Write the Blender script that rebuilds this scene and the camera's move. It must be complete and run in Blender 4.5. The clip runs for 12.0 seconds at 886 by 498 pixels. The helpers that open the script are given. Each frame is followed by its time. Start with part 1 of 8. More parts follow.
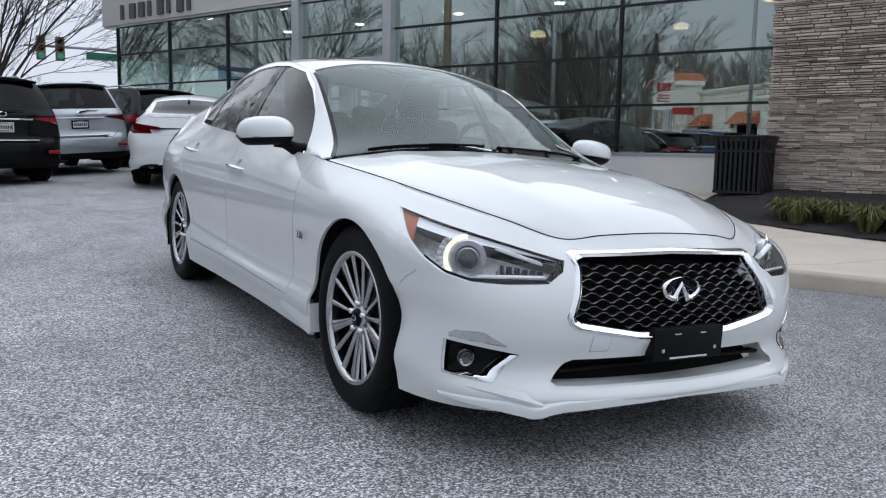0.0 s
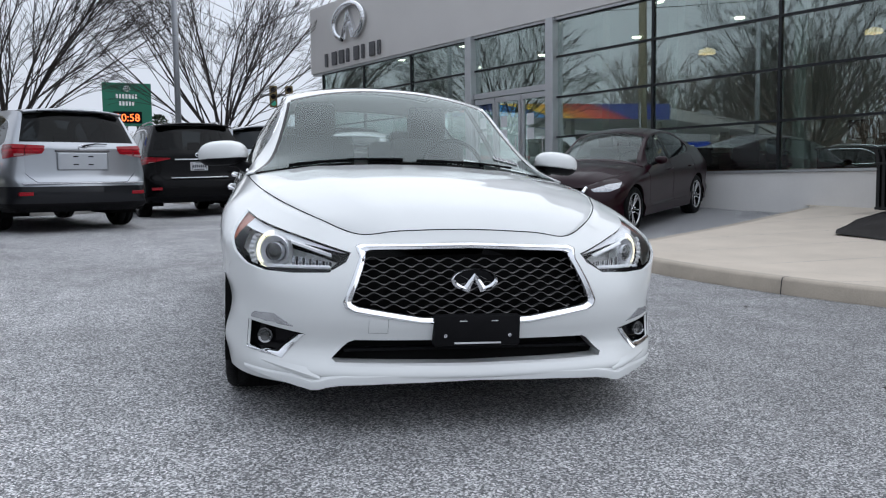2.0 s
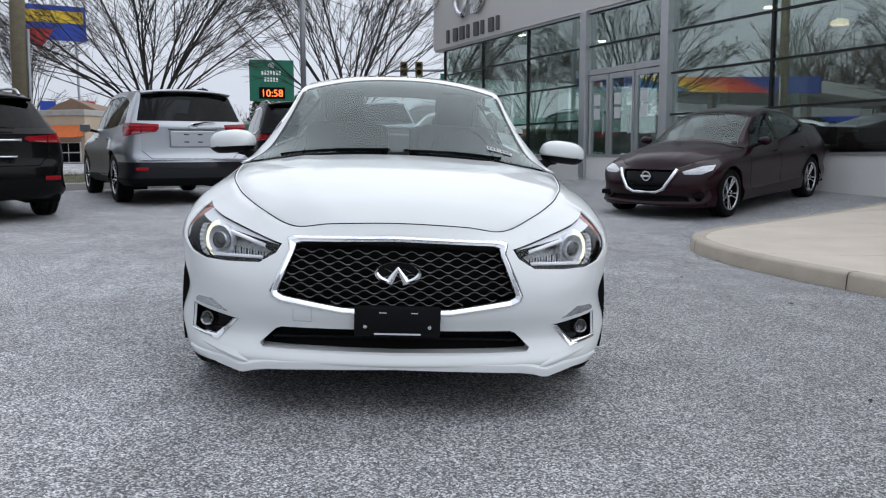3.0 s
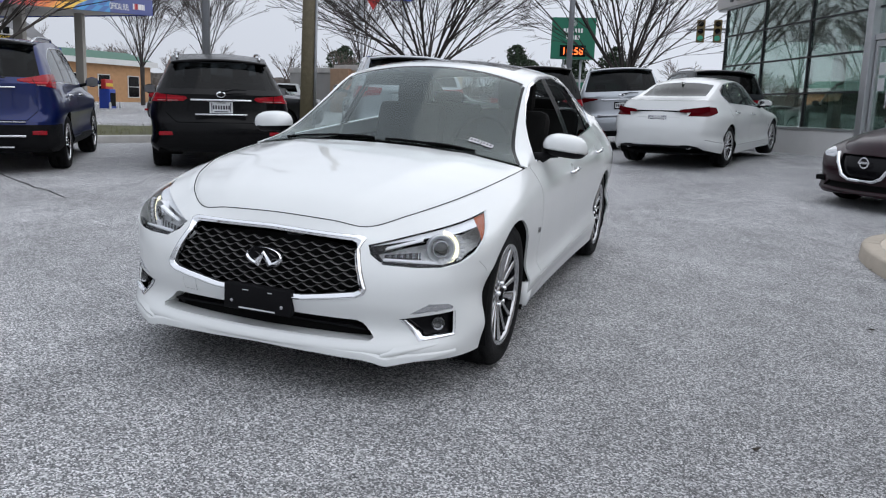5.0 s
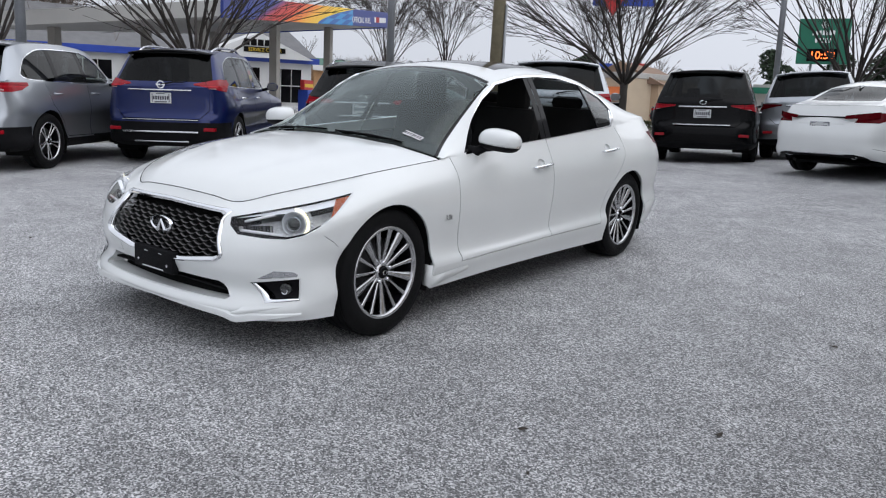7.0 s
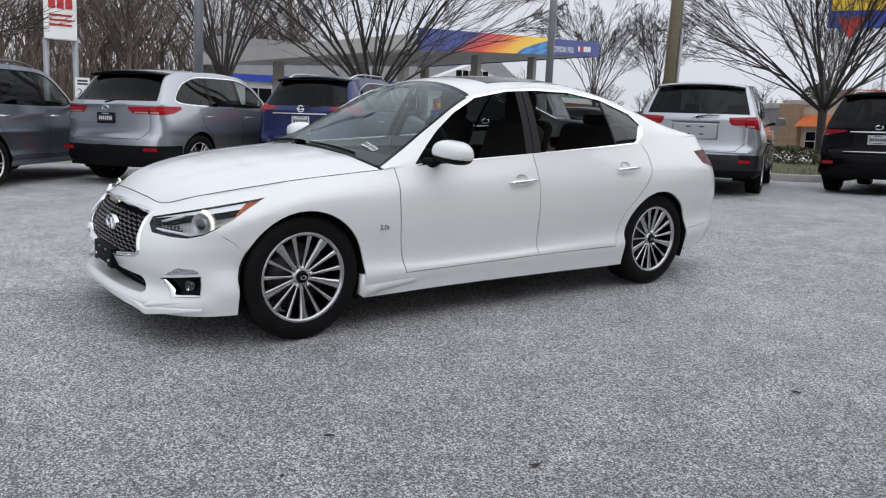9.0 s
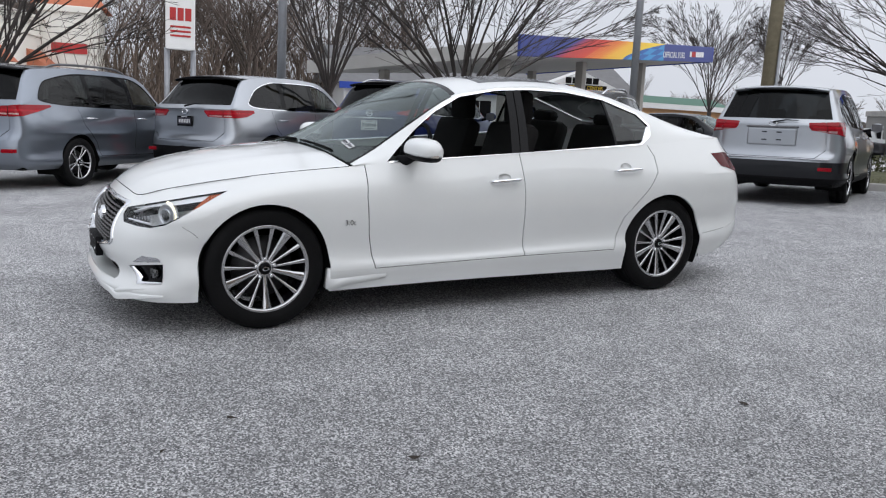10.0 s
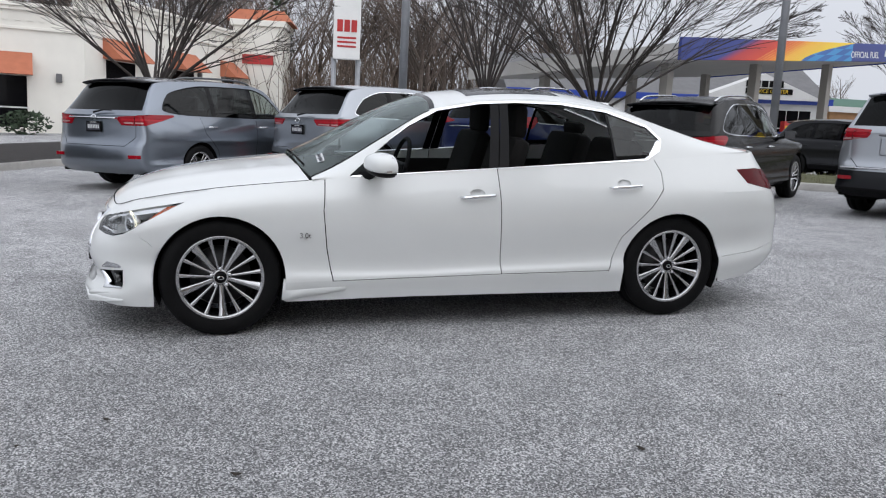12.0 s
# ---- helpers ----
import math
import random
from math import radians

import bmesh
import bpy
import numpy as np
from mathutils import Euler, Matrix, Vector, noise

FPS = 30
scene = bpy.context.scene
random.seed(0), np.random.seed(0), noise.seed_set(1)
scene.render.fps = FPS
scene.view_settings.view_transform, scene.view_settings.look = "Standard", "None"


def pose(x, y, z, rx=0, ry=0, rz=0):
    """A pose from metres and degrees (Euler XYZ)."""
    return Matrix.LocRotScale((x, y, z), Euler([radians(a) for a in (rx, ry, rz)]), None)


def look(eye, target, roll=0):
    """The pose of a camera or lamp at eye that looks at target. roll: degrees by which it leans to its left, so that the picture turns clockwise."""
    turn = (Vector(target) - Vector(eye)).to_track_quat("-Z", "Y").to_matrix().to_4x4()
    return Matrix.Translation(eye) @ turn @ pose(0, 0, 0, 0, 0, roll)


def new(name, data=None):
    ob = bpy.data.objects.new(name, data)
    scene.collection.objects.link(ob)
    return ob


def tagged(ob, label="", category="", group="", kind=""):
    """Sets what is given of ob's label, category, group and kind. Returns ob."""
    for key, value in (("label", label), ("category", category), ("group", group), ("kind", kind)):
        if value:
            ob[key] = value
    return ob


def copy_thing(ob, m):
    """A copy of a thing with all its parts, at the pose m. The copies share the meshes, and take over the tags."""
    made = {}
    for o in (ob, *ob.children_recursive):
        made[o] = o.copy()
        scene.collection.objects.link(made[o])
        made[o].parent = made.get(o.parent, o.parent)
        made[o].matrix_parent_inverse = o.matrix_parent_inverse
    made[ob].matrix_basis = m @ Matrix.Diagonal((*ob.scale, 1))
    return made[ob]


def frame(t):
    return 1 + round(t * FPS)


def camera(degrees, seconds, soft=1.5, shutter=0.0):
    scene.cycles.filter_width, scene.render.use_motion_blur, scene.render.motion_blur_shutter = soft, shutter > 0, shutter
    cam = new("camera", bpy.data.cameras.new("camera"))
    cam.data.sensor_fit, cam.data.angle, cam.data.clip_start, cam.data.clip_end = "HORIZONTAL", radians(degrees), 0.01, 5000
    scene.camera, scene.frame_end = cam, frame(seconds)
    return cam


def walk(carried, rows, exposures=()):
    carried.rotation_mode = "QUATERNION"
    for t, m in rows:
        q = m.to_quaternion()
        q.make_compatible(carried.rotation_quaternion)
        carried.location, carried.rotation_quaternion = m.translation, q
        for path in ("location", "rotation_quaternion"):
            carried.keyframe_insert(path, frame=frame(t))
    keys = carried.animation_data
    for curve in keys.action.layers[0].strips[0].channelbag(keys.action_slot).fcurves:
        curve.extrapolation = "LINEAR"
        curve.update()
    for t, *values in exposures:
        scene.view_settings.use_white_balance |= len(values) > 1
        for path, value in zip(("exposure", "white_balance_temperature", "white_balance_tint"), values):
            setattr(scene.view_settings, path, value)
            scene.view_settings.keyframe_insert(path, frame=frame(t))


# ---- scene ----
cam = camera(57.5, 12.0, 1.15)
PATH = [
    (0, (-2.02, -4.022, 0.948), (-1.021, -2.306, 0.706), 3.5),
    (0.5, (-1.806, -4.336, 0.938), (-0.931, -2.551, 0.714), 3.1),
    (1, (-1.496, -4.558, 0.911), (-0.751, -2.713, 0.707), 2.7),
    (1.5, (-1.144, -4.698, 0.897), (-0.532, -2.803, 0.708), 2.0),
    (2, (-0.785, -4.893, 0.926), (-0.318, -2.958, 0.734), 1.6),
    (2.5, (-0.409, -4.986, 0.927), (-0.105, -3.021, 0.708), 1.6),
    (3, (-0.02, -5.075, 1.033), (0.103, -3.096, 0.766), 2.0),
    (3.5, (0.379, -5.116, 1.131), (0.307, -3.143, 0.809), 2.4),
    (3.7, (0.547, -5.11, 1.165), (0.391, -3.145, 0.827), 2.4),
    (5.3, (2.029, -4.963, 1.31), (1.319, -3.14, 0.893), 3.7),
    (5.5, (2.224, -4.937, 1.314), (1.455, -3.138, 0.897), 3.7),
    (6, (2.656, -4.826, 1.339), (1.75, -3.092, 0.921), 3.8),
    (6.5, (3.091, -4.695, 1.344), (2.061, -3.033, 0.923), 3.7),
    (7, (3.444, -4.478, 1.345), (2.292, -2.899, 0.92), 3.3),
    (7.2, (3.574, -4.382, 1.343), (2.377, -2.836, 0.919), 3.3),
    (8.8, (4.405, -3.494, 1.308), (2.893, -2.241, 0.927), 2.9),
    (9, (4.525, -3.363, 1.317), (2.975, -2.158, 0.936), 2.8),
    (9.5, (4.793, -3.037, 1.321), (3.156, -1.952, 0.946), 2.9),
    (10, (5.008, -2.681, 1.302), (3.298, -1.714, 0.926), 2.7),
    (10.5, (5.132, -2.335, 1.32), (3.363, -1.484, 0.939), 2.3),
    (11, (5.282, -2.008, 1.352), (3.469, -1.259, 0.964), 1.9),
    (11.5, (5.395, -1.745, 1.394), (3.543, -1.099, 1.004), 1.8),
    (12, (5.428, -1.481, 1.409), (3.546, -0.924, 1.026), 2.2),
]
walk(cam, [(t, look(eye, target, roll)) for t, eye, target, roll in PATH],
     [(0, 0.12, 6050, 9), (3.5, 0.12, 6200, 9), (6.5, 0.20, 6300, 10), (9, 0.24, 6400, 10), (12, 0.26, 6400, 10)])

# ---- world, sun and exposure ----
SUN_ELEV, SUN_ROT = radians(28), radians(61)
world = bpy.data.worlds.new("overcast_sky")
scene.world = world
world.use_nodes = True
wn, wl = world.node_tree.nodes, world.node_tree.links
wn.clear()
sky = wn.new("ShaderNodeTexSky")
sky.sky_type, sky.sun_disc = "NISHITA", False
sky.sun_elevation, sky.sun_rotation = SUN_ELEV, SUN_ROT
sky.air_density, sky.dust_density, sky.ozone_density = 1.0, 6.0, 1.0
# an overcast vault, twice as bright overhead as at the horizon
where, split, vault = wn.new("ShaderNodeTexCoord"), wn.new("ShaderNodeSeparateXYZ"), wn.new("ShaderNodeMapRange")
wl.new(where.outputs["Generated"], split.inputs[0])
wl.new(split.outputs["Z"], vault.inputs["Value"])
vault.inputs["From Min"].default_value, vault.inputs["From Max"].default_value = 0.0, 1.0
vault.inputs["To Min"].default_value, vault.inputs["To Max"].default_value = 0.88, 1.46
# a little brighter towards the veiled sun
toward, lean, cloud = wn.new("ShaderNodeVectorMath"), wn.new("ShaderNodeMath"), wn.new("ShaderNodeMath")
toward.operation, toward.inputs[1].default_value = "DOT_PRODUCT", (0.16, 0.09, 0.0)
lean.operation, lean.inputs[1].default_value = "ADD", 1.0
cloud.operation = "MULTIPLY"
wl.new(where.outputs["Generated"], toward.inputs[0])
wl.new(toward.outputs["Value"], lean.inputs[0])
wl.new(vault.outputs[0], cloud.inputs[0])
wl.new(lean.outputs[0], cloud.inputs[1])
tone = wn.new("ShaderNodeVectorMath")
tone.operation = "SCALE"
tone.inputs[0].default_value = (6.28, 6.5, 7.05)
wl.new(cloud.outputs[0], tone.inputs["Scale"])
grey = wn.new("ShaderNodeMix")
grey.data_type = "RGBA"
grey.inputs["Factor"].default_value = 0.97
wl.new(tone.outputs[0], grey.inputs["B"])
wl.new(sky.outputs["Color"], grey.inputs["A"])
bg = wn.new("ShaderNodeBackground")
bg.inputs["Strength"].default_value = 0.11
wout = wn.new("ShaderNodeOutputWorld")
wl.new(grey.outputs["Result"], bg.inputs["Color"])
wl.new(bg.outputs["Background"], wout.inputs["Surface"])

sun = new("sun", bpy.data.lights.new("sun", "SUN"))
sun.data.energy, sun.data.angle, sun.data.color = 1.3, radians(140), (1.0, 0.97, 0.93)
sun.data.specular_factor = 0.0
sun.matrix_world = look((0, 0, 11.7), (-19, -10.5, 0))
scene.view_settings.exposure = 0.0

# ---- materials ----
def nodes_of(name):
    m = bpy.data.materials.new(name)
    m.use_nodes = True
    return m, m.node_tree.nodes, m.node_tree.links, m.node_tree.nodes["Principled BSDF"]


def mottled(name, rgb, rough=0.6, metal=0.0, spread=0.12, scale=6.0, fine=120.0, bump=0.15, coat=0.0, spec=0.5, detail=6.0):
    """A surface whose colour and gloss vary at two scales, with a fine relief."""
    m, n, l, b = nodes_of(name)
    tc = n.new("ShaderNodeTexCoord")
    a, c = n.new("ShaderNodeTexNoise"), n.new("ShaderNodeTexNoise")
    a.inputs["Scale"].default_value, a.inputs["Detail"].default_value = scale, detail
    c.inputs["Scale"].default_value, c.inputs["Detail"].default_value = fine, 3.0
    mixed = n.new("ShaderNodeMath")
    mixed.operation = "ADD"
    ramp = n.new("ShaderNodeValToRGB")
    lo, hi = [max(0.0, v * (1 - spread)) for v in rgb], [min(1.0, v * (1 + spread)) for v in rgb]
    ramp.color_ramp.elements[0].position, ramp.color_ramp.elements[0].color = 0.7, (*lo, 1)
    ramp.color_ramp.elements[1].position, ramp.color_ramp.elements[1].color = 1.3, (*hi, 1)
    half = n.new("ShaderNodeMath")
    half.operation, half.inputs[1].default_value = "MULTIPLY", 0.77
    ramp.color_ramp.elements[0].position, ramp.color_ramp.elements[1].position = 0.54, 1.0
    for t in (a, c):
        l.new(tc.outputs["Object"], t.inputs["Vector"])
    l.new(a.outputs["Fac"], mixed.inputs[0])
    l.new(c.outputs["Fac"], mixed.inputs[1])
    l.new(mixed.outputs[0], half.inputs[0])
    l.new(half.outputs[0], ramp.inputs["Fac"])
    l.new(ramp.outputs["Color"], b.inputs["Base Color"])
    b.inputs["Roughness"].default_value, b.inputs["Metallic"].default_value = rough, metal
    b.inputs["Coat Weight"].default_value, b.inputs["Coat Roughness"].default_value = coat, 0.03
    b.inputs["Specular IOR Level"].default_value = spec
    if bump:
        bp = n.new("ShaderNodeBump")
        bp.inputs["Strength"].default_value, bp.inputs["Distance"].default_value = bump, 0.01
        l.new(c.outputs["Fac"], bp.inputs["Height"])
        l.new(bp.outputs["Normal"], b.inputs["Normal"])
    return m


def paint(name, rgb, metal=0.0, rough=0.32, coat=1.0):
    """Clear-coated car paint, with a trace of flake and orange peel."""
    m = mottled(name, rgb, rough, metal, 0.03, 2.0, 900.0, 0.0, coat, 0.10)
    return m


def glassy(name, tint, rough=0.0, ior=1.5, sheen=(0.85, 0.86, 0.86)):
    """A thin pane: it lets tinted light through and mirrors more at a slant."""
    m, n, l, b = nodes_of(name)
    n.remove(b)
    out = n["Material Output"]
    tr, gl, mx, fr = n.new("ShaderNodeBsdfTransparent"), n.new("ShaderNodeBsdfGlossy"), n.new("ShaderNodeMixShader"), n.new("ShaderNodeLayerWeight")
    tr.inputs["Color"].default_value = (*tint, 1)
    gl.inputs["Roughness"].default_value = rough
    gl.inputs["Color"].default_value = (*sheen, 1)
    fr.inputs["Blend"].default_value = 0.5
    steep, gloss = n.new("ShaderNodeMath"), n.new("ShaderNodeMath")
    steep.operation, steep.inputs[1].default_value = "POWER", 5.0
    least = ((ior - 1) / (ior + 1)) ** 2
    gloss.operation, gloss.inputs[1].default_value, gloss.inputs[2].default_value = "MULTIPLY_ADD", 1 - least, least
    l.new(fr.outputs["Facing"], steep.inputs[0])
    l.new(steep.outputs[0], gloss.inputs[0])
    l.new(gloss.outputs[0], mx.inputs[0])
    l.new(tr.outputs[0], mx.inputs[1])
    l.new(gl.outputs[0], mx.inputs[2])
    l.new(mx.outputs[0], out.inputs["Surface"])
    return m


def glow(name, rgb, strength):
    m, n, l, b = nodes_of(name)
    b.inputs["Base Color"].default_value = (*rgb, 1)
    b.inputs["Emission Color"].default_value, b.inputs["Emission Strength"].default_value = (*rgb, 1), strength
    return m


WHITE = paint("white_car_paint", (0.715, 0.73, 0.725), 0.0, 0.38)
WHITE.node_tree.nodes["Principled BSDF"].inputs["Coat Roughness"].default_value = 0.035
BLACK_PAINT = paint("black_car_paint", (0.0025, 0.0025, 0.003), 0.0, 0.25, 0.13)
GREY_PAINT = paint("dark_grey_car_paint", (0.018, 0.019, 0.022), 0.2, 0.3, 0.4)
SILVER = paint("silver_car_paint", (0.33, 0.35, 0.38), 0.85, 0.30)
STEEL_BLUE = paint("steel_grey_car_paint", (0.20, 0.225, 0.265), 0.85, 0.28)
PALE_SILVER = paint("pale_silver_car_paint", (0.40, 0.42, 0.45), 0.8, 0.30)
BLUE = paint("blue_car_paint", (0.006, 0.014, 0.085), 0.45, 0.28, 0.7)
MAROON = paint("maroon_car_paint", (0.014, 0.0018, 0.005), 0.0, 0.3, 0.35)
CHROME = mottled("chrome", (0.82, 0.83, 0.85), 0.07, 1.0, 0.04, 5, 200, 0.0)
SATIN = mottled("satin_chrome", (0.62, 0.63, 0.65), 0.22, 1.0, 0.06, 5, 200, 0.0)
ALLOY = mottled("machined_alloy", (0.50, 0.50, 0.51), 0.15, 0.95, 0.08, 8, 300, 0.02)
RUBBER = mottled("tyre_rubber", (0.0055, 0.0055, 0.006), 0.6, 0, 0.3, 9, 160, 0.3, spec=0.12)
PLASTIC = mottled("black_plastic", (0.007, 0.007, 0.008), 0.55, 0, 0.25, 10, 400, 0.2, spec=0.08)
GLOSS_BLACK = mottled("gloss_black_trim", (0.004, 0.004, 0.005), 0.10, 0, 0.2, 6, 200, 0.0, 0.05, 0.10)
DEEP = mottled("deep_shade_plastic", (0.006, 0.006, 0.006), 0.9, 0, 0.2, 6, 200, 0.0, spec=0.1)
CLOTH = mottled("charcoal_upholstery", (0.009, 0.0085, 0.0085), 0.8, 0, 0.3, 8, 260, 0.3, spec=0.15)
PLATE = mottled("plate_white", (0.62, 0.63, 0.64), 0.45, 0, 0.08, 20, 100, 0.0)
INK = mottled("dark_ink", (0.03, 0.03, 0.045), 0.6, 0, 0.2, 20, 100, 0.0)
LAMP_GREY = mottled("lamp_housing_grey", (0.06, 0.06, 0.065), 0.35, 0.3, 0.2, 30, 100, 0.05)
REFLECTOR = mottled("lamp_reflector", (0.72, 0.73, 0.75), 0.3, 0.5, 0.1, 40, 200, 0.0)
AMBER = mottled("amber_lens", (0.34, 0.062, 0.010), 0.2, 0, 0.25, 60, 300, 0.1, 0.1, 0.2)
LAMP_SILVER = mottled("lamp_bowl_silver", (0.80, 0.81, 0.82), 0.3, 0.1, 0.45, 45, 200, 0.3)
BROW = mottled("lamp_brow_silver", (0.82, 0.83, 0.85), 0.3, 0.1, 0.06, 30, 200, 0.0)
SMOKED = mottled("projector_glass", (0.022, 0.024, 0.024), 0.06, 0, 0.2, 10, 200, 0.0, 0.8)
RED_LENS = mottled("red_lens", (0.27, 0.005, 0.012), 0.18, 0, 0.25, 60, 300, 0.05, 0.2, 0.2)
PINK_LENS = mottled("pale_pink_lens", (0.46, 0.27, 0.27), 0.15, 0.2, 0.35, 60, 300, 0.05, 0.3, 0.3)
BRIGHT_RED = mottled("brake_red_lens", (0.42, 0.010, 0.02), 0.18, 0, 0.3, 60, 300, 0.05, 0.2, 0.2)
DARK_RED = mottled("smoked_red_lens", (0.085, 0.002, 0.005), 0.12, 0, 0.25, 60, 300, 0.0, 0.03, 0.06)
WINDSCREEN = glassy("windscreen_glass", (0.72, 0.80, 0.78), 0.05, 1.74, (0.80, 0.88, 0.87))
SIDE_GLASS = glassy("side_glass", (0.60, 0.64, 0.64), 0.0, 1.27)
PRIVACY = glassy("privacy_glass", (0.05, 0.055, 0.06), 0.0, 1.42)
LENS = glassy("clear_lens", (0.93, 0.94, 0.95), 0.0, 1.42)
LED = glow("daytime_led", (1.0, 0.93, 0.64), 1.25)


# ---- mesh tools ----
def part(name, bm, material, parent, label="", smooth=None, at=None):
    """One mesh object out of a bmesh, under a thing or a part. smooth: the angle in degrees below which edges are rounded."""
    me = bpy.data.meshes.new(name)
    if smooth is not None:
        for f in bm.faces:
            f.smooth = True
        for e in bm.edges:
            e.smooth = not (len(e.link_faces) == 2 and e.calc_face_angle(0) > radians(smooth))
    bm.to_mesh(me)
    bm.free()
    if material:
        me.materials.append(material)
    ob = new(name, me)
    if parent:
        ob.parent = parent
    if at:
        ob.matrix_basis = at
    return tagged(ob, label)


def holder(name, m=Matrix(), label="", category="", group="", kind=""):
    ob = new(name)
    ob.empty_display_size = 0.2
    ob.matrix_basis = m
    return tagged(ob, label, category, group, kind)


def add_box(bm, x0, x1, y0, y1, z0, z1, bevel=0.0):
    made = bmesh.ops.create_cube(bm, size=1)["verts"]
    for v in made:
        v.co = Vector((x0 + (v.co.x + 0.5) * (x1 - x0), y0 + (v.co.y + 0.5) * (y1 - y0), z0 + (v.co.z + 0.5) * (z1 - z0)))
    if bevel:
        es = list({e for v in made for e in v.link_edges})
        bmesh.ops.bevel(bm, geom=es, offset=bevel, segments=2, affect="EDGES", profile=0.5)
    return bm


def boxed(x0, x1, y0, y1, z0, z1, bevel=0.0):
    return add_box(bmesh.new(), x0, x1, y0, y1, z0, z1, bevel)


def add_tube(bm, points, radii, sides=8, caps=True):
    """A round bar along points with a radius at each."""
    pts = [Vector(p) for p in points]
    radii = radii if hasattr(radii, "__len__") else [radii] * len(pts)
    rings = []
    for i, p in enumerate(pts):
        d = (pts[min(i + 1, len(pts) - 1)] - pts[max(i - 1, 0)]).normalized()
        side = d.cross(Vector((0, 0, 1)) if abs(d.z) < 0.9 else Vector((0, 1, 0))).normalized()
        up = side.cross(d)
        rings.append([bm.verts.new(p + radii[i] * (math.cos(a) * side + math.sin(a) * up)) for a in (2 * math.pi * k / sides for k in range(sides))])
    for a, b in zip(rings, rings[1:]):
        for k in range(sides):
            bm.faces.new((a[k], a[(k + 1) % sides], b[(k + 1) % sides], b[k]))
    if caps:
        bm.faces.new(rings[0][::-1])
        bm.faces.new(rings[-1])
    return bm


def tube(points, radii, sides=8, caps=True):
    return add_tube(bmesh.new(), points, radii, sides, caps)


def add_lathe(bm, profile, segs=32, axis="x"):
    """Turns a profile of (along the axis, radius) round the x or z axis."""
    rings = []
    for a, r in profile:
        ring = []
        for k in range(segs):
            c, s = math.cos(2 * math.pi * k / segs), math.sin(2 * math.pi * k / segs)
            ring.append(bm.verts.new((a, r * c, r * s) if axis == "x" else (r * c, r * s, a)))
        rings.append(ring)
    for a, b in zip(rings, rings[1:]):
        for k in range(segs):
            bm.faces.new((a[k], a[(k + 1) % segs], b[(k + 1) % segs], b[k]))
    return bm


def add_grid(bm, rows):
    """A sheet of quads over rows of points."""
    vs = [[bm.verts.new(p) for p in row] for row in rows]
    for a, b in zip(vs, vs[1:]):
        for i in range(len(a) - 1):
            bm.faces.new((a[i], a[i + 1], b[i + 1], b[i]))
    return vs


def add_prism(bm, outline, depth, move):
    """A flat outline of (a, b) given depth; move: maps (a, b, d) to a place."""
    front, back = [bm.verts.new(move(a, b, 0)) for a, b in outline], [bm.verts.new(move(a, b, depth)) for a, b in outline]
    bm.faces.new(front)
    bm.faces.new(back[::-1])
    for i in range(len(outline)):
        j = (i + 1) % len(outline)
        bm.faces.new((front[j], front[i], back[i], back[j]))
    return bm


def spline(ctrl, n, mirror_ends=False):
    """A smooth curve through control points, n steps from each to the next."""
    p = np.array(ctrl, float)
    first, last = 2 * p[0] - p[1], 2 * p[-1] - p[-2]
    if mirror_ends:
        first, last = p[1] * (-1, 1, 1), p[-2] * (-1, 1, 1)
    q = np.concatenate([[first], p, [last]])
    out = []
    for i in range(len(p) - 1):
        a, b, c, d = q[i : i + 4]
        for t in np.arange(n) / n:
            out.append(0.5 * (2 * b + (c - a) * t + (2 * a - 5 * b + 4 * c - d) * t**2 + (3 * b - a - 3 * c + d) * t**3))
    out.append(p[-1])
    return np.array(out)


FRONT = (Vector((1, 0, 0)), Vector((0, 0, 1)))
SIDE = (Vector((0, 1, 0)), Vector((0, 0, 1)))
DIAG = (Vector((1, 1, 0)).normalized(), Vector((0, 0, 1)))


def carve(bm, poly, basis, among):
    """Cuts the faces that among() admits along a convex outline, and returns those inside it."""
    e1, e2 = basis
    area = sum(a[0] * b[1] - b[0] * a[1] for a, b in zip(poly, poly[1:] + poly[:1]))
    poly = poly if area > 0 else poly[::-1]
    lo, hi = [min(p[k] for p in poly) for k in (0, 1)], [max(p[k] for p in poly) for k in (0, 1)]

    def near(f):
        a, b = [v.co.dot(e1) for v in f.verts], [v.co.dot(e2) for v in f.verts]
        return max(a) > lo[0] and min(a) < hi[0] and max(b) > lo[1] and min(b) < hi[1]

    faces = [f for f in bm.faces if near(f) and among(f)]
    lines = []
    for p, q in zip(poly, poly[1:] + poly[:1]):
        d = Vector((q[0] - p[0], q[1] - p[1])).normalized()
        lines.append((p, (d.y, -d.x)))
    for p, (na, nb) in lines:
        if not faces:
            return []
        geom = list({v for f in faces for v in f.verts}) + list({e for f in faces for e in f.edges}) + faces
        res = bmesh.ops.bisect_plane(bm, geom=geom, dist=1e-5, plane_co=e1 * p[0] + e2 * p[1], plane_no=(e1 * na + e2 * nb).normalized())
        cut = [g for g in res["geom"] if isinstance(g, bmesh.types.BMFace)]
        faces = [f for f in cut if (f.calc_center_median().dot(e1) - p[0]) * na + (f.calc_center_median().dot(e2) - p[1]) * nb < 1e-5]
    return faces


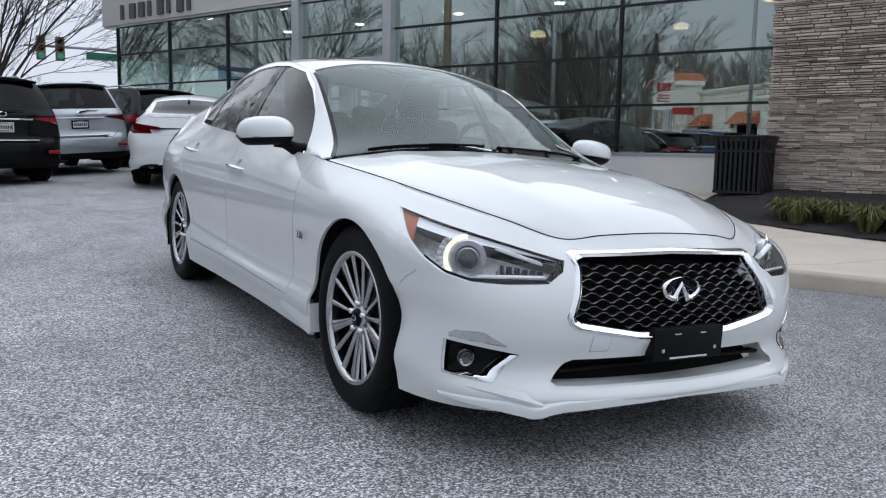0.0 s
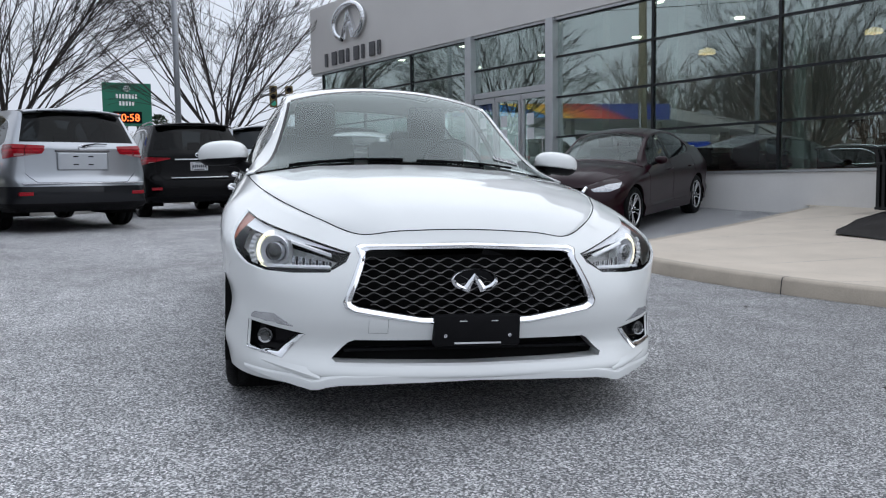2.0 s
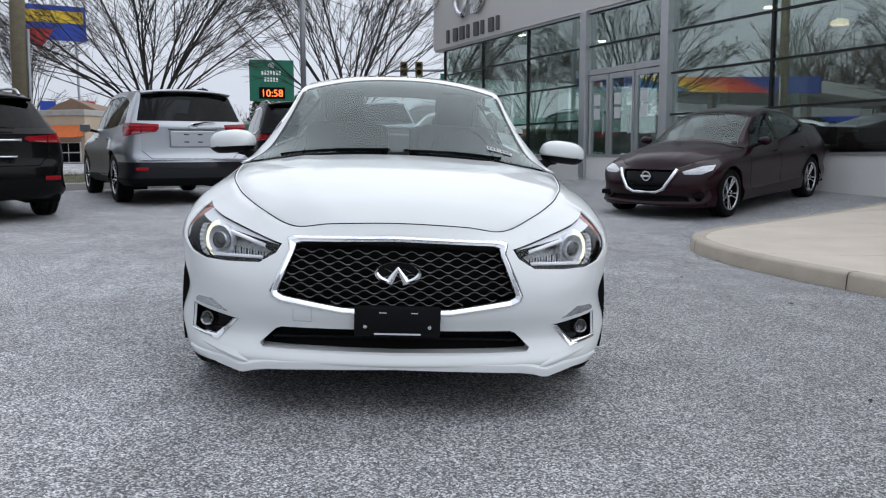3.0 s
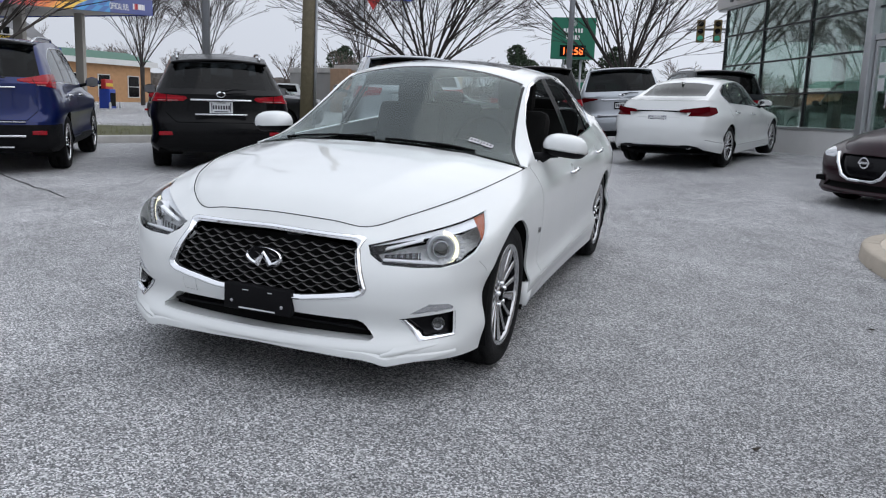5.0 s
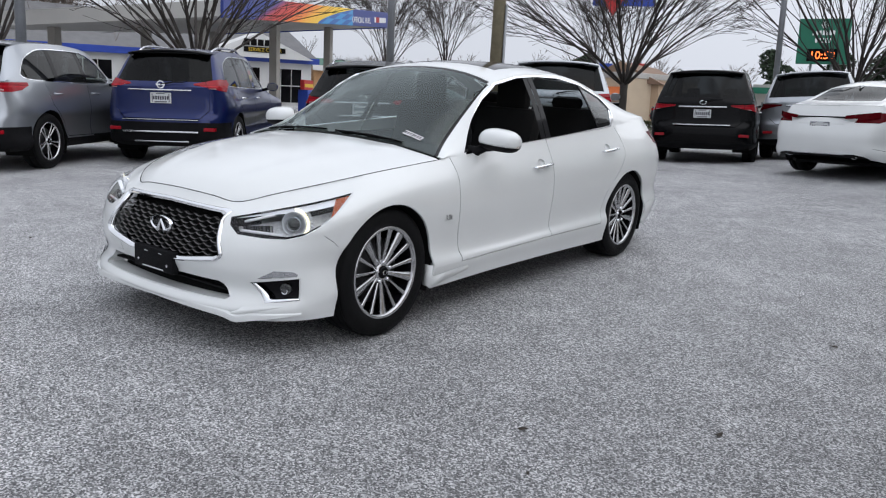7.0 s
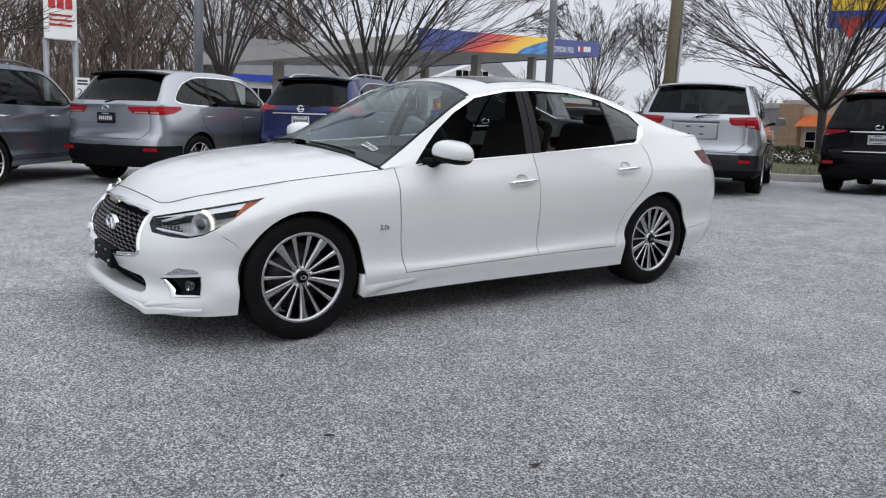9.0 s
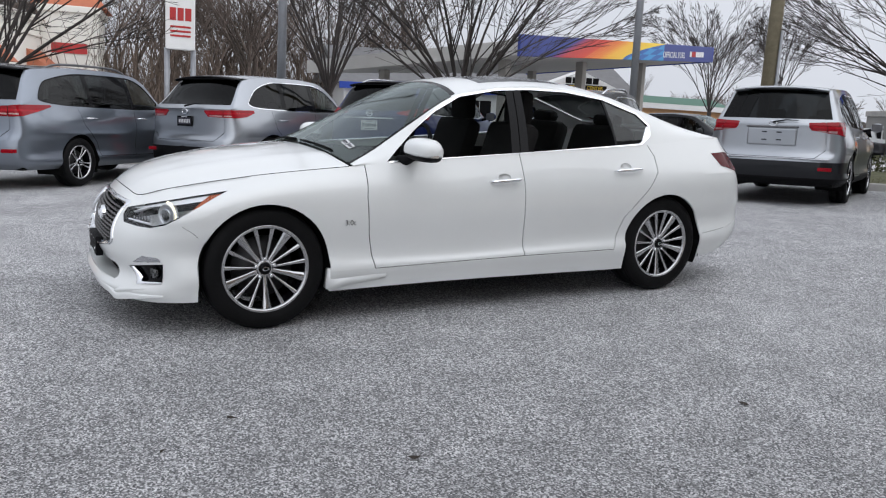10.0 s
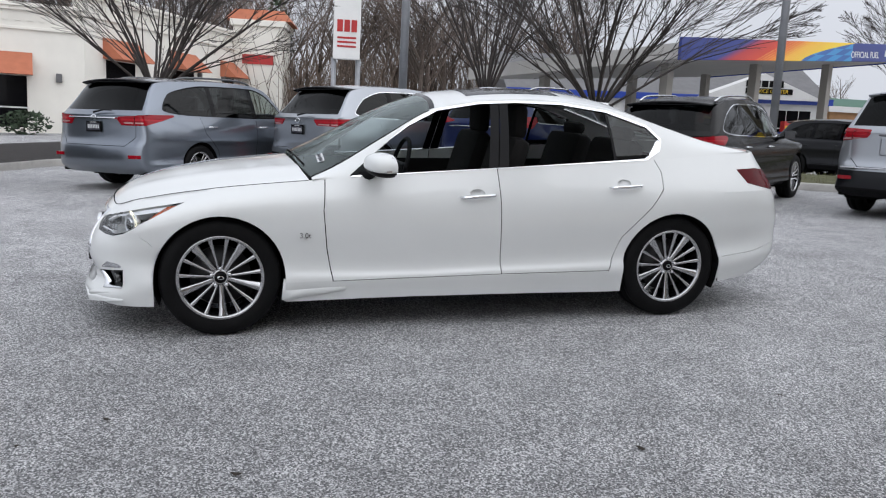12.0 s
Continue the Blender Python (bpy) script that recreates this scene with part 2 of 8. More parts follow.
def strips(line, width):
    """Thin outlines along a line, as for a shut line between panels."""
    for p, q in zip(line, line[1:]):
        d = Vector((q[0] - p[0], q[1] - p[1])).normalized()
        o = Vector((-d.y, d.x)) * width / 2
        p, q = Vector(p[:2]) - d * width / 2, Vector(q[:2]) + d * width / 2
        yield [tuple(p - o), tuple(q - o), tuple(q + o), tuple(p + o)]

# ---- ground, kerbs and pavement ----
CORNER = Vector((1.548, 20.728, 0))
ALONG, INTO = Vector((0.4068, -0.9135, 0)).normalized(), Vector((0.9135, 0.4068, 0)).normalized()


def ground_z(x, y):
    """Height of the lot: flat round the white car, rising to the showroom, falling away beyond the island."""
    d = -((x - CORNER.x) * INTO.x + (y - CORNER.y) * INTO.y)
    rise = 0.42 * max(0.0, min(1.0, (5.5 - d) / 5.5))
    rise *= max(0.0, min(1.0, (17 - y) / 6))
    back_rise = 0.016 * max(0.0, min(y, 9.0) - 2) * max(0.0, min(1.0, (4 - x) / 3))
    return rise + back_rise + 0.034 * min(0.0, x + 0.9) - 0.014 * max(0.0, y - 2) * max(0.0, min(1.0, (1 - x) / 3))


def on_ground(x, y):
    """A standing place at x, y, square to the ground."""
    n = Vector((ground_z(x - 1, y) - ground_z(x + 1, y), ground_z(x, y - 1) - ground_z(x, y + 1), 2)).normalized()
    return Matrix.Translation((x, y, ground_z(x, y))) @ Vector((0, 0, 1)).rotation_difference(n).to_matrix().to_4x4()


def asphalt():
    m, n, l, b = nodes_of("worn_asphalt")
    tc = n.new("ShaderNodeTexCoord")
    stones, grit = n.new("ShaderNodeTexVoronoi"), n.new("ShaderNodeTexNoise")
    stones.inputs["Scale"].default_value = 165
    grit.inputs["Scale"].default_value, grit.inputs["Detail"].default_value, grit.inputs["Roughness"].default_value = 300, 4, 0.7
    patch, stain = n.new("ShaderNodeTexNoise"), n.new("ShaderNodeTexNoise")
    patch.inputs["Scale"].default_value, patch.inputs["Detail"].default_value = 0.55, 7
    stain.inputs["Scale"].default_value, stain.inputs["Detail"].default_value = 3.2, 8
    for t in (stones, grit, patch, stain):
        l.new(tc.outputs["Object"], t.inputs["Vector"])
    bright = n.new("ShaderNodeValToRGB")
    e = bright.color_ramp.elements
    e[0].position, e[0].color = 0.0, (0.055, 0.057, 0.062, 1)
    e[1].position, e[1].color = 1.0, (0.95, 0.95, 0.96, 1)
    for p, c in ((0.34, (0.172, 0.173, 0.180)), (0.62, (0.363, 0.363, 0.368)), (0.84, (0.70, 0.70, 0.71))):
        q = e.new(p)
        q.color = (*c, 1)
    sep = n.new("ShaderNodeSeparateColor")
    l.new(stones.outputs["Color"], sep.inputs[0])
    mix1 = n.new("ShaderNodeMath")
    mix1.operation = "MULTIPLY_ADD"
    mix1.inputs[1].default_value, mix1.inputs[2].default_value = 0.98, -0.20
    add = n.new("ShaderNodeMath")
    add.operation = "MULTIPLY_ADD"
    add.inputs[1].default_value = 0.45
    l.new(sep.outputs[0], mix1.inputs[0])
    l.new(grit.outputs["Fac"], add.inputs[0])
    l.new(mix1.outputs[0], add.inputs[2])
    l.new(add.outputs[0], bright.inputs["Fac"])
    tone = n.new("ShaderNodeMapRange")
    tone.inputs["From Min"].default_value, tone.inputs["From Max"].default_value = 0.3, 0.7
    tone.inputs["To Min"].default_value, tone.inputs["To Max"].default_value = 0.70, 1.0
    l.new(patch.outputs["Fac"], tone.inputs["Value"])
    tone2 = n.new("ShaderNodeMapRange")
    tone2.inputs["From Min"].default_value, tone2.inputs["From Max"].default_value = 0.3, 0.7
    tone2.inputs["To Min"].default_value, tone2.inputs["To Max"].default_value = 0.82, 1.14
    l.new(stain.outputs["Fac"], tone2.inputs["Value"])
    both = n.new("ShaderNodeMath")
    both.operation = "MULTIPLY"
    l.new(tone.outputs[0], both.inputs[0])
    l.new(tone2.outputs[0], both.inputs[1])
    # darker in a round area beside the walk's kerb, with a ragged edge
    across, ragged, round_dark, toned = n.new("ShaderNodeVectorMath"), n.new("ShaderNodeMath"), n.new("ShaderNodeMapRange"), n.new("ShaderNodeMath")
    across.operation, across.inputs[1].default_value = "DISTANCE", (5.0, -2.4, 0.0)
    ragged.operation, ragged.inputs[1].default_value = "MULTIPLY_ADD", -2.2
    round_dark.interpolation_type = "SMOOTHSTEP"
    round_dark.inputs["From Min"].default_value, round_dark.inputs["From Max"].default_value = 0.6, 4.8
    round_dark.inputs["To Min"].default_value, round_dark.inputs["To Max"].default_value = 0.64, 1.0
    toned.operation = "MULTIPLY"
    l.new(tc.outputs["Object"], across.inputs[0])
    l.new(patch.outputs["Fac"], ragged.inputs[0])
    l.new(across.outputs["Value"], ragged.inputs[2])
    l.new(ragged.outputs[0], round_dark.inputs["Value"])
    l.new(both.outputs[0], toned.inputs[0])
    l.new(round_dark.outputs[0], toned.inputs[1])
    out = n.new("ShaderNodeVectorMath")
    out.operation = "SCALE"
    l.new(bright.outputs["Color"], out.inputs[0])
    l.new(toned.outputs[0], out.inputs["Scale"])
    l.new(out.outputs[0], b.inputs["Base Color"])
    b.inputs["Roughness"].default_value = 0.72
    b.inputs["Specular IOR Level"].default_value = 0.5
    bp = n.new("ShaderNodeBump")
    bp.inputs["Strength"].default_value, bp.inputs["Distance"].default_value = 0.55, 0.004
    l.new(add.outputs[0], bp.inputs["Height"])
    l.new(bp.outputs["Normal"], b.inputs["Normal"])
    return m


ASPHALT = asphalt()
CONCRETE = mottled("pale_concrete", (0.60, 0.53, 0.445), 0.85, 0, 0.10, 2.2, 140, 0.25)
KERB = mottled("kerb_concrete", (0.44, 0.385, 0.315), 0.85, 0, 0.16, 4, 120, 0.3)
GREY_KERB = mottled("grey_kerb_concrete", (0.38, 0.37, 0.35), 0.85, 0, 0.2, 4, 120, 0.3)
MULCH = mottled("dark_mulch", (0.022, 0.019, 0.018), 0.95, 0, 0.6, 30, 90, 1.0)
TURF = mottled("winter_turf", (0.085, 0.085, 0.040), 0.95, 0, 0.4, 3, 60, 1.0)

ticks = sorted(set([-600, -300, -160, -90, -60, -45, -35] + list(np.arange(-28, 28.1, 1.0)) + [35, 45, 60, 90, 160, 300, 600]))
bm = bmesh.new()
add_grid(bm, [[(x, y, ground_z(x, y)) for x in ticks] for y in ticks])
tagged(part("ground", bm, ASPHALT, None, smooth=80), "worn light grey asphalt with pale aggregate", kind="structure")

# crack fillings and dropped twigs on the asphalt
TAR = mottled("tar_seam", (0.03, 0.03, 0.032), 0.7, 0, 0.2, 20, 80, 0.2)
LEAF = mottled("dry_leaf", (0.035, 0.028, 0.022), 0.9, 0, 0.3, 40, 80, 0.2)
rng = random.Random(5)
for (x0, y0), (x1, y1) in (((-6.6, -0.9), (-4.6, 0.5)), ((-6.9, 2.86), (-4.6, 1.55)), ((-5.2, 7.95), (-2.4, 7.15)), ((-2.2, 8.9), (-0.2, 8.1)), ((-1.2, 10.6), (1.5, 9.0))):
    bm = bmesh.new()
    pts = [(x0 + (x1 - x0) * t + rng.uniform(-0.03, 0.03), y0 + (y1 - y0) * t + rng.uniform(-0.03, 0.03)) for t in np.linspace(0, 1, 9)]
    add_grid(bm, [[(x + o, y + o * 0.6, ground_z(x, y) + 0.004) for x, y in pts] for o in (-0.012, 0.012)])
    tagged(part("tar_seam", bm, TAR, None), "dark tar seam in the asphalt", kind="structure")
leaves = [(2.45, -2.5), (2.2, -2.2), (3.1, -1.75), (2.6, -1.4), (3.4, -0.9), (1.9, -3.3), (3.05, -2.9), (4.1, -1.9), (3.7, 0.6), (2.7, 0.2), (1.7, -3.6), (0.9, -3.4), (-0.9, -3.4), (2.0, -1.9), (2.3, 1.2), (3.0, 2.2), (-2.6, -1.5), (4.0, -0.6)]
for k, (x, y) in enumerate(leaves):
    bm = bmesh.new()
    a, s = rng.uniform(0, 6.28), rng.uniform(0.008, 0.019)
    pts = [(s * 1.4 * math.cos(t) * (1 + 0.25 * math.sin(3 * t + k)), s * 0.55 * math.sin(t), 0.004 + 0.010 * abs(math.cos(t + k))) for t in np.linspace(0, 2 * math.pi, 9)[:-1]]
    c = bm.verts.new((0, 0, 0.016))
    vs = [bm.verts.new(p) for p in pts]
    for i in range(8):
        bm.faces.new((c, vs[i], vs[(i + 1) % 8]))
    tagged(part("fallen_leaf", bm, LEAF, None, at=pose(x, y, ground_z(x, y), 0, 0, math.degrees(a))), "small dry brown leaf on asphalt", "leaf", "fallen leaves")

# raised concrete walk before the showroom
EDGE = spline([(10.6, -10.0, 0), (8.6, -6.6, 0), (6.5, -3.4, 0), (5.2, -1.55, 0), (4.25, -0.35, 0), (3.62, 0.5, 0), (3.17, 1.5, 0), (2.98, 2.4, 0), (3.06, 3.1, 0), (3.42, 3.62, 0), (4.1, 4.0, 0), (5.3, 4.62, 0), (6.7, 5.45, 0), (8.3, 6.4, 0)], 6)


def walk_z(x, y):
    return ground_z(x, y) + 0.135


bm = bmesh.new()
ring = [Vector(p) for p in EDGE]
norm = []
for i in range(len(ring)):
    d = (ring[min(i + 1, len(ring) - 1)] - ring[max(i - 1, 0)]).normalized()
    norm.append(Vector((d.y, -d.x, 0)))
profile = [(0.0, -0.03), (0.006, 0.11), (0.02, 0.132), (0.05, 0.138), (0.15, 0.137)]
add_grid(bm, [[(p.x + n2.x * o, p.y + n2.y * o, ground_z(p.x, p.y) + h) for p, n2 in zip(ring, norm)] for o, h in profile])
kerb = tagged(part("kerb", bm, KERB, None, smooth=50), "rounded tan concrete kerb", kind="structure")
for i in range(6, len(ring) - 4, 13):
    p, n2 = ring[i], norm[i]
    t2 = Vector((-n2.y, n2.x, 0)) * 0.004
    bm = bmesh.new()
    add_grid(bm, [[(p.x + n2.x * o + s * t2.x, p.y + n2.y * o + s * t2.y, ground_z(p.x, p.y) + h + 0.003) for o, h in profile[:4] + [(0.15, 0.139)]] for s in (-1, 1)])
    for v in bm.verts:
        v.co -= Vector((n2.x, n2.y, 0)) * 0.003
    part("kerb_joint", bm, TAR, kerb)
inner = [p + n2 * 0.153 for p, n2 in zip(ring, norm)]
slabs = [0, 14, 22, 30, 38, 46, 56, 66, len(inner) - 1]
back = [CORNER + ALONG * s for s in (36, 29, 25, 23, 21.4, 20.2, 18.9, 17.2, 15.2)]
pave = holder("pavement", Matrix(), "tan concrete pavement in large slabs", kind="structure")
for k in range(len(slabs) - 1):
    bm = bmesh.new()
    front = inner[slabs[k] : slabs[k + 1] + 1]
    rows_ = []
    for t in np.linspace(0, 1, 9):
        line = []
        for i, p in enumerate(front):
            u = i / (len(front) - 1)
            u2 = 0.004 + 0.992 * u
            q = back[k].lerp(back[k + 1], u2)
            pp = p if 0 < i < len(front) - 1 else p.lerp(front[1 if i == 0 else -2], 0.03)
            c = pp.lerp(q, t)
            line.append((c.x, c.y, walk_z(c.x, c.y) + 0.002))
        rows_.append(line)
    add_grid(bm, rows_)
    part("slab", bm, CONCRETE, pave, smooth=60)
# mulch bed by the stone wall
bm = bmesh.new()
rng = random.Random(9)
rows_ = []
for i, s in enumerate(np.linspace(17.15, 27, 60)):
    line = []
    reach = np.interp(s, (17.15, 17.3, 17.75, 19, 21, 27), (0.5, 1.6, 3.25, 3.55, 3.8, 3.9)) + 0.06 * math.sin(s * 2.3)
    for j, t in enumerate(np.linspace(0, 1, 14)):
        c = CORNER + ALONG * s - INTO * (0.27 + (reach - 0.27) * t)
        line.append((c.x, c.y, walk_z(c.x, c.y) + 0.004 + 0.14 * (1 - t**2) * min(1, (s - 17.15) / 1.0) + rng.uniform(-0.002, 0.024)))
    rows_.append(line)
add_grid(bm, rows_)
tagged(part("mulch_bed", bm, MULCH, None), "dark shredded mulch bed along the wall", kind="structure")

# ---- car bodies ----
FLIP = Matrix.Scale(-1, 4, (1, 0, 0))
STOPS = [0, 3, 5, 6, 8, 10, 12, 14, 16]
FRONT_PULL = [1, 1, 1, 1, 0.6, 0.1] + [0] * 11
REAR_PULL = [0] * 12 + [0.1, 0.6, 1, 1, 1]
SIDE_PULL = [0, 0, 0.1, 0.4, 0.8] + [1] * 8 + [0.9, 0.5, 0, 0]


def lower_levels(plan, rows, top):
    """Outlines of half a car body from the sill up: a plan, moved in and out for each level, and the top edge."""
    levels = []
    for heights, inset, front, rear in rows:
        z = np.interp(range(17), STOPS, heights)
        levels.append([(max(0.0, x - inset * SIDE_PULL[i]) if x else 0.0, y + front * FRONT_PULL[i] - rear * REAR_PULL[i], z[i]) for i, (x, y) in enumerate(plan)])
    return np.array(levels + [top], float)


S_COLS = [0, 0.12, 0.25, 0.38, 0.5, 0.6, 0.68, 0.76, 0.83, 0.88, 0.915, 0.95, 0.98, 1.0]


def half_shell(levels, rail, centre, crown, n=8, nv=6, hood_back=7, sy=3.0, bulge=0.015):
    """Half a car's skin. Zones: 1 flanks and ends, 2 hood, 3 windscreen, roof and rear, 4 window band. Faces keep their row and column."""
    bm = bmesh.new()
    zone, row, col = (bm.faces.layers.int.new(k) for k in ("zone", "row", "col"))
    along = [spline(l, n, True) for l in levels]
    rows = np.array([spline(c, nv) for c in np.transpose(along, (1, 0, 2))]).transpose(1, 0, 2)
    top = along[-1]

    def sheet(grid, z, flip=False):
        vs = [[bm.verts.new(p) for p in r] for r in grid]
        for j in range(len(vs) - 1):
            for i in range(len(vs[0]) - 1):
                q = (vs[j][i], vs[j][i + 1], vs[j + 1][i + 1], vs[j + 1][i])
                f = bm.faces.new(q[::-1] if flip else q)
                f[zone], f[row], f[col] = z, j, i

    sheet(rows, 1)
    edge, lead = top[2 * n : hood_back * n + 1], top[: 2 * n + 1]
    lead = lead[np.argsort(lead[:, 0])]
    grid = []
    for k, (xe, ye, ze) in enumerate(edge):
        t, line = k / (len(edge) - 1), []
        for s in S_COLS:
            s2 = s * 0.997
            yf, zf = np.interp(s2 * lead[-1, 0], lead[:, 0], lead[:, 1]), np.interp(s2 * lead[-1, 0], lead[:, 0], lead[:, 2])
            up = crown * (1 - math.exp(-5.5 * t)) * (1 - s2**2.3) - 0.0045 * (s > 0.99) + 0.011 * math.exp(-(((s - 0.62) / 0.075) ** 2)) * min(1, 3 * t) * (1 - t * 0.5)
            line.append((s2 * xe, ye + (yf - lead[-1, 1]) * (1 - t) ** 2 + 0.004 - 0.05 * t * (1 - s * s), ze + (zf - lead[-1, 2]) * (1 - t) ** 3 + up))
        grid.append(line)
    sheet(grid, 2, True)
    rr, cc = spline(rail, n), spline([(0, *c) for c in centre], n)
    sheet([[(s * r[0], c[1] + (r[1] - c[1]) * s**sy, c[2] + (r[2] - c[2]) * s**2.3) for s in S_COLS] for r, c in zip(rr, cc)], 3, True)
    belt = top[6 * n : 14 * n + 1]
    lines = []
    for r in rr:
        b = np.array([np.interp(r[1], belt[:, 1], belt[:, 0]), r[1], np.interp(r[1], belt[:, 1], belt[:, 2])])
        lines.append([b + (r - b) * q + np.array([bulge * math.sin(math.pi * q), 0, 0]) for q in np.linspace(0, 1, 9)])
    sheet(lines, 4)
    bm.normal_update()
    for f in bm.faces:
        c = f.calc_center_median()
        if f.normal.dot(c - Vector((0, max(-1.2, min(1.5, c.y)), 0.45))) < 0:
            f.normal_flip()
    return bm, zone, row, col, top


def lift_out(bm, faces, sink=0.0, rim=0.012, keep=False):
    """Takes faces out of a skin into a bmesh of their own, with a turned-in rim; sink: how far they lie deeper."""
    out, made = bmesh.new(), {}
    bm.normal_update()
    for f in faces:
        for v in f.verts:
            if v not in made:
                made[v] = out.verts.new(v.co - v.normal * sink)
        try:
            out.faces.new([made[v] for v in f.verts])
        except ValueError:
            pass
    if not keep:
        bmesh.ops.delete(bm, geom=list(faces), context="FACES")
    bmesh.ops.remove_doubles(out, verts=out.verts, dist=1e-5)
    out.normal_update()
    if rim:
        edges = [e for e in out.edges if e.is_boundary and max(v.co.x for v in e.verts) > 0.004]
        normal = {v: v.normal.copy() for e in edges for v in e.verts}
        ext = bmesh.ops.extrude_edge_only(out, edges=edges)
        for v in (g for g in ext["geom"] if isinstance(g, bmesh.types.BMVert)):
            near = min(normal, key=lambda w: (w.co - v.co).length_squared) if len(normal) < 60 else None
            v.co -= (normal[near] if near else Vector((v.co.x, 0, v.co.z - 0.6)).normalized()) * rim
    return out


def mirrored(bm):
    out = bm.copy()
    out.transform(FLIP)
    bmesh.ops.reverse_faces(out, faces=out.faces)
    return out


def whole(bm):
    """A half made whole across the middle."""
    me = bpy.data.meshes.new("half")
    m = mirrored(bm)
    m.to_mesh(me)
    m.free()
    bm.from_mesh(me)
    bpy.data.meshes.remove(me)
    bmesh.ops.remove_doubles(bm, verts=[v for v in bm.verts if abs(v.co.x) < 0.003], dist=0.002)
    return bm


def pair(name, bm, material, parents, label="", smooth=30):
    """The same part on the left and the right."""
    if not isinstance(parents, (list, tuple)):
        parents = (parents, parents)
    other = mirrored(bm)
    return part(name, bm, material, parents[0], label, smooth), part(name, other, material, parents[1], label, smooth)


def arch(yc, zc, r, steps=22):
    return [(yc + r * math.cos(math.pi * k / steps), zc + r * math.sin(math.pi * k / steps)) for k in range(steps + 1)] + [(yc - r, -0.1), (yc + r, -0.1)]


def add_wheel(car, x, y, r, rim_r, width, style, side):
    """A wheel with tyre, rim, spokes, cap, nuts and brake disc; its outer face looks along its own x."""
    hub = holder("wheel", pose(side * x, y, r, 0, 0, 0 if side > 0 else 180))
    hub.parent = car
    k, w = r / 0.336, width
    bm = add_lathe(bmesh.new(), [(-0.004, rim_r), (0.006, rim_r + 0.02 * k), (0.010, (rim_r + r) / 2), (0.004, r - 0.022), (-0.012, r - 0.007), (-0.03, r - 0.001), (-0.034, r - 0.008), (-0.04, r - 0.008), (-0.044, r),
                                 (-w / 2 - 0.004, r), (-w / 2, r - 0.008), (-w / 2 - 0.008, r), (-w + 0.04, r), (-w + 0.015, r - 0.01), (-w, r - 0.03), (-w - 0.005, r - 0.08), (-w, rim_r)], 56)
    tyre = part("tyre", bm, RUBBER, hub, smooth=40)
    bm = add_lathe(bmesh.new(), [(-0.014, rim_r - 0.016), (-0.002, rim_r - 0.012), (0.004, rim_r), (0.000, rim_r + 0.006), (-0.01, rim_r + 0.004)], 56)
    part("rim_lip", bm, ALLOY, hub, smooth=40)
    bm = add_lathe(bmesh.new(), [(-0.012, rim_r - 0.014), (-0.06, rim_r - 0.03), (-w + 0.02, rim_r - 0.03), (-w, rim_r)], 48)
    part("rim_barrel", bm, GLOSS_BLACK, hub, smooth=40)
    part("brake_disc", add_lathe(bmesh.new(), [(-0.085, 0.02), (-0.085, rim_r * 0.72), (-0.105, rim_r * 0.72), (-0.105, 0.02)], 32), BRAKE, hub, smooth=30)
    bm = bmesh.new()
    if style == "multi":
        blades = [(12 * 2 * i, 0.050 if i % 3 == 0 else 0.024) for i in range(15)]
    elif style == "five":
        blades = [(72 * i + d, 0.03) for i in range(5) for d in (-9, 9)]
    else:
        blades = [(36 * i, 0.035) for i in range(10)]
    for deg, wide in blades:
        a = radians(deg + 56)
        along, across = Vector((0, math.cos(a), math.sin(a))), Vector((0, -math.sin(a), math.cos(a)))
        rings = []
        for q, (rad, f, x0) in enumerate(((0.035, 0.55, -0.030), (0.09, 0.55, -0.024), (0.16, 0.8, -0.016), (rim_r - 0.014, 1.15, -0.008))):
            h = wide * f
            c = along * rad
            rings.append([bm.verts.new(c + across * -h / 2 + Vector((x0 - 0.018, 0, 0))), bm.verts.new(c + across * (-h * 0.32) + Vector((x0, 0, 0))),
                          bm.verts.new(c + across * (h * 0.5) + Vector((x0 - 0.006, 0, 0))), bm.verts.new(c + across * (h * 0.5) + Vector((x0 - 0.025, 0, 0)))])
        for p, q in zip(rings, rings[1:]):
            for i in range(4):
                bm.faces.new((p[i], p[(i + 1) % 4], q[(i + 1) % 4], q[i]))
    add_lathe(bm, [(-0.034, 0.048), (-0.024, 0.042), (-0.02, 0.034), (-0.03, 0.03)], 24)
    part("spokes", bm, ALLOY, hub, "dark machined alloy spokes", smooth=25)
    part("centre_cap", add_lathe(bmesh.new(), [(-0.03, 0.034), (-0.014, 0.031), (-0.010, 0.026), (-0.008, 0.0005)], 20), GLOSS_BLACK, hub, smooth=40)
    bm = bmesh.new()
    for i in range(20):
        a, b = 2 * math.pi * i / 20, 2 * math.pi * (i + 1) / 20
        ring = [[bm.verts.new((-0.0075 + d, (ra * 0.018) * math.cos(t), (ra * 0.011) * math.sin(t))) for ra, d in ((1, 0), (0.7, 0.001))] for t in (a, b)]
        bm.faces.new((ring[0][0], ring[1][0], ring[1][1], ring[0][1]))
    part("cap_emblem", bm, CHROME, hub)
    for i in range(5):
        a = radians(72 * i + 20)
        part("lug_nut", add_lathe(bmesh.new(), [(-0.035, 0.011), (-0.012, 0.010), (-0.010, 0.006), (-0.010, 0.0005)], 8), CHROME, hub, smooth=30, at=pose(0, 0.052 * math.cos(a), 0.052 * math.sin(a)))
    return hub


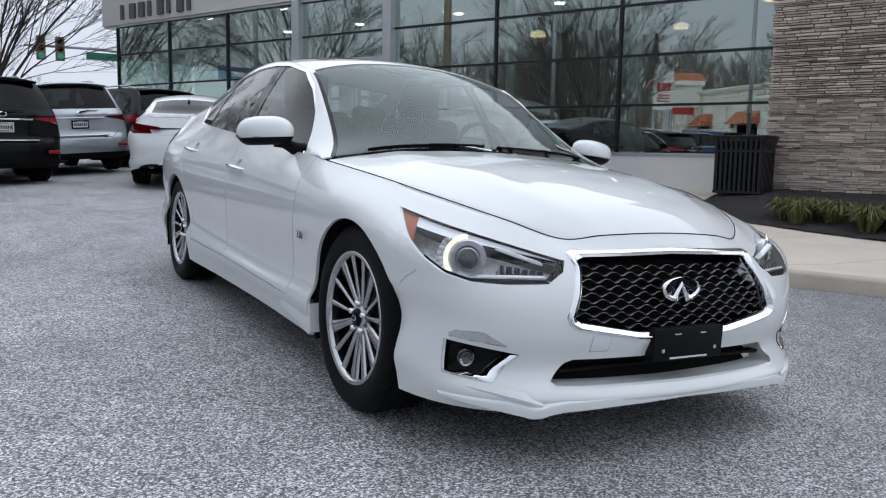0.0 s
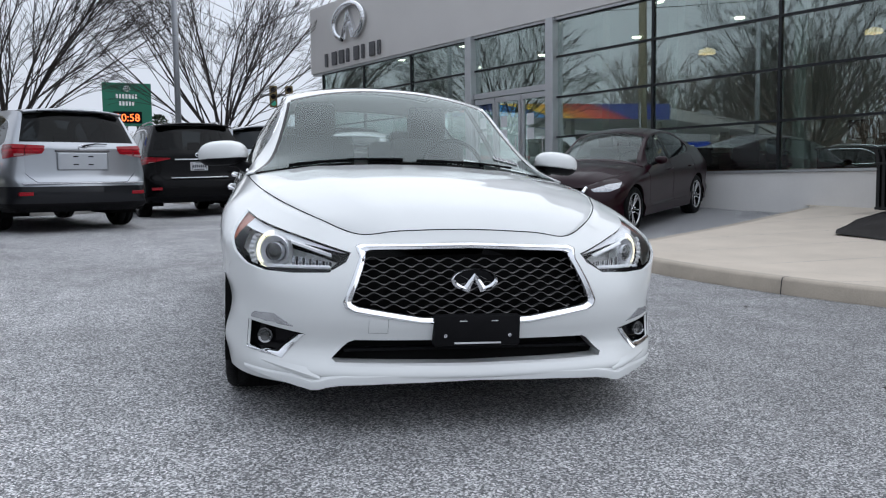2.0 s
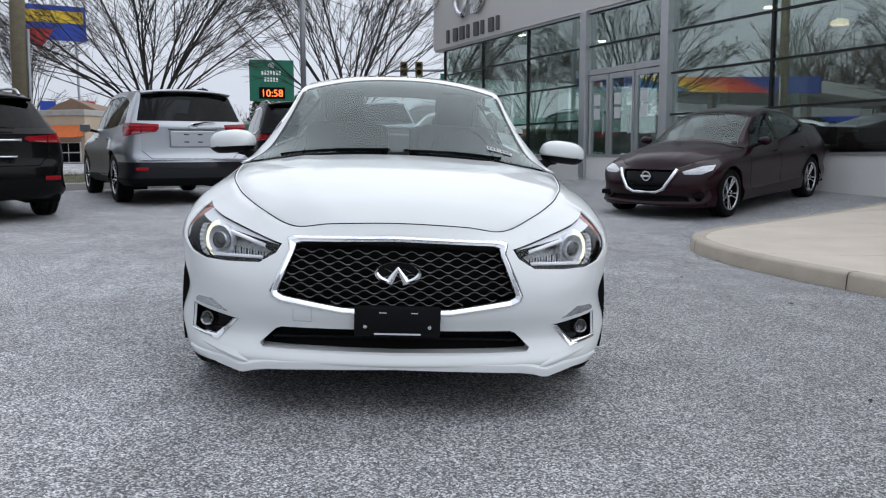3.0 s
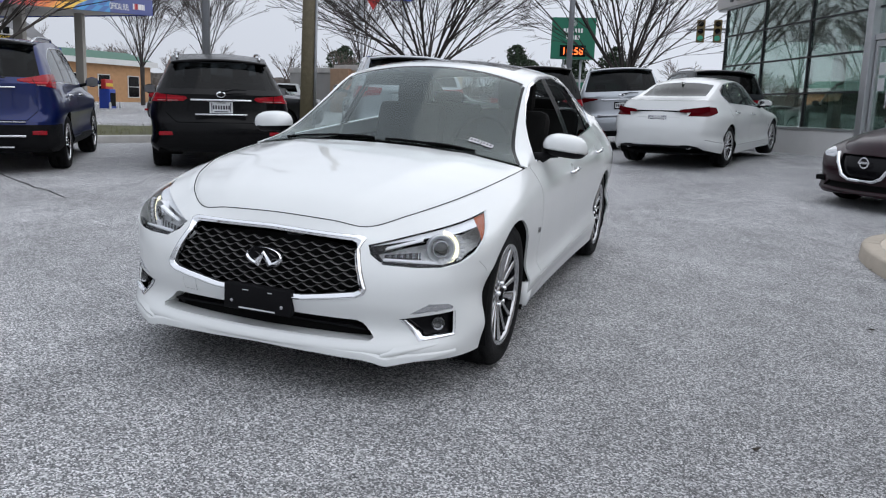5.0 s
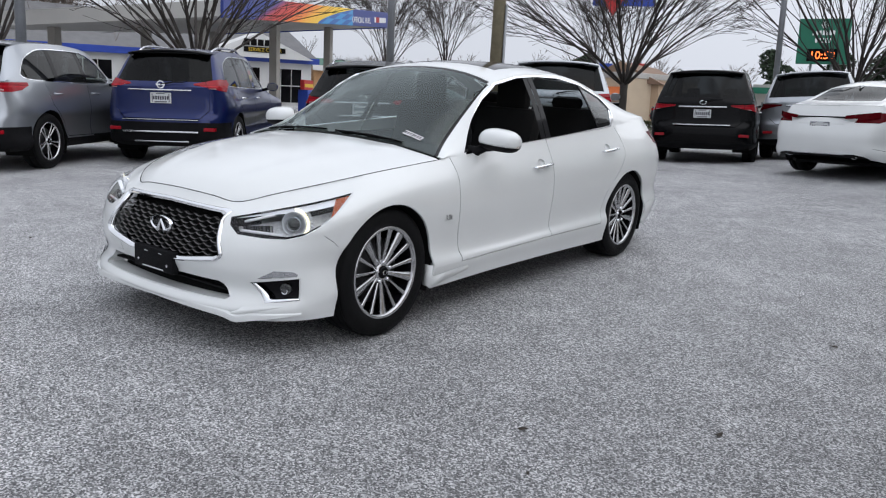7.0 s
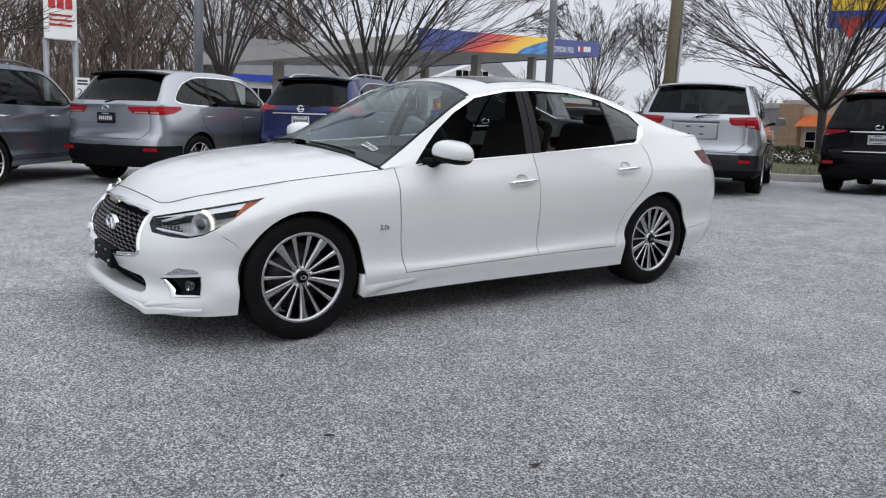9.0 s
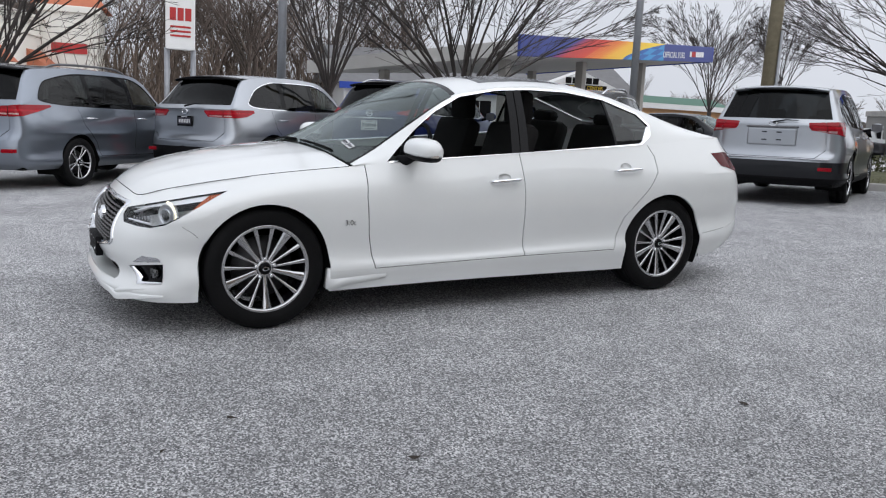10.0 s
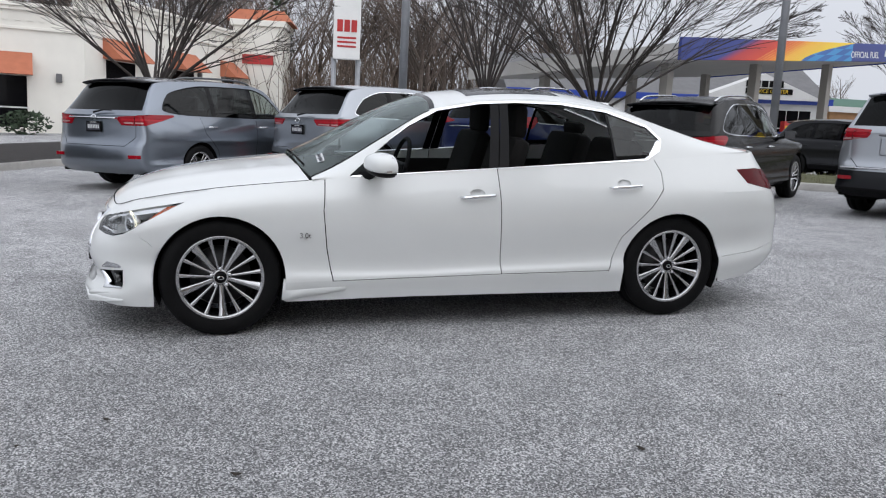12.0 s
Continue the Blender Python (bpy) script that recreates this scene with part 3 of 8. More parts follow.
SATIN_DARK = mottled("dark_steel", (0.16, 0.16, 0.165), 0.4, 0.9, 0.2, 12, 300, 0.05)
BRAKE = mottled("brake_iron", (0.04, 0.04, 0.042), 0.5, 0.5, 0.2, 12, 300, 0.05)
MESH_BAR = mottled("grille_dark_chrome", (0.15, 0.146, 0.145), 0.30, 0.85, 0.12, 12, 300, 0.03)


def add_interior(car, y0, y1, z0, z1, w, rows, drive=1):
    """Tub, dashboard, seats and wheel in dark cloth, as seen through the panes."""
    bm = bmesh.new()
    add_grid(bm, [[(-w, y0, z1 - 0.02), (-w, y1, z1)], [(-w, y0, z0), (-w, y1, z0)], [(w, y0, z0), (w, y1, z0)], [(w, y0, z1 - 0.02), (w, y1, z1)]])
    part("cabin_tub", bm, CLOTH, car)
    part("dashboard", boxed(-w + 0.01, w - 0.01, y0 - 0.1, y0 + 0.42, z0 + 0.15, z1 + 0.005, 0.05), CLOTH, car, smooth=40)
    for ys, kind in rows:
        for x in ((-0.37, 0.37) if kind == "front" else (-0.38, 0.38)):
            wd = 0.25 if kind == "front" else 0.30
            seat = boxed(x - wd, x + wd, ys - 0.5, ys + 0.02, z0, z0 + 0.2, 0.06)
            part("seat_cushion", seat, CLOTH, car, smooth=40)
            bm = bmesh.new()
            add_box(bm, x - wd, x + wd, -0.07, 0.07, 0, 0.62, 0.06)
            bmesh.ops.rotate(bm, verts=bm.verts, matrix=Matrix.Rotation(radians(-17), 3, "X"), cent=(0, 0, 0))
            bmesh.ops.translate(bm, verts=bm.verts, vec=(0, ys, z0 + 0.12))
            part("seat_back", bm, CLOTH, car, smooth=40)
            part("headrest", boxed(x - 0.13, x + 0.13, ys + 0.15, ys + 0.25, z0 + 0.70, z0 + (0.93 if kind == "front" else 0.80), 0.045), CLOTH, car, smooth=40)
    bm = bmesh.new()
    for k in range(24):
        a = 2 * math.pi * k / 24
        b = 2 * math.pi * (k + 1) / 24
        add_tube(bm, [(0.18 * math.cos(a), 0.05 * math.sin(a), 0.175 * math.sin(a)), (0.18 * math.cos(b), 0.05 * math.sin(b), 0.175 * math.sin(b))], 0.014, 6, False)
    add_box(bm, -0.17, 0.17, -0.02, 0.02, -0.03, 0.03, 0.01)
    part("steering_wheel", bm, PLASTIC, car, smooth=50, at=pose(0.37 * drive, y0 + 0.52, z1 + 0.03))

from mathutils.bvhtree import BVHTree  # noqa: E402

# ---- the white sedan in the middle of the lot ----
CAR = holder("sedan_car", Matrix(), "glossy white four-door sports sedan parked on grey asphalt", "car", "parked cars")
PLAN = list(zip([0, 0.25, 0.45, 0.64, 0.798, 0.876, 0.898, 0.897, 0.89, 0.89, 0.898, 0.905, 0.890, 0.835, 0.69, 0.37, 0],
                [-2.165, -2.158, -2.13, -2.06, -1.935, -1.74, -1.425, -1.05, -0.4, 0.4, 1.05, 1.425, 1.82, 2.125, 2.345, 2.455, 2.49]))
LEVELS = lower_levels(PLAN, [
    ([0.190, 0.168, 0.18, 0.185, 0.195, 0.185, 0.23, 0.31, 0.33], 0.022, -0.005, 0.08),
    ([0.215, 0.222, 0.235, 0.24, 0.245, 0.245, 0.28, 0.36, 0.38], 0.012, -0.042, 0.02),
    ([0.30, 0.30, 0.31, 0.32, 0.325, 0.34, 0.37, 0.43, 0.45], -0.004, 0.018, 0.0),
    ([0.40, 0.41, 0.43, 0.44, 0.385, 0.43, 0.48, 0.53, 0.55], 0.024, -0.012, -0.01),
    ([0.52, 0.52, 0.55, 0.60, 0.62, 0.63, 0.64, 0.66, 0.68], 0.002, 0.004, 0.0),
    ([0.635, 0.615, 0.68, 0.745, 0.775, 0.80, 0.83, 0.84, 0.84], 0.014, 0.072, 0.06),
], [(0, -2.035, 0.715), (0.25, -2.022, 0.706), (0.40, -1.985, 0.69), (0.53, -1.87, 0.735), (0.635, -1.70, 0.778), (0.69, -1.56, 0.805), (0.745, -1.35, 0.838), (0.79, -0.925, 0.880),
    (0.802, -0.42, 0.918), (0.802, 0.4, 0.972), (0.785, 1.05, 1.008), (0.755, 1.425, 1.032), (0.715, 1.8, 1.06), (0.66, 2.08, 1.075), (0.52, 2.21, 1.075), (0.30, 2.29, 1.075), (0, 2.32, 1.075)])
RAIL = [(0.785, -0.905, 0.891), (0.70, -0.725, 0.965), (0.635, -0.45, 1.125), (0.59, -0.17, 1.285), (0.57, 0.1, 1.352), (0.565, 0.45, 1.38), (0.56, 0.8, 1.37), (0.565, 1.1, 1.328), (0.585, 1.4, 1.245), (0.615, 1.75, 1.145), (0.65, 2.06, 1.082)]
CENTRE = [(-0.960, 0.968), (-0.755, 1.075), (-0.45, 1.235), (-0.12, 1.375), (0.12, 1.42), (0.45, 1.443), (0.8, 1.437), (1.12, 1.39), (1.42, 1.285), (1.78, 1.135), (2.30, 1.085)]
N = 8
bm, zone, row, col, TOP = half_shell(LEVELS, RAIL, CENTRE, 0.072, N)
SKIN = BVHTree.FromBMesh(bm)


def skin(x, z):
    """How far forward the nose's skin lies at x and z."""
    hit = SKIN.ray_cast(Vector((abs(x), -4, z)), Vector((0, 1, 0)))[0]
    return hit.y if hit else -2.0


def outline(points, n=6):
    """A bent line with n steps on each stretch."""
    return [tuple(p[i] + (q[i] - p[i]) * k / n for i in (0, 1)) for p, q in zip(points, points[1:]) for k in range(n)] + [tuple(points[-1])]


low = lambda f: f[zone] == 1  # noqa: E731
flank = lambda f: f[zone] == 1 and f.calc_center_median().x > 0.6 and abs(f.normal.x) > 0.25  # noqa: E731
nose = lambda f: f[zone] == 1 and f.calc_center_median().y < -1.5  # noqa: E731
tail = lambda f: f[zone] == 1 and f.calc_center_median().y > 1.7  # noqa: E731
band = lambda f: f[zone] == 4  # noqa: E731
bm.normal_update()
for yc in (-1.42, 1.425):
    bmesh.ops.delete(bm, geom=carve(bm, arch(yc, 0.335, 0.357), SIDE, lambda f: f[zone] == 1 and f.calc_center_median().x > 0.5), context="FACES")

# shut lines between panels, sunk as dark grooves
LINES = [(SIDE, flank, 0.006, [(-0.832, 0.895), (-0.850, 0.72), (-0.83, 0.5), (-0.793, 0.308), (0.24, 0.322), (0.965, 0.326)]),
         (SIDE, flank, 0.006, [(0.212, 0.98), (0.242, 0.322)]),
         (SIDE, flank, 0.006, [(0.965, 0.326), (1.048, 0.54), (1.235, 0.728), (1.325, 0.845), (1.335, 0.95), (1.30, 1.03)]),
         (SIDE, flank, 0.0022, [(-1.85, 0.578), (-1.80, 0.545), (-1.775, 0.520)]),
         (SIDE, flank, 0.005, [(1.80, 0.40), (2.05, 0.425), (2.30, 0.47)])]
for basis, who, wide, line in LINES:
    for poly in strips(line, wide):
        hit = carve(bm, poly, basis, who)
        if hit:
            pair("shut_line", lift_out(bm, hit, 0.006, 0), DEEP, CAR)

# cups behind the handles, then the doors
for yc, zc in ((0.075, 0.815), (1.055, 0.878)):
    cup = carve(bm, [(yc + 0.048 * math.cos(a), zc + 0.026 * math.sin(a)) for a in (2 * math.pi * k / 14 for k in range(14))], SIDE, flank)
    if cup:
        pair("handle_cup", lift_out(bm, cup, 0.013, -0.013), WHITE, CAR, smooth=70)
front_door = [f for p in ([(-0.829, 0.893), (-0.847, 0.72), (-0.827, 0.5), (-0.79, 0.311), (0.238, 0.325), (0.209, 0.975)],) for f in carve(bm, p, SIDE, flank)]
DOORS = list(pair("front_door", lift_out(bm, front_door), WHITE, CAR))
rear_door = []
for p in ([(0.216, 0.98), (0.246, 0.325), (0.963, 0.329), (0.963, 1.02)], [(0.963, 0.329), (1.045, 0.54), (1.045, 1.03), (0.963, 1.03)],
          [(1.045, 0.545), (1.232, 0.731), (1.232, 1.04), (1.045, 1.04)], [(1.232, 0.731), (1.321, 0.847), (1.331, 0.95), (1.296, 1.03), (1.232, 1.04)]):
    rear_door += carve(bm, p, SIDE, flank)
DOORS += pair("rear_door", lift_out(bm, [f for f in rear_door if f.is_valid]), WHITE, CAR)

# front lamps, grille, intake and fog pockets
LAMP = [(-0.575, 0.755), (-0.75, 0.718), (-1.145, 0.630), (-1.148, 0.598), (-1.11, 0.562), (-0.98, 0.556), (-0.88, 0.560), (-0.80, 0.580), (-0.73, 0.618), (-0.65, 0.678)]
lamp_faces = carve(bm, LAMP, DIAG, lambda f: f[zone] == 1 and f.calc_center_median().y < -1.55 and f.calc_center_median().z > 0.5)
lamp_back = lift_out(bm, lamp_faces, 0.080, 0, keep=True)
lamp_rim = lift_out(bm, lamp_faces, 0.012, 0, keep=True)
LAMPS = pair("headlight", lift_out(bm, lamp_faces, 0.001, 0), LENS, CAR, "clear headlight lens with lit daytime ring")
pair("housing", lamp_back, LAMP_SILVER, LAMPS)
outer = carve(lamp_rim, [(-0.56, 0.80), (-0.635, 0.80), (-0.695, 0.62), (-0.56, 0.54)], DIAG, lambda f: True)
pair("side_marker", lift_out(lamp_rim, outer, 0, 0), AMBER, LAMPS, "amber side marker")
brow = carve(lamp_rim, [(-0.64, 0.732), (-0.75, 0.7075), (-1.13, 0.6235), (-1.122, 0.607), (-0.79, 0.676), (-0.675, 0.694)], DIAG, lambda f: True)
for quad in ([(-1.13, 0.6235), (-1.122, 0.607), (-1.092, 0.578), (-1.104, 0.577)], [(-1.104, 0.577), (-1.092, 0.584), (-0.90, 0.580), (-0.90, 0.574)]):
    brow += carve(lamp_rim, quad, DIAG, lambda f: True)
pair("lamp_brow", lift_out(lamp_rim, [f for f in brow if f.is_valid], 0, 0), BROW, LAMPS, "pale silver brow inside the lens")
for quad in ([(-0.57, 0.7475), (-1.15, 0.6195), (-1.15, 0.66), (-0.57, 0.79)], [(-1.15, 0.54), (-0.88, 0.54), (-0.88, 0.570), (-1.10, 0.572)], [(-0.88, 0.54), (-0.88, 0.570), (-0.80, 0.590), (-0.795, 0.54)],
             [(-0.80, 0.590), (-0.73, 0.628), (-0.70, 0.60), (-0.795, 0.54)], [(-1.16, 0.56), (-1.16, 0.64), (-1.132, 0.63), (-1.10, 0.572)]):
    piece = carve(lamp_rim, quad, DIAG, lambda f: True)
    if piece:
        pair("lamp_seal", lift_out(lamp_rim, piece, 0, 0), GLOSS_BLACK, LAMPS)
lamp_rim.free()
FRAME_IN = [(0, 0.648), (0.36, 0.638), (0.382, 0.631), (0.384, 0.607), (0.437, 0.470), (0.436, 0.461), (0.417, 0.451), (0.20, 0.416), (0, 0.408)]
FRAME_OUT = [(0, 0.672), (0.395, 0.661), (0.418, 0.652), (0.408, 0.616), (0.471, 0.466), (0.462, 0.444), (0.432, 0.428), (0.20, 0.392), (0, 0.384)]
opening = carve(bm, FRAME_OUT[:4] + [(0, 0.612)], FRONT, nose)
opening += carve(bm, [(0, 0.612)] + FRAME_OUT[3:], FRONT, nose)
part("grille_backing", whole(lift_out(bm, opening, 0.085, 0)), DEEP, CAR)
rim_o, rim_i, rows_ = outline(FRAME_OUT), outline(FRAME_IN), []
for f, dy in ((0, 0.02), (0, -0.002), (0.12, -0.007), (0.34, -0.010), (0.42, -0.009), (0.50, -0.006), (0.85, 0.000), (1, 0.008), (1, 0.026)):
    line = [(a[0] + (b[0] - a[0]) * f, a[1] + (b[1] - a[1]) * f) for a, b in zip(rim_o, rim_i)]
    rows_.append([(x, skin(x, z) + dy, z) for x, z in line])
bm2 = bmesh.new()
add_grid(bm2, rows_)
part("grille_frame", whole(bm2), CHROME, CAR, "bright chrome grille surround", 40)
INTAKE = [(0, 0.330), (0.425, 0.330), (0.45, 0.320), (0.512, 0.262), (0.50, 0.250), (0, 0.243)]
part("lower_intake", whole(lift_out(bm, carve(bm, INTAKE, FRONT, nose), 0.085, 0)), DEEP, CAR, "black lower air intake")
bm2, line = bmesh.new(), outline(INTAKE + INTAKE[:1], 5)[:-5]
add_grid(bm2, [[(x * k, skin(x, z) + dy, z) for x, z in line] for k, dy in ((1.0, 0.0), (0.998, 0.02), (0.995, 0.10))])
part("intake_lip", whole(bm2), WHITE, CAR, smooth=40)
FOG = [(0.592, 0.345), (0.784, 0.378), (0.790, 0.278), (0.672, 0.262)]
fog_faces = carve(bm, FOG, FRONT, nose)
FOGS = pair("fog_lamp_pocket", lift_out(bm, fog_faces, 0.03, -0.032), GLOSS_BLACK, CAR, "glossy black fog lamp pocket")
SIGNAL = [(0.636, 0.372), (0.70, 0.412), (0.762, 0.410), (0.776, 0.397), (0.774, 0.389)]
SIGNALS = pair("turn_signal", lift_out(bm, carve(bm, SIGNAL, FRONT, nose), -0.003, 0.02), SATIN, CAR, "slim pale turn signal strip")
bm2 = bmesh.new()
add_grid(bm2, [[(p[0], skin(p[0], p[1]) - 0.0006, p[1]) for p in [(q[0] + (w - 1) * 0.0025, q[1] + (w - 1) * 0.003) for q in outline(SIGNAL + SIGNAL[:1], 3)]] for w in (0, 1)])
pair("signal_gap", bm2, DEEP, SIGNALS)

# tail lamps
TAIL_SIDE = [(1.925, 0.968), (2.10, 0.975), (2.30, 0.945), (2.37, 0.84), (2.22, 0.835), (1.985, 0.885)]
tail_faces = carve(bm, TAIL_SIDE, SIDE, lambda f: tail(f) and f.calc_center_median().x > 0.45)
pair("tail_light", lift_out(bm, tail_faces, -0.004, 0.03), DARK_RED, CAR, "smoked red tail light lens")
VALANCE = [(0, 0.28), (0, 0.385), (0.52, 0.385), (0.64, 0.36), (0.70, 0.32), (0.70, 0.28)]
part("rear_valance", whole(lift_out(bm, carve(bm, VALANCE, FRONT, tail), 0.012, 0)), PLASTIC, CAR, "black rear valance")

# side panes, chrome surround and pillar trim
DLO = [(-0.70, 0.902), (0.21, 0.962), (1.215, 1.022), (1.345, 1.09), (1.378, 1.14), (1.30, 1.222), (1.02, 1.310), (0.70, 1.350), (0.39, 1.353), (0.15, 1.338), (-0.12, 1.290), (-0.30, 1.198), (-0.46, 1.088)]
mid = Vector((0.35, 1.12))
grow = lambda p, d: (p[0] + d * (1 if p[0] > mid.x else -1) * min(1.0, abs(p[0] - mid.x) / 0.7), p[1] + d * (1 if p[1] > mid.y else -0.9))  # noqa: E731
inside = carve(bm, DLO, SIDE, band)
pane_bm = lift_out(bm, inside, 0.004, 0)
pair("window_surround", lift_out(bm, carve(bm, [grow(p, 0.013) for p in DLO], SIDE, band), -0.004, 0.012), CHROME, CAR, "thin chrome window surround", 50)
any_face = lambda f: True  # noqa: E731
pillar = carve(pane_bm, [(0.235, 1.4), (0.150, 0.90), (0.280, 0.90), (0.345, 1.4)], SIDE, any_face)
pillar_bm = lift_out(pane_bm, pillar, -0.003, 0)
gap = carve(pillar_bm, [(0.286, 1.4), (0.210, 0.90), (0.217, 0.90), (0.293, 1.4)], SIDE, any_face)
pair("door_gap", lift_out(pillar_bm, gap, 0.006, 0), DEEP, CAR)
pair("pillar_trim", pillar_bm, GLOSS_BLACK, CAR, "gloss black door pillar trim")
crescent = carve(pane_bm, [(1.235, 0.95), (1.40, 0.95), (1.40, 1.16), (1.345, 1.135), (1.275, 1.06)], SIDE, any_face)
pair("chrome_crescent", lift_out(pane_bm, crescent, -0.004, 0.008), CHROME, CAR, "chrome crescent at the window's tip")
low_edge = carve(pane_bm, [(1.03, 0.95), (1.26, 0.95), (1.26, 1.055), (1.03, 1.043)], SIDE, any_face)
if low_edge:
    pair("window_seal", lift_out(pane_bm, low_edge, -0.001, 0), DEEP, CAR)
quarter = carve(pane_bm, [(1.03, 1.4), (1.03, 0.95), (1.5, 0.95), (1.5, 1.4)], SIDE, any_face)
pair("quarter_window", lift_out(pane_bm, quarter, 0, 0), QUARTER := glassy("quarter_glass", (0.30, 0.33, 0.33), 0.02, 1.6), CAR)
rear = carve(pane_bm, [(0.30, 1.4), (0.22, 0.9), (1.012, 0.9), (1.012, 1.4)], SIDE, any_face)
part("rear_side_window", mirrored(lift_out(pane_bm, rear, 0, 0)), SIDE_GLASS, CAR, "closed rear side window", 30)
bar = carve(pane_bm, [(1.0, 1.4), (1.0, 0.9), (1.04, 0.9), (1.04, 1.4)], SIDE, any_face)
if bar:
    pair("window_divider", lift_out(pane_bm, bar, -0.002, 0.01), GLOSS_BLACK, CAR)
part("front_side_window", mirrored(pane_bm), SIDE_GLASS, CAR, "closed clear front side window", 30)

# windscreen, sunroof, rear window
area = lambda r0, r1, c1: [f for f in bm.faces if f[zone] == 3 and r0 * N <= f[row] < r1 * N and f[col] < c1]  # noqa: E731
edge_seal = [f for f in bm.faces if f[zone] == 3 and f[row] < 3.0 * N and f[col] == 11] + [f for f in bm.faces if f[zone] == 3 and 2.9 * N <= f[row] < 3.05 * N and f[col] < 11]
part("windscreen_trim", whole(lift_out(bm, edge_seal, 0.002, 0)), GLOSS_BLACK, CAR, smooth=40)
part("windscreen", whole(lift_out(bm, area(0, 2.9, 11), 0.002, 0.004)), WINDSCREEN, CAR, "sloping clear windscreen", 40)
part("sunroof", whole(lift_out(bm, area(4.0, 5.8, 7), -0.001, 0.006)), GLOSS_BLACK, CAR, "dark glass sunroof panel", 40)
part("rear_window", whole(lift_out(bm, area(7.3, 9.0, 9), 0.002, 0.004)), SIDE_GLASS, CAR, "sloping rear window", 40)
part("trunk_lid", whole(lift_out(bm, area(9.1, 10, 11), 0.0, 0.01)), WHITE, CAR, smooth=40)
part("hood", whole(lift_out(bm, [f for f in bm.faces if f[zone] == 2], 0, 0.014)), WHITE, CAR, "white hood with two raised creases", 40)
fb = [f for f in bm.faces if f[zone] == 1 and f.calc_center_median().y < -1.765 and f.calc_center_median().z < 0.66]
part("front_bumper", whole(lift_out(bm, fb, 0, 0.01)), WHITE, CAR, smooth=40)
rb = [f for f in bm.faces if f[zone] == 1 and f.calc_center_median().y > 1.78 and f.calc_center_median().z < 0.82]
part("rear_bumper", whole(lift_out(bm, rb, 0, 0.01)), WHITE, CAR, smooth=40)
sill = [f for f in bm.faces if f[zone] == 1 and abs(f.calc_center_median().y) < 1.06 and f.calc_center_median().z < 0.315]
pair("side_sill", lift_out(bm, sill, 0, 0.01), WHITE, CAR, smooth=40)
part("body_shell", whole(lift_out(bm, list(bm.faces), 0, 0.012)), WHITE, CAR, smooth=40)
bm.free()
xs_ = np.concatenate([np.linspace(0, 0.52, 12), (0.55, 0.575, 0.60), np.linspace(0.64, 0.80, 6)])
low_z = np.interp(xs_, (0, 0.3, 0.50, 0.565, 0.60, 0.70, 0.80), (0.192, 0.187, 0.178, 0.158, 0.166, 0.186, 0.206))
jut = np.interp(xs_, (0, 0.45, 0.565, 0.62, 0.74, 0.80), (0.5, 0.6, 0.85, 0.65, 0.4, 0.2))
bm = bmesh.new()
add_grid(bm, [[(x, skin(x, 0.245) + dy * j, z + dz * min(1.0, (0.84 - x) / 0.2)) for x, z, j in zip(xs_, low_z, jut)] for dy, dz in ((0.012, 0.056), (-0.026, 0.036), (-0.034, 0.031), (-0.036, 0.026), (-0.030, 0.001), (-0.024, 0.0), (0.05, 0.004))])
part("front_lip", whole(bm), WHITE, CAR, "sharp white lip under the bumper", 30)
# blade that runs from the lip's point out to the wheel opening
bm = bmesh.new()
wing = [(0.545, 0.196), (0.60, 0.214), (0.66, 0.228), (0.72, 0.240), (0.775, 0.250)]
add_grid(bm, [[(x, skin(x, z) + dy * e + 0.004 * (1 - e), z + dz * e) for (x, z), e in zip(wing, (1, 0.85, 0.65, 0.4, 0.1))] for dy, dz in ((0.006, 0.030), (-0.010, 0.014), (-0.016, 0.006), (-0.013, -0.004), (0.008, -0.020))])
pair("bumper_blade", bm, WHITE, CAR, smooth=35)

# hollow under the hood line, wheel wells, underbody
bm = bmesh.new()
add_prism(bm, [(-0.42, -2.0), (0.42, -2.0), (0.72, -1.78), (0.80, -1.0), (0.80, 1.0), (0.74, 1.8), (0.5, 2.12), (-0.5, 2.12), (-0.74, 1.8), (-0.80, 1.0), (-0.80, -1.0), (-0.72, -1.78)], 0.04, lambda a, b, d: Vector((a, b, 0.205 + d)))
part("underbody", bm, DEEP, CAR)
bm = tube([(p[0], p[1], p[2] + 0.0005) for p in TOP[: 7 * N + 1]], 0.0021, 6)
pair("hood_gap", bm, DEEP, CAR)
# black sheet added under the hood edge so that the gap looks dark
bm = bmesh.new()
T2 = [p for p in TOP[: 7 * N + 1]]
rows_ = [[(s * p[0], p[1] + 0.012, p[2] - 0.03) for p in T2] for s in (1.02, 0.98, 0.93)]
add_grid(bm, rows_)
part("hood_seal", whole(bm), DEEP, CAR)
for yc in (-1.42, 1.425):
    bm = bmesh.new()
    add_grid(bm, [[(x, yc + 0.361 * math.cos(a), 0.335 + 0.361 * math.sin(a)) for a in (radians(-25 + 230 * k / 30) for k in range(31))] for x in (0.872, 0.78, 0.62, 0.50)])
    bm.faces.new([bm.verts.new((0.50, yc + 0.361 * math.cos(a), 0.335 + 0.361 * math.sin(a))) for a in (radians(-25 + 230 * k / 30) for k in range(31))])
    pair("wheel_well", bm, DEEP, CAR)
    for side in (1, -1):
        add_wheel(CAR, 0.864, yc, 0.336, 0.236, 0.235, "multi", side)
bm = bmesh.new()
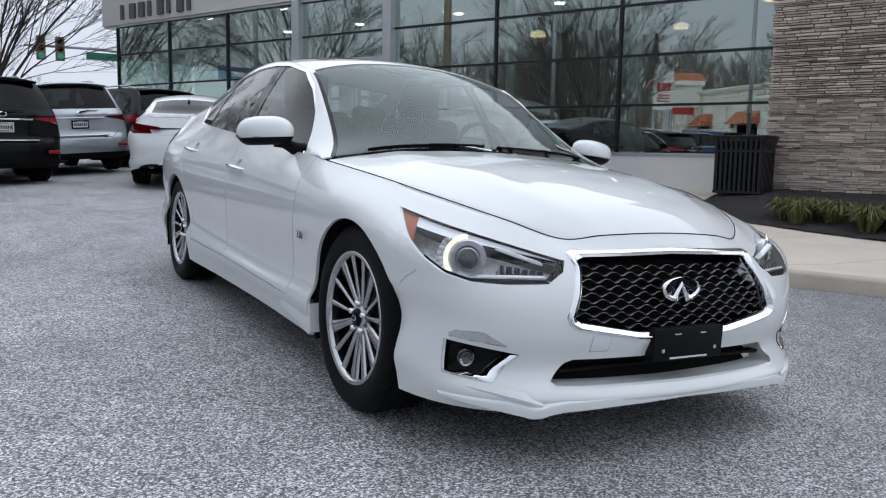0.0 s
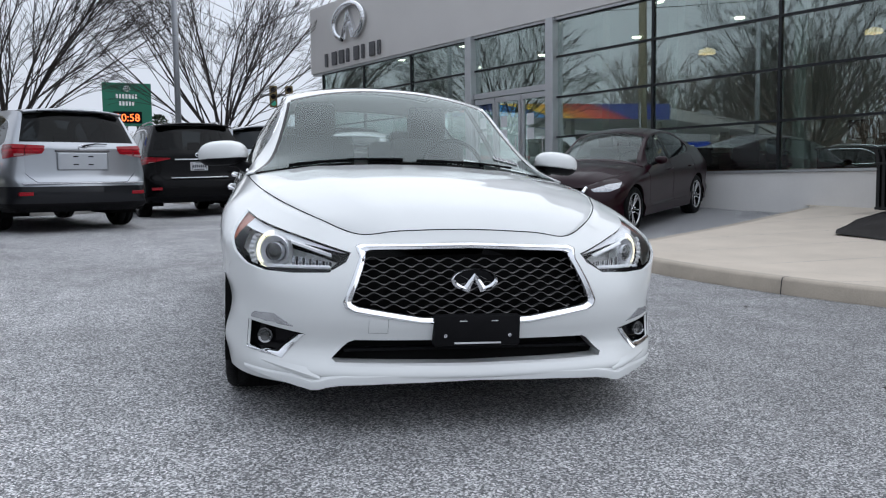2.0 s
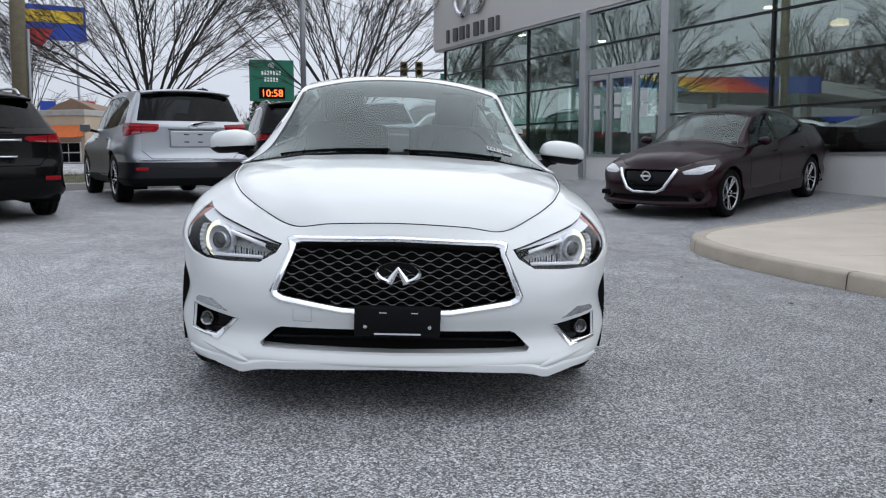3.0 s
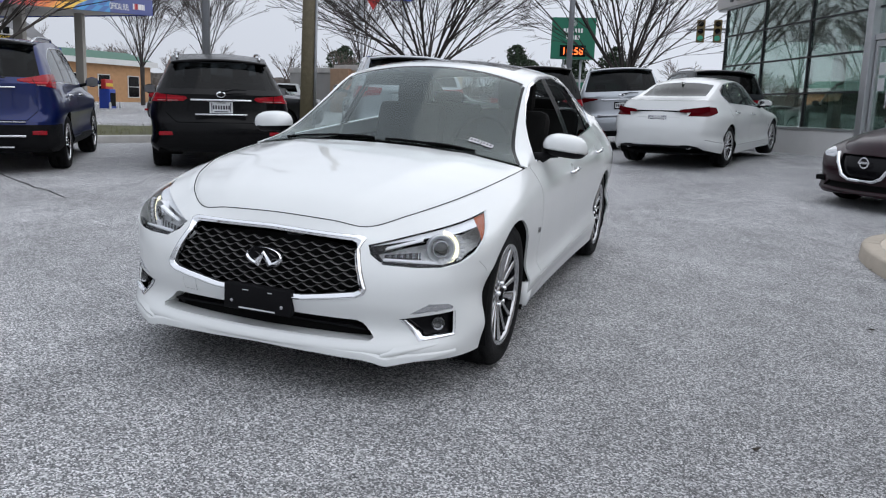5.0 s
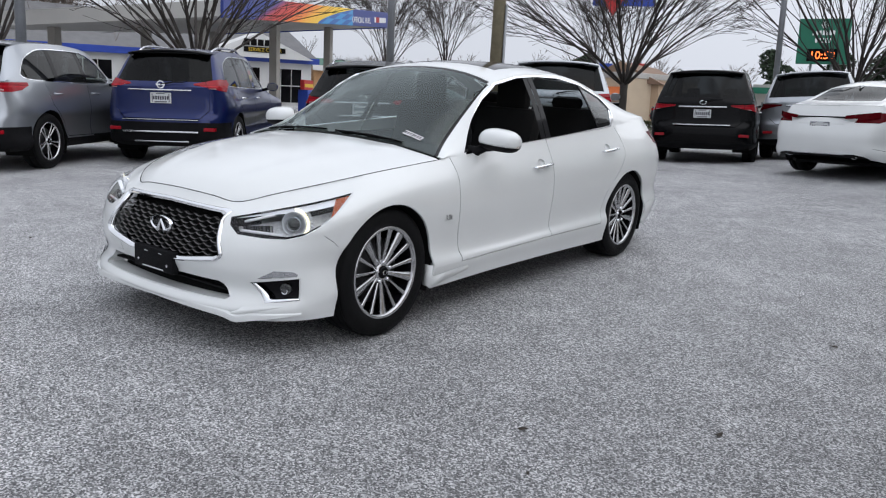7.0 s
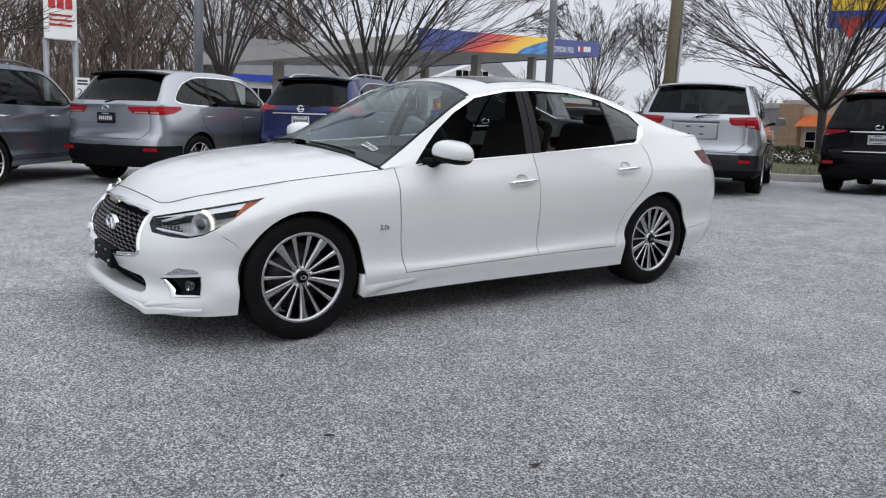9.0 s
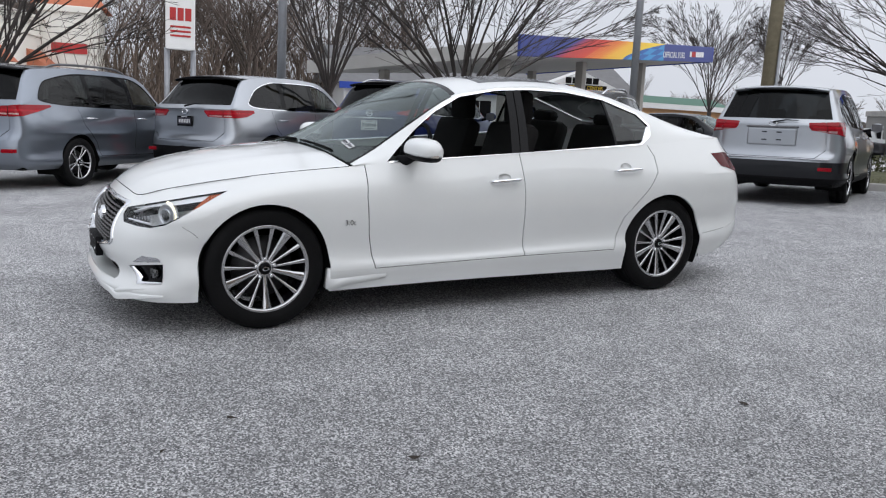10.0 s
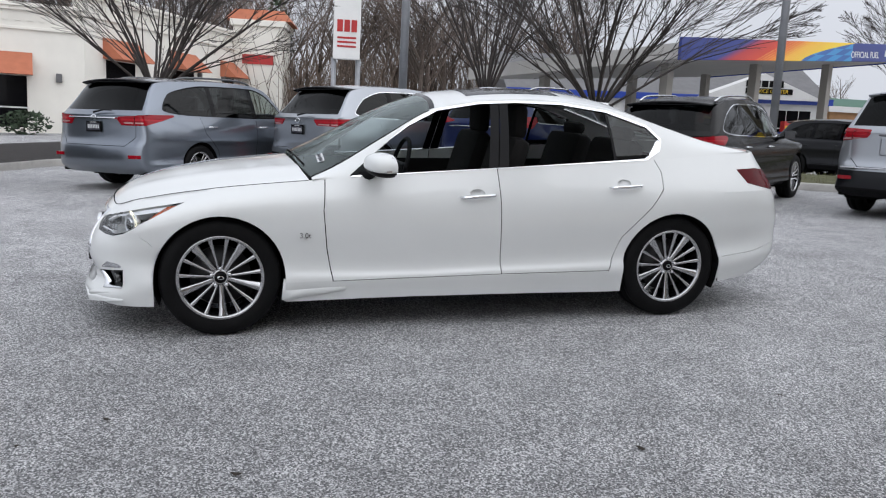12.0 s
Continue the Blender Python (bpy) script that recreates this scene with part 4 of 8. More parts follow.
add_prism(bm, [(-1.072, 0.32), (-1.085, 0.208), (-1.06, 0.195), (-0.96, 0.218), (-0.72, 0.250), (-0.72, 0.272), (-0.94, 0.277), (-0.99, 0.32)], -0.05, lambda a, b, d: Vector((0.890 + d, a, b)))
pair("sill_flare", bm, WHITE, CAR)
bm = boxed(0.74, 0.875, 1.785, 1.795, 0.23, 0.40, 0.003)
pair("mud_flap", bm, PLASTIC, CAR)
add_interior(CAR, -0.82, 1.5, 0.42, 0.90, 0.75, [(0.28, "front"), (1.06, "rear")])

# grille: wavy bars, badge, plate carrier
for r in range(10):
    bm, z0 = bmesh.new(), 0.430 + 0.0198 * r
    half = np.interp(z0, (0.417, 0.424, 0.457, 0.463, 0.47, 0.605, 0.632), (0.06, 0.21, 0.42, 0.436, 0.437, 0.384, 0.390)) - 0.004
    lines = [[], [], [], []]
    for k in range(-84, 85):
        x = half * k / 84
        ph = 2 * math.pi * x / 0.068 + math.pi * (r % 2)
        zz = z0 + 0.0062 * math.sin(ph)
        y = skin(x, z0) + 0.032 + 0.004 * math.cos(ph)
        th = 0.0013 + 0.0020 * max(0.0, -math.sin(ph))
        for q, (dy, dz) in enumerate(((0.0, -th), (-0.007, -th * 0.2), (0.0, th), (0.014, 0.0))):
            lines[q].append((x, y + dy, zz + dz))
    add_grid(bm, lines + [lines[0]])
    part("grille_bar", bm, MESH_BAR, CAR, smooth=50)
EMBLEM = holder("emblem", pose(0.0, -2.134, 0.540, -4))
EMBLEM.parent = CAR
inner_edge, outer_edge = [], []
for k in range(31):
    a = radians(90 + 142 * k / 30)
    th = 0.0075 + 0.012 * max(0.0, (k - 8) / 22) ** 1.3
    outer_edge.append((0.087 * math.cos(a), 0.0435 * math.sin(a)))
    inner_edge.append((0.087 * math.cos(a) * (1 - th / 0.08), 0.0435 * math.sin(a) + th * 0.75 * (1 if a > math.pi else -math.sin(a))))
inner_edge += [(-0.041, -0.020), (-0.021, 0.004), (0.0, 0.028)]
outer_edge += [(-0.020, -0.0435), (-0.009, -0.017), (0.0, 0.006)]
bm = bmesh.new()
add_grid(bm, [[(p[0] + (q[0] - p[0]) * f, y - 0.10 * p[0] * p[0], p[1] + (q[1] - p[1]) * f) for p, q in zip(inner_edge, outer_edge)] for f, y in ((0, 0.012), (0.06, -0.004), (0.45, -0.010), (0.94, -0.004), (1, 0.012))])
part("emblem_ring", whole(bm), CHROME, EMBLEM, "chrome oval badge with upright wedge", 40)
part("emblem_back", add_lathe(bmesh.new(), [(0.0, 0.0005), (0.0, 0.06), (0.02, 0.06)], 28, "z"), GLOSS_BLACK, EMBLEM, at=pose(0, 0.012, 0, 90) @ Matrix.Diagonal((1.35, 0.66, -1, 1)))
CARRIER = part("plate_carrier", boxed(-0.155, 0.160, -2.190, -2.150, 0.314, 0.424, 0.006), PLASTIC, CAR, "empty black number plate carrier", 30)
for x in (-0.115, 0.12):
    part("carrier_screw", add_lathe(bmesh.new(), [(0, 0.008), (0.004, 0.007), (0.004, 0.0005)], 10, "z"), SATIN, CARRIER, at=pose(x, -2.190, 0.352, 90))
for x0, x1, z0, z1 in ((-0.082, 0.088, 0.322, 0.328), (-0.065, -0.038, 0.402, 0.405), (0.052, 0.076, 0.402, 0.405)):
    part("carrier_slot", boxed(x0, x1, -2.1915, -2.1895, z0, z1), PLATE, CARRIER)
part("intake_blade", whole(add_box(bmesh.new(), 0.0, 0.46, -2.10, -2.06, 0.284, 0.294, 0.003)), PLASTIC, CAR)
bm = bmesh.new()
add_grid(bm, [[(x, skin(x, z) - 0.0016, z) for x in np.linspace(-0.379, -0.314, 6)] for z in np.linspace(0.358, 0.406, 5)])
part("tow_cover", bm, WHITE, CAR, smooth=40)
for line in ([(-0.38, z) for z in np.linspace(0.357, 0.407, 5)], [(x, 0.357) for x in np.linspace(-0.38, -0.313, 5)], [(-0.313, z) for z in np.linspace(0.357, 0.407, 5)]):
    part("tow_cover_gap", tube([(x, skin(x, z) - 0.0004, z) for x, z in line], 0.0007, 5), SATIN, CAR)

# headlight insides
BULB = Vector((0.693, skin(0.693, 0.615) + 0.068, 0.618))
OUT = Vector((0.50, -0.866, 0)).normalized()
ACROSS = Vector((0.866, 0.50, 0)).normalized()
to_lamp = Matrix((ACROSS, Vector((0, 0, 1)), OUT)).transposed().to_4x4()
to_lamp.translation = BULB
bm = add_lathe(bmesh.new(), [(-0.05, 0.034), (-0.012, 0.040), (0.0, 0.054), (0.004, 0.057), (0.0, 0.059), (-0.03, 0.059)], 40, "z")
bm.transform(to_lamp)
pair("reflector_bowl", bm, REFLECTOR, LAMPS)
bm = add_lathe(bmesh.new(), [(-0.02, 0.036), (0.008, 0.035), (0.010, 0.032), (0.006, 0.030)], 32, "z")
bm.transform(to_lamp)
pair("projector_ring", bm, SATIN, LAMPS, smooth=60)
bm = add_lathe(bmesh.new(), [(-0.02, 0.030), (0.002, 0.0298), (0.010, 0.025), (0.015, 0.016), (0.017, 0.0005)], 28, "z")
bm.transform(to_lamp)
pair("projector_lens", bm, SMOKED, LAMPS, smooth=60)
bm = bmesh.new()
for k in range(22):
    a0, a1 = radians(86 - 185 * k / 22), radians(86 - 185 * (k + 0.8) / 22)
    add_grid(bm, [[to_lamp @ Vector((rad * math.cos(a), rad * math.sin(a), -0.002 + 0.004 * (q == 1))) for a in (a0, (a0 + a1) / 2, a1)] for q, rad in enumerate((0.0615, 0.069, 0.077))])
pair("daytime_led", bm, LED, LAMPS, "lit warm white daytime running lamp")
# fluted bowl on the outer side of the projector
for k in range(18):
    bm = bmesh.new()
    a0, a1 = radians(80 - 200 * k / 18), radians(80 - 200 * (k + 0.97) / 18)
    add_grid(bm, [[to_lamp @ Vector((rad * math.cos(a), min(0.062, rad * math.sin(a)), dz + (0.006 if 0 < q < 4 else 0.0))) for q, a in enumerate(np.linspace(a0, a1, 5))] for rad, dz in ((0.081, 0.000), (0.088, 0.005), (0.098, 0.006))])
    pair("bowl_flute", bm, REFLECTOR if k % 2 else LAMP_SILVER, LAMPS, smooth=60)
# small reflectors towards the grille
for k in range(12):
    bm = bmesh.new()
    x0 = 0.500 + 0.0115 * k
    low_z, tall_z = 0.572 + 0.03 * (x0 - 0.5), 0.020 + 0.10 * (x0 - 0.5)
    add_grid(bm, [[(x0 + 0.008 * s, skin(x0, 0.585) + 0.036 + 0.012 * s + 0.010 * math.sin(math.pi * s), low_z + h * tall_z) for s in np.linspace(0, 1, 6)] for h in np.linspace(0, 1, 5)])
    pair("inner_reflector", bm, CHROME if k % 2 else LAMP_GREY, LAMPS, smooth=60)
bm = bmesh.new()
add_grid(bm, [[(x, skin(x, 0.60) + 0.030 + dy, 0.604 + 0.32 * (x - 0.5) + dz) for x in np.linspace(0.50, 0.64, 10)] for dy, dz in ((0.02, 0.004), (0.0, 0.006), (0.0, 0.014), (0.02, 0.018))])
pair("light_guide", bm, BROW, LAMPS, smooth=40)
# fog lamps with their bright trim
bm = add_lathe(bmesh.new(), [(-0.02, 0.028), (0.0, 0.027), (0.003, 0.022), (-0.006, 0.015), (-0.008, 0.0005)], 20, "z")
bm.transform(Matrix.Translation((0.728, skin(0.728, 0.325) + 0.010, 0.325)) @ Matrix.Rotation(radians(90), 4, "X") @ Matrix.Rotation(radians(18), 4, "Y"))
pair("fog_lamp", bm, SMOKED, FOGS, smooth=50)
bm = bmesh.new()
add_grid(bm, [[(0.728 + r * math.cos(a), skin(0.728, 0.325) + 0.004, 0.322 + r * math.sin(a)) for a in (radians(180 + 180 * k / 12) for k in range(13))] for r in (0.017, 0.024)])
pair("fog_rim", bm, CHROME, FOGS)
bm = bmesh.new()
path = outline([(0.592, 0.347), (0.673, 0.259), (0.792, 0.276)], 5)
inner = outline([(0.618, 0.344), (0.684, 0.279), (0.790, 0.288)], 5)
add_grid(bm, [[(x, skin(x, z) - 0.003, z) for x, z in path], [((a[0] + b[0]) / 2, skin((a[0] + b[0]) / 2, (a[1] + b[1]) / 2) - 0.010, (a[1] + b[1]) / 2) for a, b in zip(path, inner)],
              [(x, skin(x, z) + 0.0, z) for x, z in inner], [(x, skin(x, z) + 0.03, z) for x, z in inner]])
pair("fog_trim", bm, CHROME, FOGS, "bright chrome fog lamp trim", 60)

# mirrors
def egg(wide, deep, tall, z0, z1, back):
    """A squared egg cut flat below, above and at its back."""
    bm = bmesh.new()
    bmesh.ops.create_uvsphere(bm, u_segments=28, v_segments=20, radius=1.0)
    for v in bm.verts:
        x, y, z = v.co
        q = Vector((wide * math.copysign(abs(x) ** 0.72, x), deep * math.copysign(abs(y) ** 0.85, y), tall * math.copysign(abs(z) ** 0.75, z)))
        v.co = Vector((q.x * (1 - 0.10 * (q.z > 0) * q.z / tall), min(q.y, back), max(z0, min(z1, q.z))))
    return bm


SEAT = pose(0.918, -0.515, 0.985, 0, 5, 14)
bm = egg(0.126, 0.105, 0.066, -0.026, 1, 0.030)
bm.transform(SEAT)
MIRRORS = pair("side_mirror", bm, WHITE, CAR, "white side mirror with signal strip", 45)
bm = egg(0.1245, 0.1035, 0.068, -0.060, -0.0265, 0.026)
bm.transform(SEAT)
pair("mirror_base", bm, PLASTIC, MIRRORS, smooth=45)
bm = boxed(0.83, 1.005, -0.487, -0.483, 0.945, 1.035, 0.001)
pair("mirror_glass", bm, mottled("mirror_silver", (0.8, 0.8, 0.8), 0.03, 1.0, 0.02, 3, 30, 0.0), MIRRORS)
bm = tube([(0.76, -0.60, 0.905), (0.80, -0.575, 0.915), (0.84, -0.55, 0.935), (0.88, -0.53, 0.938)], [0.040, 0.030, 0.022, 0.02], 10)
pair("mirror_stalk", bm, PLASTIC, MIRRORS, smooth=50)
bm = bmesh.new()
add_grid(bm, [[(0.129 * math.cos(a), -0.107 * math.sin(a), -0.026 + 0.016 * (1 - k / 12) * up) for k, a in enumerate(radians(5 + 85 * q / 12) for q in range(13))] for up in (0, 0.5, 1)])
bm.transform(SEAT)
pair("mirror_signal", bm, SATIN, MIRRORS, "slim signal strip")

# handles with a scooped cup behind, side badge, antenna, wipers, exhausts, stickers
for k, (y0, y1, z) in enumerate(((-0.035, 0.190, 0.80), (0.945, 1.175, 0.862))):
    bm = bmesh.new()
    add_tube(bm, [(0.868, y0, z - 0.008), (0.893, y0 + 0.02, z - 0.006), (0.900, (y0 + y1) / 2, z), (0.895, y1 - 0.02, z + 0.007), (0.868, y1, z + 0.009)], [0.006, 0.011, 0.012, 0.011, 0.006], 10)
    pair("door_handle", bm, CHROME, DOORS[2 * k : 2 * k + 2], "chrome pull handle", 60)


def lettering(name, text, size, material, parent, m, depth=0.001):
    """Raised letters in the built-in font, turned into a mesh."""
    cu = bpy.data.curves.new(name, "FONT")
    cu.body, cu.size, cu.extrude, cu.align_x = text, size, depth, "CENTER"
    ob = bpy.data.objects.new(name, cu)
    scene.collection.objects.link(ob)
    me = bpy.data.meshes.new_from_object(ob.evaluated_get(bpy.context.evaluated_depsgraph_get()))
    bpy.data.objects.remove(ob)
    bpy.data.curves.remove(cu)
    me.name = name
    me.materials.clear()
    me.materials.append(material)
    made = new(name, me)
    if parent:
        made.parent = parent
    made.matrix_basis = m
    return made


lettering("side_badge", "3.0t", 0.042, SATIN_DARK, CAR, pose(0.9035, -0.955, 0.565, 90, 0, 90))
lettering("side_badge", "3.0t", 0.042, SATIN_DARK, CAR, pose(-0.9035, -0.955, 0.565, 90, 0, -90))
bm = bmesh.new()
add_grid(bm, [[(s * w, 1.20 + 0.14 * t, 1.375 - 0.16 * t * 0.30 + 0.045 * t * (1 - abs(s) ** 2)) for s in np.linspace(-1, 1, 7)] for t, w in ((0, 0.012), (0.4, 0.022), (0.8, 0.026), (1, 0.02))])
part("roof_antenna", bm, WHITE, CAR, smooth=60)
for x in (-0.5, 0.5):
    part("exhaust_pipe", add_lathe(bmesh.new(), [(0, 0.04), (0.1, 0.04), (0.1, 0.034), (0.0, 0.034)], 20, "z"), CHROME, CAR, at=pose(x, 2.25, 0.355, -90), smooth=40)
def on_glass(x, y, up):
    """A place on the windscreen, seen from above."""
    hit = SKIN.ray_cast(Vector((max(0.001, abs(x)), y, 3)), Vector((0, 0, -1)))[0]
    return (x, y - 0.4 * up, hit.z + up)


for x0, x1 in ((-0.05, -0.60), (0.52, 0.02)):
    rest_line = [x1 + (x0 - x1) * t for t in np.linspace(0, 1, 9)]
    wiper = part("windscreen_wiper", tube([on_glass(x, -0.946 + 0.055 * (x / 0.78) ** 2, 0.002) for x in rest_line], 0.0045, 6), PLASTIC, CAR, smooth=50)
    arm_line = [x0 + (0.5 * (x1 - x0)) * t for t in np.linspace(0, 1, 4)]
    part("wiper_arm", tube([on_glass(x, -0.949 + 0.055 * (x / 0.78) ** 2, 0.006) for x in arm_line], 0.0045, 6), PLASTIC, wiper, smooth=50)
for x0, dx in ((0.455, 0.062), (0.525, 0.062)):
    bm = bmesh.new()
    add_grid(bm, [[on_glass(x0 + dx * a, -0.845 + 0.04 * b, 0.003) for a in (0, 0.5, 1)] for b in (0, 1)])
    st = part("inspection_sticker", bm, PLATE, CAR, "small white sticker with dark print")
    for q in range(3):
        bm = bmesh.new()
        add_grid(bm, [[on_glass(x0 + dx * a, -0.845 + 0.04 * b, 0.005) for a in (0.1 + 0.3 * q, 0.3 + 0.3 * q)] for b in (0.25, 0.75)])
        part("sticker_print", bm, INK, st)

# ---- parked cars ----
REAR_DIAG = (Vector((1, -1, 0)).normalized(), Vector((0, 0, 1)))


def set_down(x, y, heading, rear, z=0.0):
    """Where a car stands whose tail is at x, y and which faces along heading (degrees from +x)."""
    d = Vector((math.cos(radians(heading)), math.sin(radians(heading)), 0)) * rear
    return Matrix.Translation((0, 0, z)) @ on_ground(x + d.x, y + d.y) @ Matrix.Rotation(radians(heading + 90), 4, "Z")


def add_plate(car, y, z, x=0.0, frame_mat=None, dark=False):
    plate = part("licence_plate", boxed(x - 0.152, x + 0.152, y, y + 0.012, z - 0.076, z + 0.076, 0.004), frame_mat or PLATE, car, "licence plate with dark bars for print")
    if frame_mat:
        part("plate_face", boxed(x - 0.13, x + 0.13, y + 0.011, y + 0.014, z - 0.050, z + 0.050), INK if dark else PLATE, plate)
    for k in range(7):
        part("plate_print", boxed(x - 0.115 + 0.034 * k, x - 0.093 + 0.034 * k, y + 0.0135, y + 0.0155, z - 0.026, z + 0.026), PLATE if dark else INK, plate)
    part("plate_print", boxed(x - 0.06, x + 0.06, y + 0.0135, y + 0.0155, z + 0.056, z + 0.066), PLATE if frame_mat else INK, plate)
    if not frame_mat:
        for dx in (-0.128, 0.118):
            part("plate_print", boxed(x + dx, x + dx + 0.010, y + 0.0125, y + 0.0145, z - 0.06, z + 0.06), INK, plate)
        part("plate_print", boxed(x - 0.09, x + 0.09, y + 0.0125, y + 0.0145, z - 0.064, z - 0.050), INK, plate)


def suv(label, L, W, H, wb, fo, r, belt, hood_z, paint_mat, lamp, m, name="suv_car", cladding=True, rails=None, bars=(), lens=RED_LENS, wheel="ten", gate=0.34, badge="oval", plate_z=0.95, plate_frame=None,
        kick=0.10, lamp_low=0.12, glow_strip=False, tail_drop=0.0, spoiler=True, bumper_mat=None, spoiler_mat=None, clad_z=0.40, dark_plate=False, group="parked cars", bump_z=0.672, badge_z=None, frame_trim=None, bare_plate=False):
    """A parked sport utility car or van, seen mostly from behind."""
    car = holder(name, m, label, "car", group)
    aF, aR = -wb / 2, wb / 2
    yF, yR = aF - fo, aF - fo + L
    w = W / 2
    px = [w * v for v in (0, 0.28, 0.5, 0.7, 0.86, 0.95, 0.99, 0.985, 0.98, 0.98, 0.985, 1.0, 0.985, 0.93, 0.74, 0.38, 0)]
    py = [yF, yF + 0.015, yF + 0.06, yF + 0.15, yF + 0.30, aF - 0.36, aF, aF + 0.42, -0.4, 0.4, aR - 0.42, aR, aR + 0.40, yR - 0.24, yR - 0.08, yR - 0.02, yR]
    flat = lambda v: [v] * 9  # noqa: E731
    lv = lower_levels(list(zip(px, py)), [(flat(0.27), 0.07, 0.10, 0.12), (flat(0.36), -0.004, 0.03, 0.03), (flat(0.50), 0.020, -0.01, -0.01), (flat(0.66), 0.016, 0.0, 0.0), (flat(0.76), -0.002, 0.02, 0.045), (flat(0.92), 0.018, 0.10, 0.055)],
                      [(0, yF + 0.14, hood_z - 0.17), (0.3 * w, yF + 0.15, hood_z - 0.17), (0.56 * w, yF + 0.20, hood_z - 0.16), (0.7 * w, yF + 0.42, hood_z - 0.10), (0.77 * w, aF - 0.2, hood_z - 0.05), (0.8 * w, aF, hood_z - 0.03),
                       (0.84 * w, aF + 0.25, hood_z), (0.88 * w, aF + 0.52, hood_z + 0.02), (0.92 * w, -0.3, belt), (0.92 * w, 0.4, belt + 0.02), (0.915 * w, aR - 0.4, belt + 0.03), (0.91 * w, aR, belt + 0.04), (0.90 * w, aR + 0.4, belt + 0.05),
                       (0.86 * w, yR - 0.25, belt + 0.05), (0.72 * w, yR - 0.13, belt + 0.05), (0.37 * w, yR - 0.075, belt + 0.05), (0, yR - 0.06, belt + 0.05)])
    k = kick
    rail = [(0.86 * w, aF + 0.52, hood_z + 0.03), (0.80 * w, aF + 0.74, belt + 0.10), (0.73 * w, aF + 1.06, H - 0.24), (0.70 * w, aF + 1.34, H - 0.10), (0.69 * w, aF + 1.75, H - 0.055), (0.69 * w, aR - 0.75, H - 0.045),
            (0.685 * w, aR - 0.1, H - 0.06 - tail_drop * 0.4), (0.68 * w, yR - 0.52 - k, H - 0.10 - tail_drop), (0.69 * w, yR - 0.36 - k, H - 0.16 - tail_drop), (0.77 * w, yR - 0.28 - k * 0.4, H - 0.40 - tail_drop * 0.5), (0.84 * w, yR - 0.20, belt + 0.05)]
    cen = [(aF + 0.44, hood_z + 0.06), (aF + 0.64, hood_z + 0.2), (aF + 1.0, H - 0.2), (aF + 1.28, H - 0.05), (aF + 1.75, H - 0.01), (aR - 0.75, H), (aR - 0.1, H - 0.015 - tail_drop * 0.4), (yR - 0.40 - k, H - 0.055 - tail_drop), (yR - 0.25 - k, H - 0.12 - tail_drop),
           (yR - 0.14 - k * 0.45, H - gate - 0.06), (yR - 0.055, belt + 0.05)]
    n, nv = 5, 4
    bm, zone, row, col, top = half_shell(lv, rail, cen, 0.08, n, nv)
    mid = lambda f: f.calc_center_median()  # noqa: E731
    R = r + 0.045
    for yc in (aF, aR):
        bmesh.ops.delete(bm, geom=carve(bm, arch(yc, r, R, 16), SIDE, lambda f: f[zone] == 1 and mid(f).x > 0.5), context="FACES")
        tub = bmesh.new()
        add_grid(tub, [[(x, yc + (R + 0.004) * math.cos(a), r + (R + 0.004) * math.sin(a)) for a in (radians(-25 + 230 * q / 20) for q in range(21))] for x in (w * 0.965, w * 0.55)])
        tub.faces.new([tub.verts.new((w * 0.55, yc + (R + 0.004) * math.cos(a), r + (R + 0.004) * math.sin(a))) for a in (radians(-25 + 230 * q / 20) for q in range(21))])
        pair("wheel_well", tub, DEEP, car)
        for side in (1, -1):
            add_wheel(car, w * 0.965, yc, r, r * 0.68, 0.23, wheel, side)
    # lamps, wrapped round the corner; lamp: inner x, reach along the side, inner low and high, outer low and high
    xi, reach, i0, i1, o0, o1 = lamp
    a_in, a_out = (xi - (yR - 0.09)) / math.sqrt(2), (w * 0.96 - (yR - 0.22 - reach)) / math.sqrt(2)
    a_mid = (w * 0.90 - (yR - 0.25)) / math.sqrt(2)
    behind = lambda f: f[zone] in (1, 3, 4) and mid(f).y > yR - 1.0 and mid(f).z > 0.6  # noqa: E731
    low_mid = min(i0, o0) - 0.012 if i0 < o0 + 0.02 else (i0 + o0) / 2 - 0.005
    a_gate = (w * 0.74 - (yR - 0.115)) / math.sqrt(2)
    faces = carve(bm, [(a_in, i0 + 0.75 * (i1 - i0)), (a_in + 0.055, i0), (a_mid, low_mid), (a_mid + 0.55 * (a_out - a_mid), o0), (a_out, 0.4 * o0 + 0.6 * o1), (a_out - 0.015, o1), (a_mid, max(i1, o1) - 0.002), (a_in, i1)], REAR_DIAG, behind)
    piece = lift_out(bm, faces, -0.008, 0.03)
    split = carve(piece, [(a_gate - 0.004, 0.5), (a_gate + 0.004, 0.5), (a_gate + 0.004, 1.5), (a_gate - 0.004, 1.5)], REAR_DIAG, lambda f: True)
    split_bm = lift_out(piece, split, 0.006, 0) if split else None
    strip_z = lambda f, g: low_mid + f * (i1 - low_mid) + g  # noqa: E731
    pale = []
    for p0, p1 in ((a_in + 0.07, a_gate - 0.012), (a_gate + 0.012, a_gate + 0.6 * (a_mid - a_gate))):
        pale += carve(piece, [(p0, strip_z(0.10, 0.012)), (p1, strip_z(0.10, 0.006)), (p1, strip_z(0.34, 0)), (p0, strip_z(0.34, 0))], REAR_DIAG, lambda f: True) if p1 > p0 + 0.01 else []
    pale_bm = lift_out(piece, pale, -0.002, 0) if pale else None
